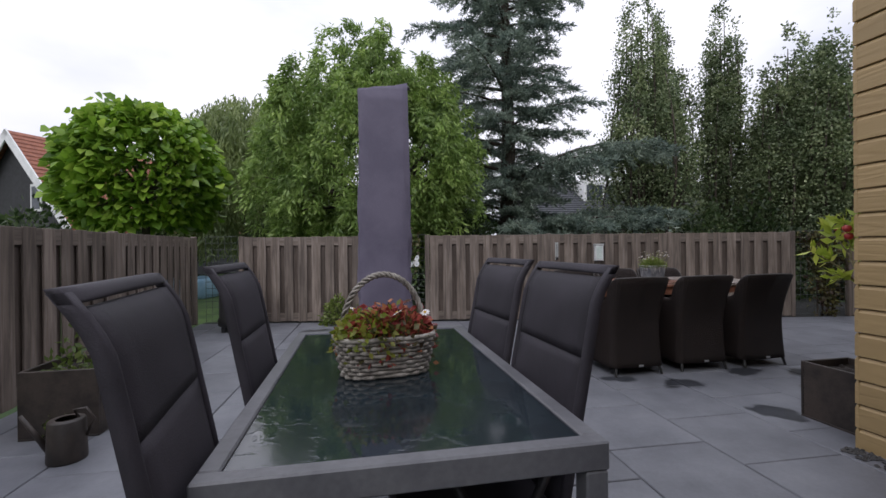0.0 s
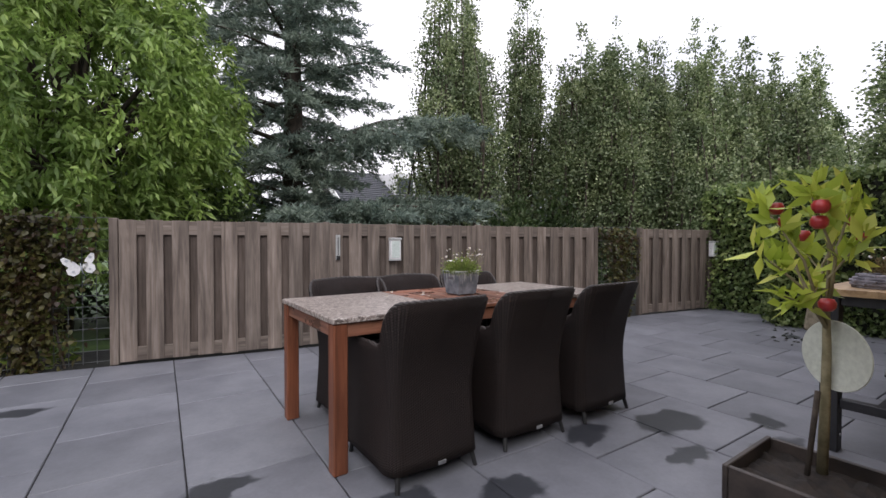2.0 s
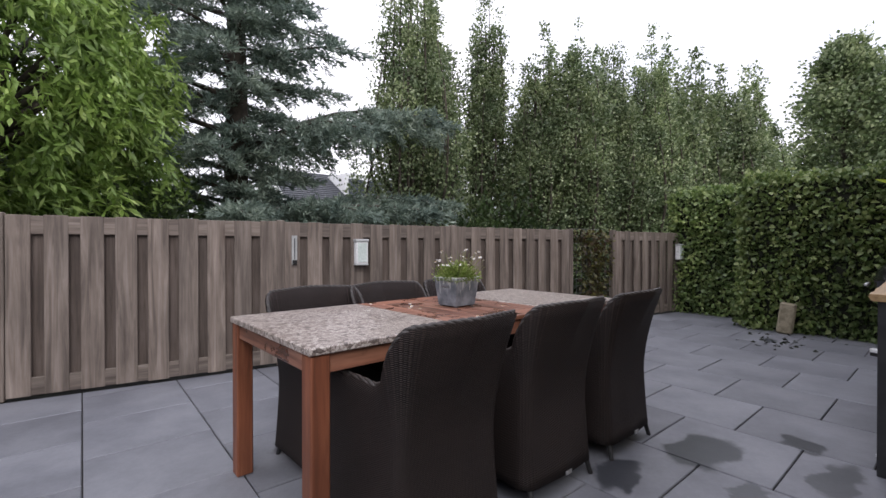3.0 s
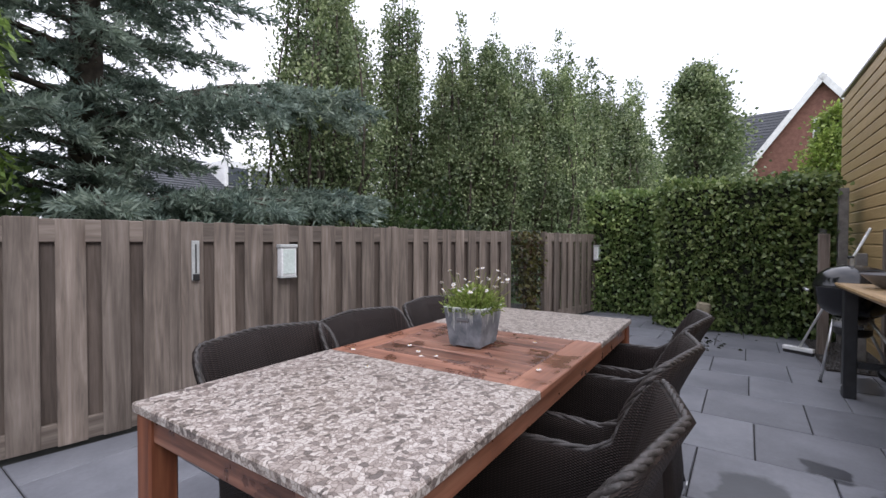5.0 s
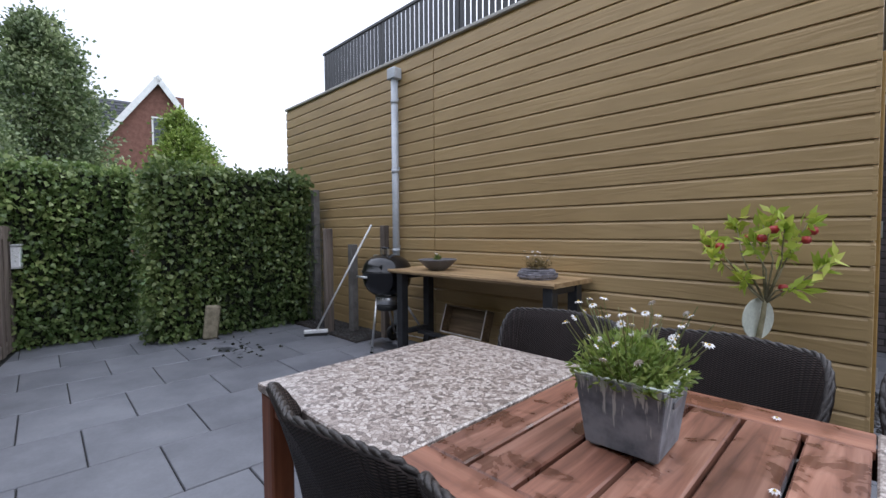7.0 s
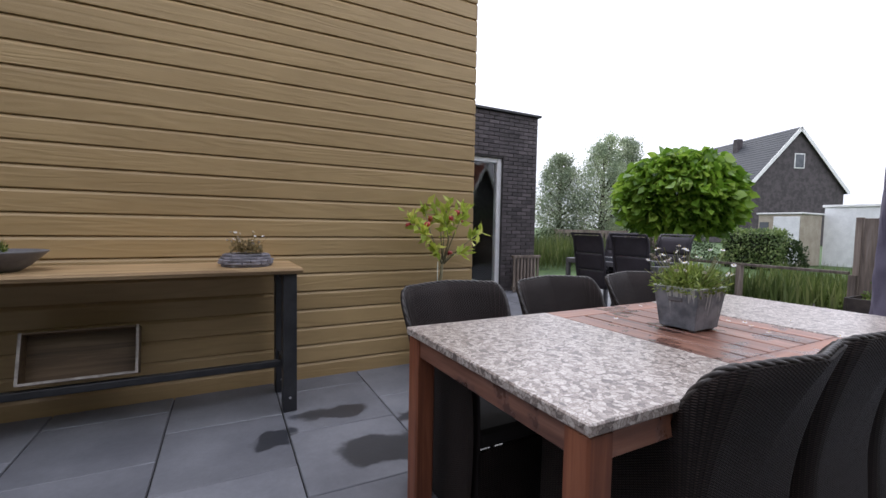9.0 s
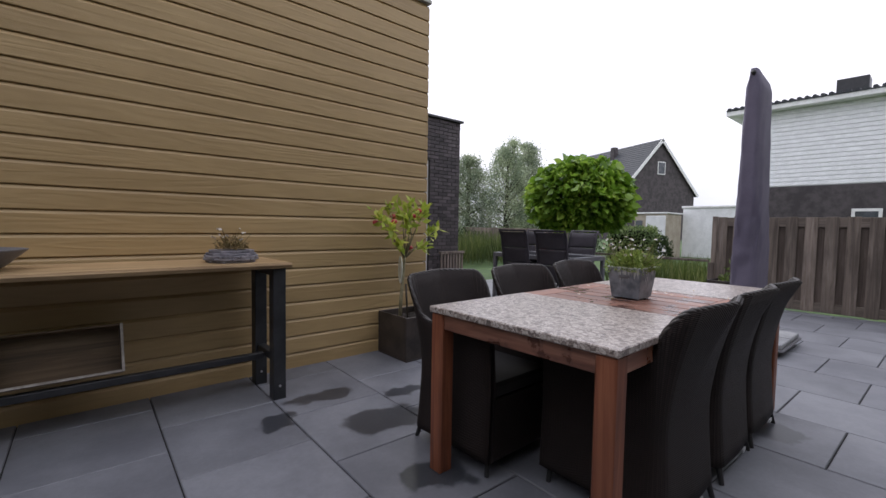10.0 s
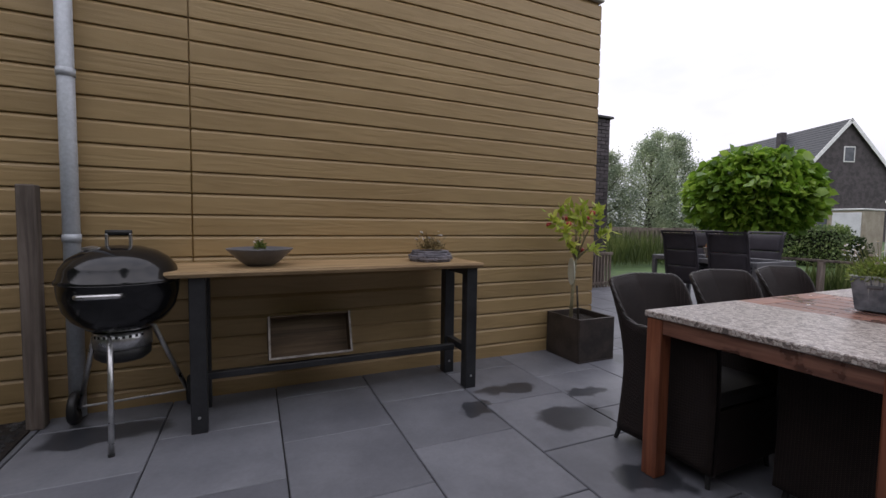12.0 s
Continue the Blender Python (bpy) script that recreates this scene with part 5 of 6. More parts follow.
def shrub(x, y, rx, ry, rz, n, size, material, seed, label, name="shrub"):
    rng = np.random.default_rng(seed)
    root = thing(name, label, "shrub", pose(x, y, -0.02))
    v = unit(rng.normal(size=(n, 3)))
    v[:, 2] = np.abs(v[:, 2])
    lump = np.array([1 + 0.35 * noise.noise(Vector(p * 2.3) + Vector((seed, 0, 0))) for p in v])[:, None]
    at = v * np.array((rx, ry, rz)) * lump * rng.uniform(0.3, 1, (n, 1)) ** 0.4
    crown(root, at, v + rng.normal(size=(n, 3)) * 0.7, size, size * 0.6, material, rng, "foliage")
    st = bmesh.new()
    for i in range(9):
        tube([(0, 0, 0), tuple(at[i * 11] * 0.9)], [0.02, 0.006], 5, st)
    part("stemwork", st, M_BARK, root)
    return root


rs = random.Random(5)
for i in range(15):
    x = 0.2 + 1.25 * i
    shrub(x, fence_y(x) + 2.5 + rs.uniform(-0.5, 1.2), 1.0, 0.8, (rs.uniform(1.5, 2.5) if i not in (4, 5, 6) else 1.25), 2400, 0.10, M_SHRUB, 300 + i, "dark green shrub in the border behind the fence")
for i, (x, y, r, h) in enumerate(((-5.0, 12.0, 1.6, 2.0), (-7.5, 13.0, 2.0, 2.2), (-4.2, 14.5, 1.6, 2.3), (-9.5, 15.0, 2.2, 2.3))):
    shrub(x, y, r, r, h, 2600, 0.16, M_SHRUB, 330 + i, "rounded green garden shrub behind the west fence")
shrub(1.5, 8.42, 0.22, 0.16, 0.42, 650, 0.06, M_HERB, 340, "small bright green bush at the foot of the fence")
shrub(2.05, 8.75, 0.5, 0.2, 0.8, 900, 0.07, M_HERB, 341, "leafy green shrub behind the wire panel")


def vine(u0, u1, z1, n, seed, label, full):
    """A climber on a wire panel, thick at the top and along its stems."""
    rng = np.random.default_rng(seed)
    root = thing("climbing_vine", label, "climbing plant", FENCE)
    st = bmesh.new()
    at, way = [], []
    for i in range(7):
        u = u0 + (u1 - u0) * (0.25 + 0.5 * rng.uniform(0, 1))
        v = u0 + (u1 - u0) * rng.uniform(0.05, 0.95)
        tube([(u, 0.05, 0.0), (0.5 * (u + v) + 0.05, 0.04, z1 * 0.5), (v, 0.045, z1)], [0.012, 0.008, 0.004], 5, st)
        k = n // 7
        t = rng.uniform(0, 1, (k, 1)) ** 0.65
        pos = np.concatenate((u + (v - u) * t + rng.normal(size=(k, 1)) * (0.05 + 0.15 * t * full), rng.normal(size=(k, 1)) * 0.035 + 0.02, z1 * t + rng.normal(size=(k, 1)) * 0.04), 1)
        pos[:, 0] = np.clip(pos[:, 0], u0 - 0.02, u1 + 0.02)
        at.append(pos)
        way.append(rng.normal(size=(k, 3)) * 0.5 + np.array((0, -0.6, -0.5)))
    part("stemwork", st, M_BARK, root)
    crown(root, np.concatenate(at), np.concatenate(way), 0.055, 0.045, M_VINE, rng, "foliage", True)
    return root


vine(-0.93, -0.12, 1.38, 2300, 51, "autumn-tinted climber on the wire panel", 1.1)
vine(5.9, 6.68, 1.33, 900, 52, "yellow-green climber on the wire panel", 0.8)

# ---- houses ----
M_CLAPBOARD = mat("white_clapboard", (0.70, 0.71, 0.72), (0.80, 0.81, 0.82), 4, 0.5, 0.05, tint=0.03)
M_DARK_TIMBER = mat("black_stained_timber", (0.02, 0.02, 0.022), (0.035, 0.035, 0.038), 6, 0.7, 0.2)
M_BEIGE = mat("beige_render", (0.36, 0.31, 0.24), (0.46, 0.41, 0.33), 3, 0.8, 0.2)
M_DARK_PANE = mat("dark_window_pane", (0.05, 0.06, 0.07), (0.09, 0.10, 0.115), 2, 0.08, 0.0)


def house(name, m, w, d, eave, ridge, wall_mat, roof_mat, trim_mat, label, windows=(), chimney=None, courses=22):
    """Gabled house: gable at y = 0 facing -y, its ridge running to +y."""
    root = thing(name, label, "house", m)
    b = bmesh.new()
    pts = [(-w / 2, 0), (w / 2, 0), (w / 2, eave), (0, ridge - 0.12), (-w / 2, eave)]
    f0 = [b.verts.new((x, 0, z)) for x, z in pts]
    f1 = [b.verts.new((x, d, z)) for x, z in pts]
    b.faces.new(f0)
    b.faces.new(f1[::-1])
    for i in range(5):
        j = (i + 1) % 5
        b.faces.new((f0[j], f0[i], f1[i], f1[j]))
    bmesh.ops.recalc_face_normals(b, faces=b.faces[:])
    part("wall", b, wall_mat, root)
    run, rise = w / 2 + 0.35, ridge - eave
    slope = rise / (w / 2)
    for sgn in (-1, 1):
        r = bmesh.new()
        edge = [(0.0, ridge)]
        for k in range(courses):                       # lapped courses of tiles
            s1 = (k + 1) / courses
            edge += [(sgn * run * s1, ridge - slope * run * s1 + 0.04), (sgn * run * s1, ridge - slope * run * s1 - (0.0 if k < courses - 1 else 0.1))]
        rows = [(r.verts.new((x, -0.25, z)), r.verts.new((x, d + 0.25, z))) for x, z in edge]
        for p, q in zip(rows, rows[1:]):
            r.faces.new((p[0], p[1], q[1], q[0]))
        bmesh.ops.recalc_face_normals(r, faces=r.faces[:])
        roof_part = part("roof", r, roof_mat, root)
        part("bargeboard", box(0, math.hypot(run, slope * run), -0.30, -0.25, -0.26, 0.03, 0.0, None, pose(0, 0, ridge + 0.02, 0, math.degrees(math.atan(slope)), 0) if sgn > 0 else pose(0, 0, ridge + 0.02, 0, 180 - math.degrees(math.atan(slope)), 0) @ Matrix.Diagonal((1, 1, -1, 1))), trim_mat, roof_part)
    for x, z, ww, hh in windows:
        win = part("window", box(x - ww / 2, x + ww / 2, -0.05, -0.004, z, z + hh, 0.01), M_WHITE, root)
        part("pane", box(x - ww / 2 + 0.09, x + ww / 2 - 0.09, -0.062, -0.052, z + 0.09, z + hh - 0.09), M_DARK_PANE, win)
    if chimney:
        x, y, z0, z1 = chimney
        part("chimney", box(x - 0.3, x + 0.3, y - 0.3, y + 0.3, z0, z1, 0.02), wall_mat, root)
    return root


def heading(ax, ay):
    """Turn that lets +y run along (ax, ay)."""
    return math.degrees(math.atan2(ay, ax)) - 90


house("brick_house", pose(33.0, 0.95, 0, 0, 0, heading(1, -0.12)), 7.0, 9.0, 5.0, 9.9, M_RED_BRICK, M_ROOF_DARK, M_WHITE, "red brick house with steep gable and white trim", ((0.3, 6.1, 1.3, 1.6), (2.0, 3.3, 1.6, 1.0)), (1.3, 3.0, 7.5, 9.7))
house("brick_house", pose(37.5, 1.5, 0, 0, 0, heading(0.12, 1)), 8.0, 6.2, 5.0, 9.4, M_RED_BRICK, M_ROOF_DARK, M_WHITE, "brick house side wing under a dark tiled roof")
house("grey_house", pose(-40.2, -12.75, 0, 0, 0, heading(-0.4, -0.92)), 9.6, 16.0, 5.2, 10.6, M_BRICK, M_ROOF_DARK, M_WHITE, "dark grey brick house with a tiled gable roof and white trim", ((0.2, 6.9, 1.0, 1.35),), (-1.0, 6.0, 9.0, 10.6))
house("red_roofed_house", pose(-10.6, 20.3, 0, 0, 0, heading(0.477, 0.879)), 6.0, 8.0, 2.3, 5.6, M_DARK_TIMBER, M_ROOF_RED, M_WHITE, "black timber house with red tiled roof and white bargeboards", ((1.2, 2.6, 0.6, 1.0),))
house("grey_roofed_house", pose(10.9, 25.3, 0, 0, 0, heading(1, -0.05)), 8.0, 12.0, 2.5, 4.9, M_BRICK, M_ROOF_DARK, M_WHITE, "low brick house with a dark tiled roof behind the trees")
dormer = thing("roof_dormer", "white dormer window on the dark tiled roof", "dormer", pose(14.8, 22.9, 0))
part("dormer_box", box(-1.15, 1.15, 0, 2.5, 3.3, 4.72, 0.03), M_WHITE, dormer)
part("pane", box(-1.0, -0.08, -0.03, -0.005, 3.6, 4.42), M_DARK_PANE, dormer)
part("pane", box(0.08, 1.0, -0.03, -0.005, 3.6, 4.42), M_DARK_PANE, dormer)


def white_house():
    root = thing("white_house", "large house with white clapboard above dark brick", "house", pose(-14.2, 1.25, 0))
    part("lower_wall", box(-8, 0, 0, 11, -0.05, 2.9), M_BRICK, root, "dark grey brick lower storey")
    part("upper_wall", box(-8, -0.03, 0.02, 10.98, 2.9, 5.9), M_CLAPBOARD, root, "white clapboard upper storey")
    me = mesh_of("clapboard", box(0, 0.03, 0, 10.96, 0, 0.155, 0.004), M_CLAPBOARD)
    for k in range(18):
        ob = new("clapboard", me)
        ob.parent = root
        ob.matrix_basis = pose(-0.027, 0.02, 2.93 + 0.164 * k, 0, -5, 0)
    part("eave", box(-8.3, 0.45, -0.45, 11.4, 5.9, 6.08, 0.01), M_WHITE, root)
    r = bmesh.new()
    for i in range(52):
        y = -0.45 + 11.85 * i / 52
        tube([(0.5, y + 0.11, 6.14), (-4.0, y + 0.11, 6.75)], 0.075, 8, r)
    box(-8.3, 0.47, -0.45, 11.4, 6.085, 6.12, 0.0, r)
    part("roof", r, M_ROOF_DARK, root, "dark pantile roof")
    part("chimney", box(-1.3, -0.5, 2.85, 3.75, 6.2, 6.85, 0.02), M_BLACK_STEEL, root, "black chimney box")
    win = part("window", box(0.0, 0.05, 3.55, 4.35, 0.95, 2.0, 0.01), M_WHITE, root)
    part("pane", box(0.052, 0.06, 3.65, 4.25, 1.05, 1.9), M_DARK_PANE, win)
    return root


white_house()
shed = thing("white_garage", "low white garage with a flat roof", "garage", pose(-13.0, 1.0, 0))
part("wall", box(-3.0, 0, -1.43, 0.75, -0.055, 2.06, 0.02), M_CLAPBOARD, shed)
part("roof_trim", box(-3.05, 0.05, -1.48, 0.80, 2.062, 2.15, 0.01), M_WHITE, shed)
bshed = thing("beige_shed", "small beige rendered shed with a pale door", "shed", pose(-11.4, -1.6, 0))
part("wall", box(-1.5, 0, -0.2, 1.15, -0.055, 1.78, 0.02), M_BEIGE, bshed)
part("roof_trim", box(-1.55, 0.06, -0.25, 1.2, 1.782, 1.84, 0.01), M_WHITE, bshed)
sdoor = part("door", box(0.002, 0.04, 0.3, 1.1, 0.0, 1.7, 0.01), M_CLAPBOARD, bshed)
part("window", box(0.0, 0.03, -0.15, 0.15, 0.9, 1.5, 0.01), M_DARK_PANE, bshed)

# street lamp far off
lamp = thing("street_lamp", "slim grey street lamp beyond the garage", "street lamp", pose(-22.0, 1.6, -0.05))
part("pole", tube([(0, 0, 0), (0, 0, 3.2)], [0.06, 0.04], 8), M_ALU_DARK, lamp)
part("head", lathe([(0.001, 3.5), (0.32, 3.45), (0.3, 3.4), (0.12, 3.2), (0.001, 3.2)], 16), M_PIPE, lamp)

# ---- west garden ----
for i, (x, y, h, w) in enumerate(((-8.2, -6.3, 5.1, 2.6), (-9.8, -6.4, 5.2, 2.4), (-7.0, -7.6, 4.4, 2.4))):
    bushy_tree(x, y, h, w / 2, 20000, 0.075, M_PALE_WILLOW, 160 + i, "feathery grey-green willow beyond the garden")
bushy_tree(-30, 2.4, 4.0, 0.9, 1500, 0.2, M_SHRUB, 170, "small distant green tree")


def reeds(x0, x1, y0, y1, n, h, seed, label):
    rng = np.random.default_rng(seed)
    at = np.stack((rng.uniform(x0, x1, n), rng.uniform(y0, y1, n), np.full(n, -0.05)), 1)
    me = leaf_mesh("reeds", at, np.array((0, 0, 1.0)) + rng.normal(size=(n, 3)) * 0.2, h, 0.03, M_REED, rng)
    ob = new("reeds", me)
    return tagged(ob, label, "reeds", kind="stuff")


reeds(-5.6, -0.8, -5.4, -2.0, 2300, 0.9, 61, "tall green reeds and grasses beyond the terrace")
reeds(-3.2, -0.75, 2.6, 4.6, 1500, 0.55, 62, "green water plants around the pond edge")
for i, (x, y, r, h) in enumerate(((-9.4, 0.1, 0.45, 0.95), (-6.5, -2.4, 0.9, 0.9), (-4.5, -5.5, 1.2, 1.1), (-10.5, -3.8, 1.2, 1.0))):
    shrub(x, y, r, r, h, 1500, 0.09, M_SHRUB, 350 + i, "clipped dark green shrub in the west garden")
shrub(-1.3, 4.25, 0.35, 0.25, 0.3, 700, 0.06, M_HERB, 355, "low green plants beside the fence end")
bar = thing("low_timber_rail", "low weathered timber rail at the pond edge", "rail", pose(-0.62, 3.0, 0))
for y in (-1.2, 0.15, 1.5):
    part("post", box(-0.04, 0.04, y - 0.04, y + 0.04, -0.05, 0.62, 0.005), M_FENCE, bar)
part("rail", box(-0.03, 0.03, -1.16, 1.46, 0.621, 0.66, 0.005), M_FENCE, bar)
fence_run("fence_far_west", -7.0, -1.8, pose(-6.2, 0, 0, 0, 0, 90), "dark weathered board fence across the west garden", (-7.0, -5.25, -3.5, -1.8), 1.08, 8)
low_hedge = thing("clipped_hedge", "low clipped green hedge across the garden path", "hedge", pose(0, 0, 0))
# Added solid block, coloured as dark as the shade among the leaves.
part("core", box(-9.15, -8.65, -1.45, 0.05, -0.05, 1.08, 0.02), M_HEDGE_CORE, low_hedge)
leaf_block(low_hedge, -9.2, -8.6, -1.5, 0.1, 0.0, 1.13, 700, 0.07, M_IVY, 43)

# ---- small things: table ----


def petal_flower(bm_petal, bm_heart, c, r, tilt, rng):
    m = pose(*c, math.degrees(tilt[0]), math.degrees(tilt[1]), rng.uniform(0, 360))
    k = 9
    for i in range(k):
        a, w = 6.28319 * i / k, 0.30
        vs = [bm_petal.verts.new(m @ Vector(p)) for p in ((0, 0, 0), (r * 0.7 * math.cos(a - w), r * 0.7 * math.sin(a - w), 0.002), (r * math.cos(a), r * math.sin(a), -0.001), (r * 0.7 * math.cos(a + w), r * 0.7 * math.sin(a + w), 0.002))]
        bm_petal.faces.new(vs)
    vs = [bm_heart.verts.new(m @ Vector((r * 0.3 * math.cos(6.28319 * i / 6), r * 0.3 * math.sin(6.28319 * i / 6), 0.003))) for i in range(6)]
    top = bm_heart.verts.new(m @ Vector((0, 0, 0.007)))
    for i in range(6):
        bm_heart.faces.new((vs[i], vs[(i + 1) % 6], top))


def zinc_pot(m):
    root = thing("zinc_planter", "square weathered zinc planter with chalky white rim on the table", "planter", m)
    b = bmesh.new()
    lo, hi, h = 0.078, 0.098, 0.165

    def ring(r, z):
        return [b.verts.new((x * r, y * r, z)) for x, y in ((-1, -0.93), (1, -0.93), (1, 0.93), (-1, 0.93))]
    rs = [ring(lo, 0.006), ring(hi, h), ring(hi - 0.008, h), ring(hi - 0.012, h - 0.03)]
    b.faces.new(rs[0][::-1])
    for p, q in zip(rs, rs[1:]):
        for i in range(4):
            j = (i + 1) % 4
            b.faces.new((p[i], p[j], q[j], q[i]))
    bmesh.ops.bevel(b, geom=b.edges[:], offset=0.0025, segments=1, affect="EDGES")
    part("body", b, M_ZINC_DRIP, root)
    r = bmesh.new()
    o, i2 = hi + 0.0005, hi - 0.009
    for x0, x1, y0, y1 in ((-o, o, -0.93 * o, -0.93 * i2), (-o, o, 0.93 * i2, 0.93 * o), (-o, -i2, -0.93 * i2, 0.93 * i2), (i2, o, -0.93 * i2, 0.93 * i2)):
        box(x0, x1, y0, y1, h + 0.0005, h + 0.004, 0.001, r)
    part("chalky_rim", r, M_LIME, root, "chalky white rim")
    for sgn in (-1, 1):
        part("handle", box(-0.028, 0.028, -0.004, 0.004, -0.008, 0.008, 0.002, None, pose(sgn * (hi - 0.0052), 0, h - 0.045, 0, 0, 90)), M_ALU_DARK, root, "embossed dark grip")
    for x in (-0.06, 0.06):
        for y in (-0.055, 0.055):
            part("foot", box(x - 0.01, x + 0.01, y - 0.01, y + 0.01, 0, 0.0055), M_ZINC, root)
    part("soil", box(-0.085, 0.085, -0.078, 0.078, h - 0.04, h - 0.025), M_SOIL, root)
    return root


def zinc_drip_mat():
    m, n, l, p = base_mat("streaked_zinc")
    v = node_coords(n, l, (1, 1, 0.07))
    st = tex_noise(n, l, v, 75.0, 3, 0.6)
    body = ramp(n, l, tex_noise(n, l, node_coords(n, l), 16.0, 4, 0.6), [(0.35, (0.10, 0.115, 0.135)), (0.65, (0.25, 0.27, 0.30))])
    tc = n.new("ShaderNodeTexCoord")
    sp = n.new("ShaderNodeSeparateXYZ")
    l.new(tc.outputs["Object"], sp.inputs[0])
    hm = n.new("ShaderNodeMapRange")
    hm.inputs["From Min"].default_value = 0.05
    hm.inputs["From Max"].default_value = 0.168
    hm.inputs["To Min"].default_value = -0.02
    hm.inputs["To Max"].default_value = 0.22
    l.new(sp.outputs["Z"], hm.inputs["Value"])
    ad = n.new("ShaderNodeMath")
    l.new(st, ad.inputs[0])
    l.new(hm.outputs["Result"], ad.inputs[1])
    fac = ramp(n, l, ad.outputs[0], [(0.67, (0, 0, 0)), (0.74, (1, 1, 1))])
    l.new(mixed(n, l, fac, body, (0.42, 0.44, 0.43)), p.inputs["Base Color"])
    p.inputs["Roughness"].default_value = 0.5
    p.inputs["Metallic"].default_value = 0.2
    return m


M_ZINC_DRIP = zinc_drip_mat()
zinc_pot(pose(4.965, 5.818, 0.77, 0, 0, 2))


def daisies(name, m, spread, height, n_flower, n_leaf, seed, label, dry=False):
    """A mound of fine leaves, wispy stems with small flowers, a few bare stalks."""
    rng = np.random.default_rng(seed)
    pr = random.Random(seed)
    root = thing(name, label, "plant", m)
    v = np.clip(rng.normal(size=(n_leaf, 3)), -1.7, 1.7) * np.array((spread * 0.42, spread * 0.40, height * 0.24)) + np.array((0, 0, height * 0.06))
    v[:, 2] = np.abs(v[:, 2]) * (1.15 - 0.5 * np.hypot(v[:, 0], v[:, 1]) / spread)
    crown(root, v, unit(v) * 0.7 + np.array((0, 0, 0.4)) + rng.normal(size=(n_leaf, 3)) * 0.6, 0.021, 0.0075, M_DRY if dry else M_HERB, rng, "foliage")
    st = bmesh.new()
    for i in range(n_flower):
        a, q = pr.uniform(0, 6.283), spread * math.sqrt(pr.uniform(0.05, 1.35))
        z = height * pr.uniform(0.45, 1.05) * (1.05 - 0.25 * q / spread)
        tip = (q * math.cos(a), q * math.sin(a), z)
        tube([(tip[0] * 0.3, tip[1] * 0.3, 0), (tip[0] * 0.75 + 0.006 * pr.uniform(-1, 1), tip[1] * 0.75, z * 0.6), tip], 0.001, 4, st, False)
        pe, he = bmesh.new(), bmesh.new()
        petal_flower(pe, he, (0, 0, 0.001), pr.uniform(0.0085, 0.0125), (pr.uniform(-0.9, 0.9), pr.uniform(-0.9, 0.9)), pr)
        flower = part("flower", pe, M_PETAL, root, "small white flower" if i == 0 else "", at=Matrix.Translation(tip))
        part("flower_heart", he, M_YELLOW, flower)
    for i in range(n_flower):
        a, q = pr.uniform(0, 6.283), spread * math.sqrt(pr.uniform(0.1, 1.6))
        z = height * pr.uniform(0.3, 0.85)
        tube([(q * 0.4 * math.cos(a), q * 0.4 * math.sin(a), 0.01), (q * 0.8 * math.cos(a), q * 0.8 * math.sin(a), z * 0.7), (q * math.cos(a), q * math.sin(a), z)], 0.0012, 4, st, False)
    part("stemwork", st, M_DRY if dry else M_STALK, root)
    return root


M_STALK = leaf_mat("pale_green_stalk", (0.14, 0.16, 0.06), (0.22, 0.24, 0.10), (0.30, 0.29, 0.15))
daisies("daisy_plant", pose(4.965, 5.818, 0.915), 0.135, 0.205, 36, 2600, 71, "leafy white daisies flowering in the zinc planter")
daisies("dry_flower_plant", pose(6.45, 3.93, 0.965), 0.11, 0.15, 16, 420, 72, "thin brown flowering plant in the slate dish", True)
daisies("succulent_plant", pose(7.57, 3.93, 0.985), 0.035, 0.085, 6, 160, 73, "small green flowering plant in the grey bowl")
pr = random.Random(77)
for i, (x, y) in enumerate(((4.72, 5.93), (4.70, 5.83), (4.67, 5.88), (4.60, 6.17), (5.12, 5.60), (4.75, 5.44), (4.45, 5.95), (4.78, 6.02))):
    fl = thing("fallen_flower", "small pale flower fallen on the table", "flower", pose(x, y, 0.7715), "fallen flowers on the table")
    pe, he = bmesh.new(), bmesh.new()
    petal_flower(pe, he, (0, 0, 0.003), 0.011, (0.1, 0.1), pr)
    part("petals", pe, M_PETAL, fl)
    part("flower_heart", he, M_YELLOW, fl)

# bowl and slate dish on the work table
bowl = thing("shallow_bowl", "wide dark grey shallow bowl on the work table", "bowl", pose(7.57, 3.93, 0.885))
part("body", lathe([(0.001, 0.0), (0.07, 0.0), (0.11, 0.025), (0.185, 0.098), (0.19, 0.104), (0.18, 0.106), (0.10, 0.045), (0.001, 0.035)], 40), M_ALU_DARK, bowl, smooth=True)
part("soil", lathe([(0.001, 0.09), (0.06, 0.085), (0.13, 0.07)], 24), M_SOIL, bowl)
M_SLATE = mat("stacked_slate", (0.12, 0.115, 0.13), (0.27, 0.26, 0.29), 12, 0.8, 0.5, tint=0.3)
dish = thing("slate_dish", "round dish of stacked grey slate strips on the work table", "dish", pose(6.45, 3.93, 0.885))
for k in range(5):
    for i in range(9):
        a = 40 * i + 17 * k
        rr = 0.12 + 0.014 * math.sin(k * 1.1)
        part("slate_strip", box(-0.05, 0.05, -0.02, 0.02, 0, 0.0145, 0.003, None, pose(rr * math.cos(radians(a)), rr * math.sin(radians(a)), 0.0005 + 0.0152 * k, 0, 0, a + 90)), M_SLATE, dish)
part("soil", lathe([(0.001, 0.0765), (0.11, 0.0735), (0.115, 0.0)], 20), M_SOIL, dish)

# ---- apple tree in its planter ----


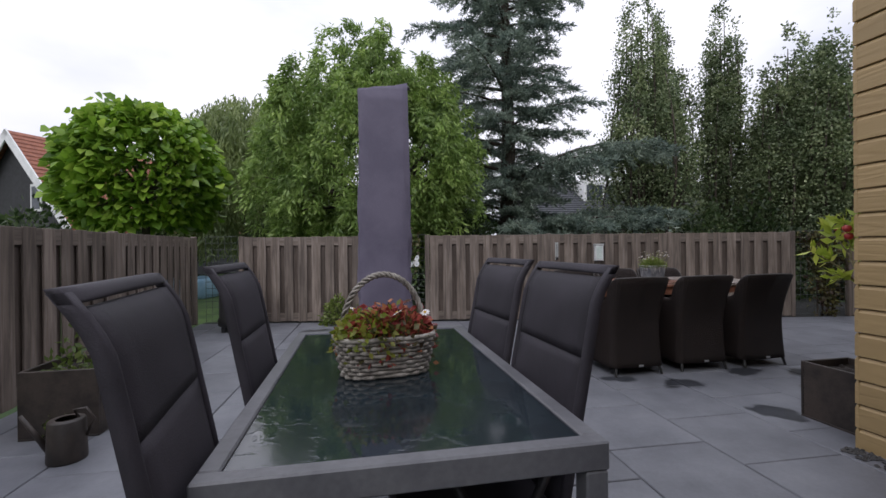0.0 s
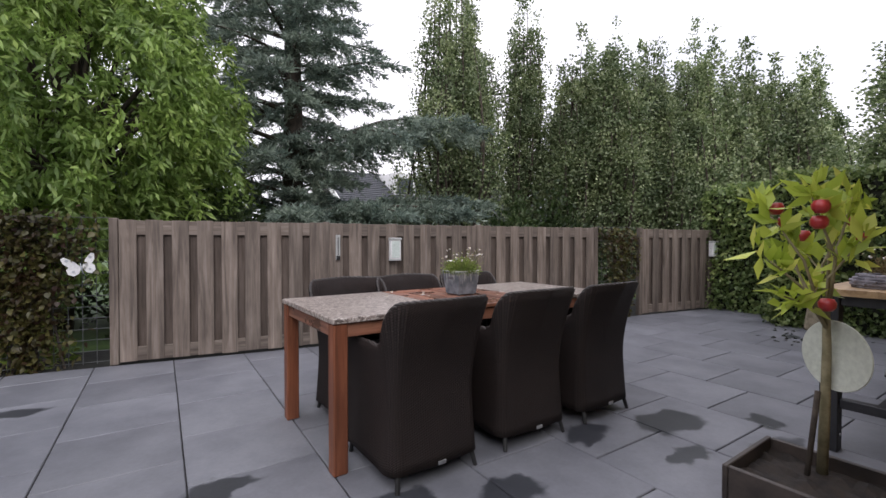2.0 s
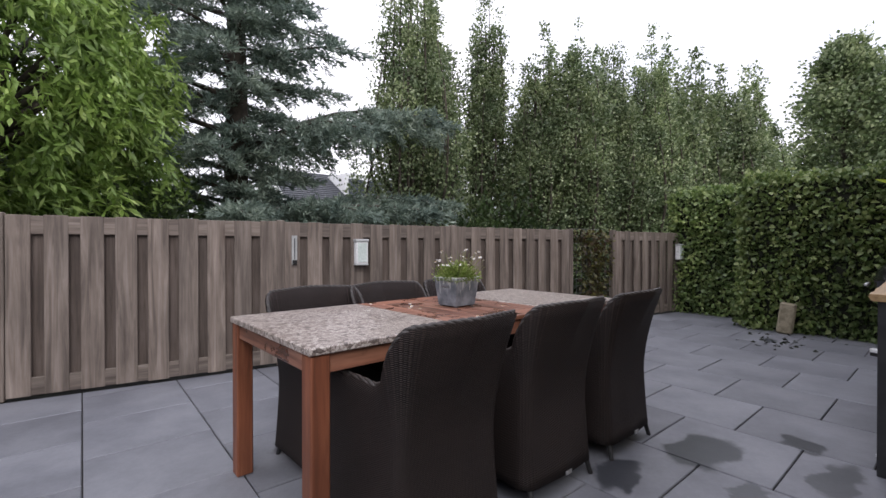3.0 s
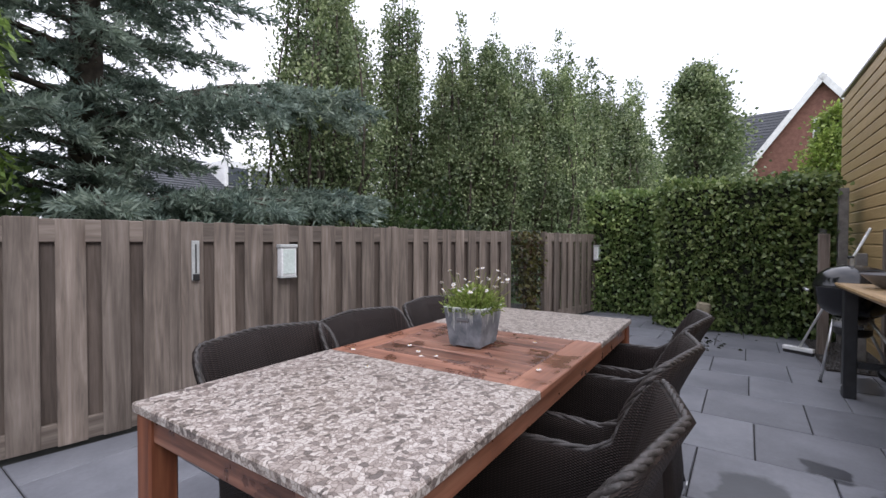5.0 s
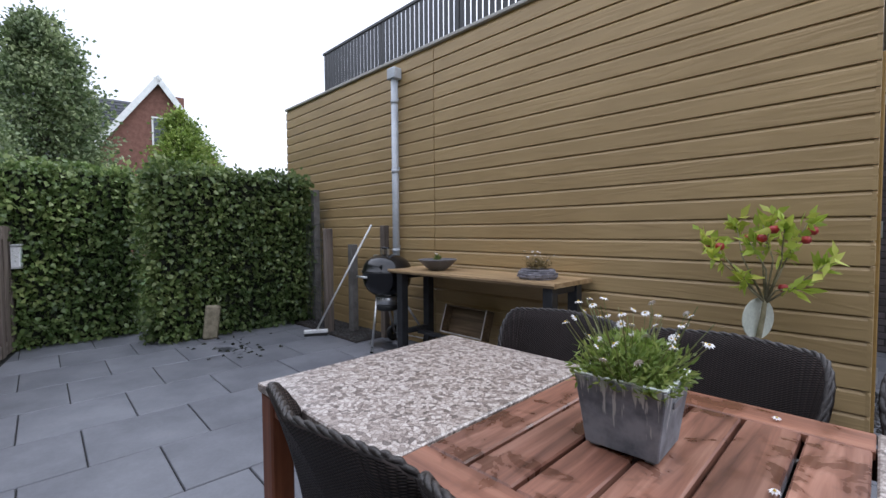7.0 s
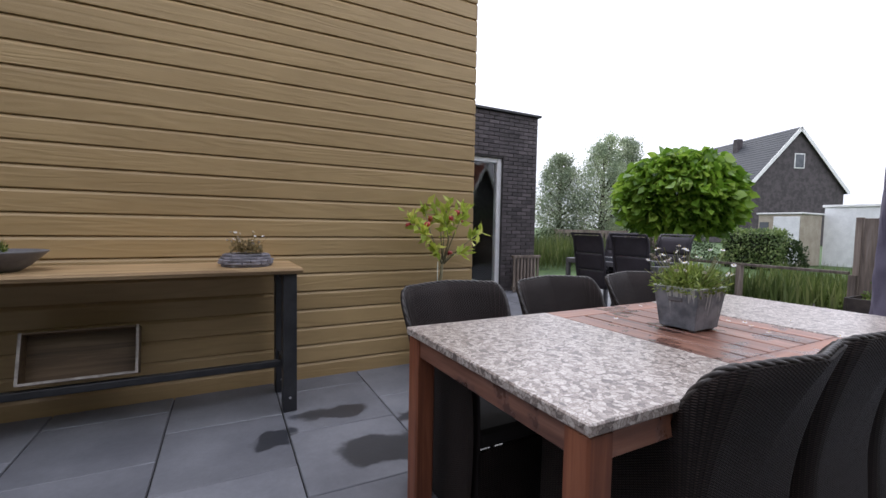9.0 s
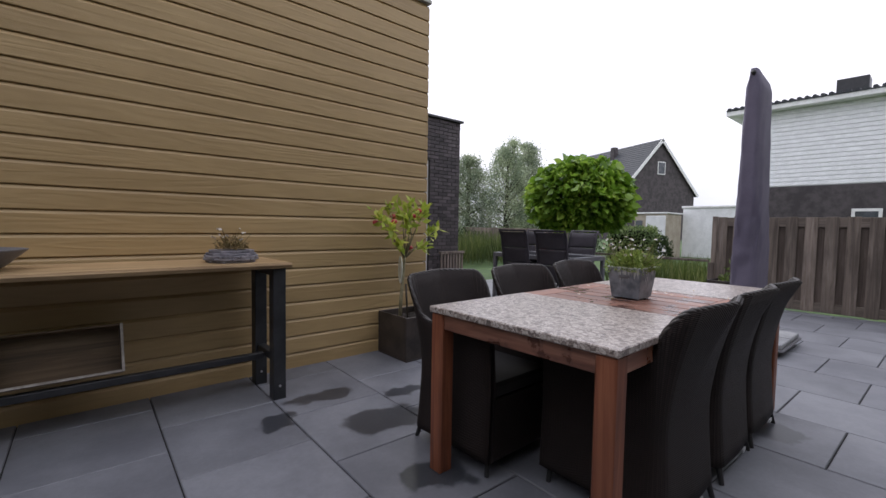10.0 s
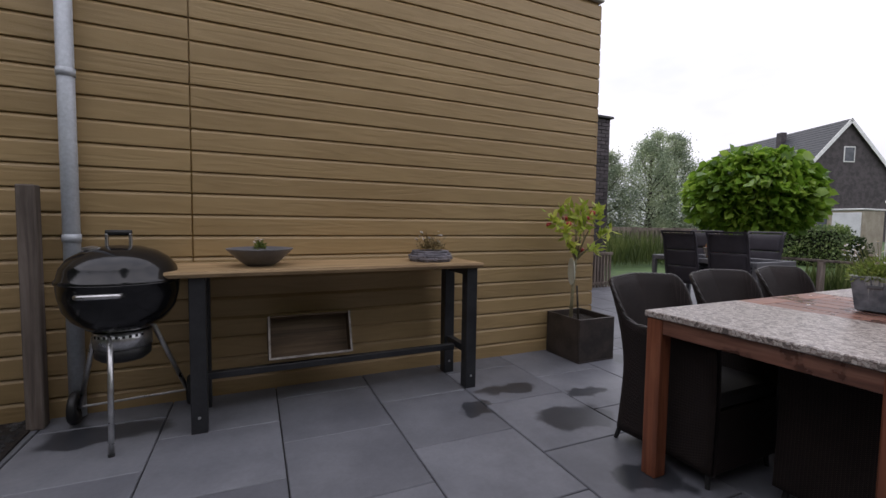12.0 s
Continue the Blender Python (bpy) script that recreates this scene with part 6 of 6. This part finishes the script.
def apple_tree(m):
    rng = np.random.default_rng(81)
    root = thing("apple_tree", "young apple tree with red apples in a steel planter", "tree", m)
    part("trunk", tube([(0.03, 0.02, 0.0), (0.01, 0.01, 0.22), (-0.02, 0.0, 0.45), (-0.03, 0.0, 0.56)], [0.017, 0.015, 0.013, 0.011], 10), M_STAKE, root, smooth=True)
    part("stake", tube([(-0.035, 0.045, 0.0), (-0.03, 0.02, 0.30)], 0.009, 7), M_BARK, root, smooth=True)
    tips = ((0.22, 0.02, 0.93), (0.10, -0.03, 1.02), (-0.05, 0.03, 1.05), (-0.16, 0.0, 1.0), (-0.24, 0.08, 0.80), (0.02, 0.12, 0.90), (-0.10, -0.10, 0.86), (0.05, 0.05, 0.68), (-0.16, 0.06, 0.66), (0.16, 0.12, 0.82), (-0.10, 0.14, 0.98), (0.0, -0.05, 1.0))
    br = bmesh.new()
    at, way = [], []
    for i, t in enumerate(tips):
        t = np.array(t) * np.array((1.25, 1.1, 0.96))
        s = np.array((-0.03, 0.0, 0.52))
        mid = (s + t) / 2 + np.array((0.04 * math.sin(i), 0.04 * math.cos(i), 0.02))
        tube([tuple(s), tuple(mid), tuple(t)], [0.0065, 0.0048, 0.0025], 6, br)
        k = 21
        u = rng.uniform(0.55, 1.08, (k, 1))
        at.append(mid + (t - mid) * (u * 1.3 - 0.3) + rng.normal(size=(k, 3)) * 0.012)
        way.append(rng.normal(size=(k, 3)) + (t - mid) / np.linalg.norm(t - mid) * 0.5 + np.array((0, 0, 0.25)))
    part("branchwork", br, M_STAKE, root, smooth=True)
    crown(root, np.concatenate(at), np.concatenate(way), 0.085, 0.038, M_APPLE_LEAF, rng, "foliage")
    for x, y, z in ((0.20, 0.03, 0.87), (0.13, 0.05, 0.88), (0.05, 0.0, 0.93), (-0.02, 0.05, 0.93), (-0.06, 0.06, 0.98), (-0.17, 0.02, 0.97), (-0.15, 0.03, 0.92), (-0.08, 0.03, 0.64)):
        part("apple", lathe([(0.001, -0.021), (0.013, -0.021), (0.023, -0.008), (0.0245, 0.005), (0.018, 0.019), (0.006, 0.021), (0.001, 0.017)], 14, m=Matrix.Translation((x * 1.3, y - 0.05 + 0.12 * (y > 0.04), z * 0.95))), M_APPLE, root, "small red apple", True)
    disc = lathe([(0.001, -0.003), (0.118, -0.003), (0.12, 0.0), (0.118, 0.003), (0.001, 0.003)], 40, m=pose(0.005, -0.016, 0.425, 90, 0, 62))
    part("label_disc", disc, M_DISC, root, "round white disc tied behind the trunk")
    return root


M_STAKE = mat("pale_green_bark", (0.19, 0.165, 0.09), (0.31, 0.27, 0.16), 16, 0.8, 0.4)
M_APPLE = mat("red_apple_skin", (0.32, 0.02, 0.025), (0.45, 0.05, 0.045), 14, 0.3, 0.0)
M_DISC = mat("off_white_plastic", (0.55, 0.57, 0.48), (0.68, 0.70, 0.60), 4, 0.5, 0.05)
apple_tree(pose(5.05, 3.84, 0.325))

# plants in the planter by the west fence
shrub(0.02, 4.93, 0.2, 0.2, 0.62, 500, 0.05, M_HERB, 360, "low green plant in the steel planter")

# ---- basket on the glass table ----


def basket(m):
    root = thing("wicker_basket", "grey willow basket with a twisted handle on the glass table", "basket", m)
    base_r = (0.145, 0.095)

    def ring(z, k, wob):
        f = 1 + 1.5 * z
        out = []
        for i in range(65):
            a = 6.28319 * i / 64
            w = 1 + wob * math.sin(16 * a + k * math.pi)
            c, s = math.cos(a), math.sin(a)
            out.append((base_r[0] * f * w * math.copysign(abs(c) ** 0.6, c), base_r[1] * f * w * math.copysign(abs(s) ** 0.6, s), z))
        return out
    for k in range(9):
        part("woven_strand", tube(ring(0.009 + 0.0142 * k, k, 0.042), 0.0072, 6), M_WILLOW, root, smooth=True)
    part("rim", tube(ring(0.136, 0, 0.0), 0.0095, 6), M_WILLOW, root, smooth=True)
    for i in range(16):
        a = 6.28319 * (i + 0.5) / 16
        ca, sa = (math.copysign(abs(v) ** 0.6, v) for v in (math.cos(a), math.sin(a)))
        part("stake", tube([(base_r[0] * ca, base_r[1] * sa, 0.002), (base_r[0] * 1.2 * ca, base_r[1] * 1.2 * sa, 0.137)], 0.005, 5), M_WILLOW, root)
    part("floor", lathe([(0.001, 0.002), (0.14, 0.002), (0.14, 0.012), (0.001, 0.012)], 24, m=Matrix.Diagonal((1, 0.66, 1, 1))), M_WILLOW, root)
    h = bmesh.new()
    for s in range(3):
        pts = []
        for i in range(90):
            t = i / 89
            a = math.pi * t
            tw = 55 * t + s * 2.094
            pts.append((0.152 * math.cos(a) + 0.007 * math.cos(tw) * math.cos(a), 0.007 * math.sin(tw), 0.10 + 0.25 * math.sin(a) ** 0.85 + 0.007 * math.cos(tw) * math.sin(a)))
        tube(pts, 0.0054, 6, h)
    part("handle", h, M_WILLOW, root, "twisted willow handle", True)
    part("soil", lathe([(0.001, 0.125), (0.155, 0.118)], 20, m=Matrix.Diagonal((1, 0.66, 1, 1))), M_SOIL, root)
    return root


M_WILLOW = mat("grey_willow", (0.17, 0.15, 0.13), (0.38, 0.35, 0.31), 30, 0.7, 0.3, 90)
basket(pose(1.93, 3.10, 0.745, 0, 0, 8) @ Matrix.Scale(0.92, 4))
rng = np.random.default_rng(90)
trail = thing("trailing_plant", "red and lime trailing leaves spilling over the basket", "plant", pose(1.93, 3.10, 0.857, 0, 0, 8) @ Matrix.Scale(0.92, 4))


def trailing(n, box_r, mat_, name, seed, shift):
    r = np.random.default_rng(seed)
    a, q = r.uniform(0, 6.283, (n, 1)), np.sqrt(r.uniform(0, 1.15, (n, 1)))
    x, y = box_r[0] * q * np.cos(a) + shift[0], box_r[1] * q * np.sin(a) + shift[1]
    z = 0.055 * (1 - q ** 2) + r.normal(size=(n, 1)) * 0.018 + 0.02 - np.maximum(0, q - 0.95) * r.uniform(0.0, 0.75, (n, 1))
    at = np.concatenate((x, y, np.maximum(z, -0.11)), 1)
    return crown(trail, at, np.concatenate((np.cos(a), np.sin(a), 0.2 + 0 * a), 1) * 0.6 + r.normal(size=(n, 3)) * 0.6, 0.027, 0.019, mat_, r, name)


trailing(1900, (0.165, 0.12), M_RED_LEAF, "red_leaves", 91, (0.01, 0.015))
trailing(420, (0.13, 0.10), M_LIME_LEAF, "lime_leaves", 92, (-0.05, -0.03))
trailing(300, (0.16, 0.12), M_VINE, "brown_leaves", 93, (0.02, -0.01))
for c in ((-0.10, 0.05, 0.10), (0.03, -0.09, 0.10), (0.10, 0.05, 0.12), (0.15, -0.02, 0.085)):
    pe, he = bmesh.new(), bmesh.new()
    petal_flower(pe, he, (0, 0, 0), 0.021, (0.5, 0.2), pr)
    bloom = part("flower", pe, M_PETAL, trail, "white flower", at=Matrix.Translation(c))
    part("flower_heart", he, M_YELLOW, bloom)

# ---- watering can ----
can = thing("watering_can", "dark metal watering can standing on the slabs", "watering can", pose(0.245, 4.40, 0, 0, 0, 10) @ Matrix.Scale(1.1, 4))
part("body", lathe([(0.001, 0.0), (0.082, 0.0), (0.084, 0.01), (0.078, 0.20), (0.074, 0.205), (0.045, 0.207)], 32), M_RUST, can, smooth=True)
part("spout", tube([(-0.07, 0, 0.05), (-0.13, 0, 0.15), (-0.185, 0, 0.245)], [0.017, 0.012, 0.009], 10), M_RUST, can, smooth=True)
part("handle", tube([(0.05, 0, 0.205), (0.03, 0, 0.245), (0.08, 0, 0.25), (0.115, 0, 0.19), (0.082, 0, 0.11)], 0.008, 8), M_RUST, can, smooth=True)

# ---- drum by the fence corner ----
M_COPPER_TOP = mat("rusty_brown_lid", (0.10, 0.045, 0.025), (0.18, 0.085, 0.05), 9, 0.5, 0.2)
drum = thing("fire_drum", "black metal drum with a brown round lid by the fence", "drum", pose(0.13, 8.30, 0))
part("drum_body", lathe([(0.001, 0.08), (0.25, 0.08), (0.262, 0.09), (0.262, 0.18), (0.245, 0.19), (0.245, 0.66), (0.001, 0.67)], 40), M_BLACK_PLASTIC, drum, smooth=True)
part("lid", lathe([(0.001, 0.665), (0.29, 0.667), (0.295, 0.68), (0.285, 0.70), (0.001, 0.705)], 40), M_COPPER_TOP, drum, "rusty brown lid", True)
part("lid_handle", tube([(-0.07, 0, 0.70), (-0.07, 0, 0.745), (0.07, 0, 0.745), (0.07, 0, 0.70)], 0.008, 8), M_BLACK_STEEL, drum)
for k in range(4):
    a = radians(45 + 90 * k)
    part("foot", box(-0.03, 0.03, -0.03, 0.03, 0, 0.082, 0.005, None, pose(0.21 * math.cos(a), 0.21 * math.sin(a), 0)), M_BLACK_STEEL, drum)

# ---- things on the fence ----


def on_fence(x, z):
    return FENCE @ pose((x - 2.86) / 0.984, -0.011, z)


def lantern(x, z):
    root = thing("wall_lantern", "white box lantern with a frosted pane on the fence", "lantern", on_fence(x, z))
    part("housing", box(-0.062, 0.062, -0.075, -0.001, 0.012, 0.235, 0.004), M_WHITE, root)
    part("roof_plate", box(-0.07, 0.07, -0.085, -0.001, 0.2355, 0.262, 0.004), M_PALE_METAL, root, "pale metal cap")
    part("pane", box(-0.048, 0.048, -0.081, -0.0755, 0.03, 0.222, 0.002), M_FROST, root, "frosted pale green pane")
    part("foot_plate", box(-0.066, 0.066, -0.08, -0.001, -0.002, 0.0115, 0.002), M_PALE_METAL, root)


M_PALE_METAL = mat("pale_grey_metal", (0.38, 0.39, 0.38), (0.5, 0.51, 0.5), 8, 0.45, 0.05)
M_FROST = mat("frosted_pane", (0.55, 0.62, 0.58), (0.66, 0.72, 0.68), 5, 0.35, 0.0)
lantern(5.54, 0.925)
lantern(11.13, 0.89)
gauge = thing("wall_thermometer", "narrow grey metal thermometer strip on the fence", "thermometer", on_fence(4.90, 0.94))
part("backplate", box(-0.024, 0.024, -0.014, -0.001, 0, 0.275, 0.003), M_PALE_METAL, gauge)
part("tube", tube([(0, -0.018, 0.05), (0, -0.018, 0.25)], 0.004, 8), M_BLACK_PLASTIC, gauge)
part("hook", box(-0.02, 0.02, -0.03, -0.0145, 0.0, 0.045, 0.003), M_BLACK_PLASTIC, gauge)


def butterfly():
    root = thing("metal_butterfly", "white cut-out metal butterfly hung on the wire panel", "ornament", on_fence(2.68, 0.86) @ pose(0, -0.015, 0, 0, -12, 0))
    for s in (-1, 1):
        b = bmesh.new()
        up = [(0.006, 0.06), (0.05, 0.125), (0.10, 0.165), (0.122, 0.155), (0.115, 0.11), (0.085, 0.07), (0.105, 0.05), (0.10, 0.01), (0.065, -0.015), (0.03, 0.0), (0.006, 0.04)]
        f = [b.verts.new((s * x, -0.25 * x, z)) for x, z in up]
        k = [b.verts.new((s * x, -0.25 * x + 0.003, z)) for x, z in up]
        b.faces.new(f if s < 0 else f[::-1])
        b.faces.new(k[::-1] if s < 0 else k)
        for i in range(len(up)):
            j = (i + 1) % len(up)
            b.faces.new((f[i], f[j], k[j], k[i]))
        bmesh.ops.recalc_face_normals(b, faces=b.faces[:])
        wing = part("wing", b, M_WHITE, root)
        for x, z, r in ((0.085, 0.13, 0.013), (0.06, 0.025, 0.011)):
            part("wing_spot", lathe([(0.001, -0.001), (r, -0.001), (r, 0.001), (0.001, 0.001)], 12, m=pose(s * x, -0.25 * x - 0.003, z, 90, 0, -14 * s)), M_PIPE, wing)
    part("body", tube([(0, -0.003, -0.01), (0, -0.005, 0.05), (0, -0.003, 0.09)], [0.004, 0.008, 0.004], 8), M_PIPE, root, smooth=True)
    part("wire_hook", tube([(0, 0, 0.0), (0.0, 0.02, -0.03), (-0.01, 0.03, -0.12)], 0.003, 5), M_WIRE, root)


butterfly()

# ---- east corner ----
M_STONE = mat("beige_carved_stone", (0.19, 0.165, 0.11), (0.31, 0.27, 0.19), 14, 0.9, 0.8, 45)
st = bmesh.new()
box(-0.085, 0.085, -0.035, 0.035, 0.0, 0.40, 0.022, st)
tagged(part("carved_stone", st, M_STONE, None, at=pose(10.13, 5.22, 0, 0, -7, 98)), "beige carved stone slab leaning against the ivy hedge", "stone")
bed = part("gravel_bed", box(8.72, 10.26, 3.62, 4.12, -0.02, 0.012), M_SOIL)
tagged(bed, "dark gravel strip along the wall and hedge", "gravel", kind="structure")
gr = np.random.default_rng(95)
n = 900
cs = np.stack((gr.uniform(8.74, 10.24, n), gr.uniform(3.64, 4.10, n), np.full(n, 0.016)), 1)
cs2 = np.stack((gr.uniform(4.46, 4.585, 260), gr.uniform(2.2, 3.60, 260), np.full(260, 0.006)), 1)
cs = np.concatenate((cs, cs2))
vs, fs = [], []
for i, c in enumerate(cs):
    r = gr.uniform(0.008, 0.02)
    pts = [(1, 0, 0), (0, 1, 0), (-1, 0, 0), (0, -1, 0), (0, 0, 0.8), (0, 0, -0.5)]
    o = len(vs)
    jit = gr.uniform(0.7, 1.3, (6, 1))
    vs += [tuple(c + np.array(p) * r * j) for p, j in zip(pts, jit)]
    fs += [(o + a, o + b, o + 4) for a, b in ((0, 1), (1, 2), (2, 3), (3, 0))] + [(o + b, o + a, o + 5) for a, b in ((0, 1), (1, 2), (2, 3), (3, 0))]
tagged(new("gravel", poly_mesh("gravel", vs, fs, M_GRAVEL)), "loose dark grey pebbles", "gravel", kind="stuff")
M_GREY_POST = mat("grey_weathered_post", (0.11, 0.105, 0.095), (0.18, 0.17, 0.16), 8, 0.85, 0.4)
for x, y, h, w, mm in ((9.40, 4.06, 1.30, 0.045, M_FENCE), (9.25, 3.80, 1.10, 0.045, M_GREY_POST), (8.70, 3.715, 1.33, 0.04, M_FENCE), (10.22, 3.78, 1.85, 0.045, M_GREY_POST)):
    tagged(part("timber_post", box(-w, w, -w, w, 0, h, 0.006), mm, None, at=pose(x, y, 0)), "weathered square timber post by the hedge end", "post")
end_mesh = wire_panel(0.0, 0.78, pose(9.44, 4.06, 0, 0, 0, -12), "wire mesh panel between posts at the hedge end")
broom = thing("push_broom", "broom with a pale stick leaning by the barbecue", "broom", pose(9.37, 4.26, 0))
part("stick", tube([(0, 0, 0.05), (-0.56, -0.44, 1.34)], 0.011, 10), M_WHITE, broom, smooth=True)
part("head", box(-0.14, 0.14, -0.03, 0.03, 0.035, 0.075, 0.006, None, pose(0, 0, 0, 0, 0, 60)), M_WHITE, broom)
part("bristles", box(-0.135, 0.135, -0.027, 0.027, 0.0, 0.034, 0.002, None, pose(0, 0, 0, 0, 0, 60)), M_BLACK_PLASTIC, broom)

# ---- roof railing ----
rail = thing("roof_railing", "black slatted metal railing on the flat roof", "railing", pose(0, 3.2, 3.275))
me = mesh_of("slat", box(-0.031, 0.031, -0.008, 0.008, 0.06, 0.80, 0.002), M_BLACK_STEEL)
for k in range(70):
    ob = new("slat", me)
    ob.parent = rail
    ob.matrix_basis = pose(10.88 - 0.085 * k, 0, 0)
part("top_rail", box(4.95, 10.94, -0.02, 0.02, 0.801, 0.84, 0.003), M_BLACK_STEEL, rail)
part("bottom_rail", box(4.95, 10.94, -0.015, 0.015, 0.02, 0.059, 0.003), M_BLACK_STEEL, rail)
for k in range(5):
    part("post", box(10.92 - 1.48 * k - 0.02, 10.92 - 1.48 * k + 0.02, -0.055, -0.021, 0.0, 0.84, 0.003), M_BLACK_STEEL, rail)

# ---- glazed front of the brick wing ----
M_FRAME = mat("pale_grey_window_frame", (0.58, 0.59, 0.60), (0.68, 0.69, 0.70), 3, 0.4, 0.03)
front = thing("window_1", "tall white-framed glazed doors in the dark brick wing", "glazed door", pose(2.1, 0.5, 0), kind="structure")
for x0, x1 in ((0.0, 0.09), (0.83, 0.90), (1.66, 1.75)):                 # sliding doors, glazed to the floor
    part("window_frame", box(x0, x1, -0.04, 0.06, 0.0, 2.345, 0.004), M_FRAME, front)
for x0, x1 in ((0.092, 0.828), (0.902, 1.658)):
    for z0, z1 in ((0.0, 0.08), (2.27, 2.345)):
        part("window_frame", box(x0, x1, -0.035, 0.055, z0, z1, 0.004), M_FRAME, front)
    part("pane", box(x0, x1, 0.005, 0.013, 0.082, 2.268), M_GLASS, front)
for x0, x1 in ((1.752, 1.82), (2.25, 2.32)):                             # narrow door with a transom bar
    part("window_frame", box(x0, x1, -0.04, 0.06, 0.0, 2.345, 0.004), M_FRAME, front)
for x0, x1 in ((1.822, 1.905), (2.165, 2.248)):
    part("door_leaf", box(x0, x1, -0.02, 0.045, 0.02, 2.28, 0.004), M_FRAME, front)
part("window_frame", box(1.822, 2.248, -0.035, 0.055, 2.284, 2.345, 0.004), M_FRAME, front)
for z0, z1 in ((0.02, 0.10), (0.70, 0.83), (2.17, 2.28)):
    part("door_leaf", box(1.907, 2.163, -0.02, 0.044, z0, z1, 0.003), M_FRAME, front)
for z0, z1 in ((0.102, 0.698), (0.832, 2.168)):
    part("pane", box(1.907, 2.163, 0.005, 0.013, z0, z1), M_GLASS, front)
part("door_handle", tube([(2.21, 0.046, 1.05), (2.21, 0.085, 1.05), (2.12, 0.085, 1.05)], 0.009, 8), M_ALU, front, "metal lever handle")
part("window_sill", box(-0.02, 2.318, 0.061, 0.16, -0.01, 0.03, 0.004), M_STONE, front)
M_ROOM = mat("dim_room_paint", (0.58, 0.57, 0.54), (0.68, 0.67, 0.64), 2, 0.8, 0.05)
for nm, a, lab in (("wall_room", (1.6, 4.58, -3.2, -3.1, 0.0, 3.13), "plain wall at the back of the room"), ("floor_room", (1.6, 4.58, -3.1, 0.44, -0.05, -0.002), "plain floor of the room"), ("ceiling", (1.6, 4.58, -3.1, 0.29, 2.9, 3.0), "plain white ceiling of the room")):
    tagged(part(nm, box(*a), M_ROOM), lab, "room", kind="structure")
lampi = thing("floor_lamp", "floor lamp with a cream shade behind the glass", "lamp", pose(2.45, -0.35, 0))
part("stand", tube([(0, 0, 0), (0, 0, 1.0)], 0.012, 8), M_ALU_DARK, lampi)
part("foot", lathe([(0.001, 0), (0.13, 0), (0.13, 0.015), (0.001, 0.02)], 24), M_ALU_DARK, lampi)
part("shade", lathe([(0.15, 0.98), (0.15, 1.28), (0.001, 1.282)], 28), M_BEIGE, lampi, "cream fabric shade", True)
screen = thing("slatted_timber_box", "low slatted weathered timber box beside the brick wall", "timber box", pose(1.38, 0.78, 0))
part("top_rail", box(-0.02, 0.60, -0.03, 0.03, 0.60, 0.65, 0.004), M_FENCE, screen)
part("bottom_rail", box(-0.02, 0.60, -0.025, 0.025, 0.05, 0.10, 0.004), M_FENCE, screen)
for k in range(8):
    part("slat", box(0.0 + 0.075 * k, 0.045 + 0.075 * k, -0.012, 0.012, 0.0, 0.599, 0.003), M_FENCE, screen)
wp = thing("white_flowerpot", "small white flowerpot with a green plant", "flowerpot", pose(-0.3, 0.9, 0))
part("pot", lathe([(0.001, 0), (0.08, 0), (0.105, 0.17), (0.115, 0.175), (0.115, 0.195), (0.10, 0.195), (0.09, 0.15), (0.001, 0.15)], 24), M_WHITE, wp, smooth=True)
shrub(-0.3, 0.9, 0.12, 0.12, 0.36, 220, 0.05, M_HERB, 365, "small green potted plant")

# bricks of the wing
brick = mesh_of("brick", box(-0.104, 0.104, -0.010, 0.010, -0.0285, 0.0285, 0.003), M_BRICK)
half = mesh_of("brick_half", box(-0.048, 0.048, -0.010, 0.010, -0.0285, 0.0285, 0.003), M_BRICK)
rb = random.Random(12)
for row in range(46):
    z = 0.034 + 0.068 * row
    if z > 3.12:
        break
    for wall, xa, xb in ((wall_b, 1.35, 2.1), (wall_b2, 2.1, 4.59), (wall_p, 4.422, 4.59)):
        if (wall is wall_b2 and z < 2.37) or (wall is wall_p and z > 2.33):
            continue
        x = xa + (0.0 if row % 2 == 0 else -0.108)
        while x < xb - 0.02:
            a, c = max(x, xa), min(x + 0.208, xb)
            if c - a > 0.04:
                if c - a > 0.19:
                    ob = new("brick", brick)
                else:
                    ob = new("brick", half)
                ob.parent = wall
                ob.matrix_basis = pose((a + c) / 2, 0.602 + rb.uniform(-0.002, 0.003), z) @ Matrix.Diagonal(((c - a) / (0.208 if c - a > 0.19 else 0.096), 1, 1, 1))
            x += 0.217

# ---- litter and the pool behind the corner ----
lr = np.random.default_rng(97)
n = 46
at = np.stack((lr.normal(9.55, 0.28, n), lr.normal(5.15, 0.16, n), np.full(n, 0.004)), 1)
tagged(new("leaf_litter", leaf_mesh("leaf_litter", at, np.stack((lr.normal(size=n), lr.normal(size=n), 0.04 * np.ones(n)), 1), 0.05, 0.035, M_HEDGE_CORE, lr)), "dark wet leaves scattered on the slabs", "leaf litter", kind="stuff")
M_POOL = mat("pale_blue_vinyl", (0.28, 0.48, 0.66), (0.38, 0.58, 0.74), 4, 0.35, 0.05)
pool = thing("paddling_pool", "pale blue round paddling pool on the lawn", "pool", pose(-2.75, 13.9, -0.06))
part("wall", lathe([(0.92, 0.0), (0.98, 0.1), (0.98, 0.42), (0.93, 0.50), (0.87, 0.42), (0.87, 0.05), (0.001, 0.04)], 40), M_POOL, pool, smooth=True)
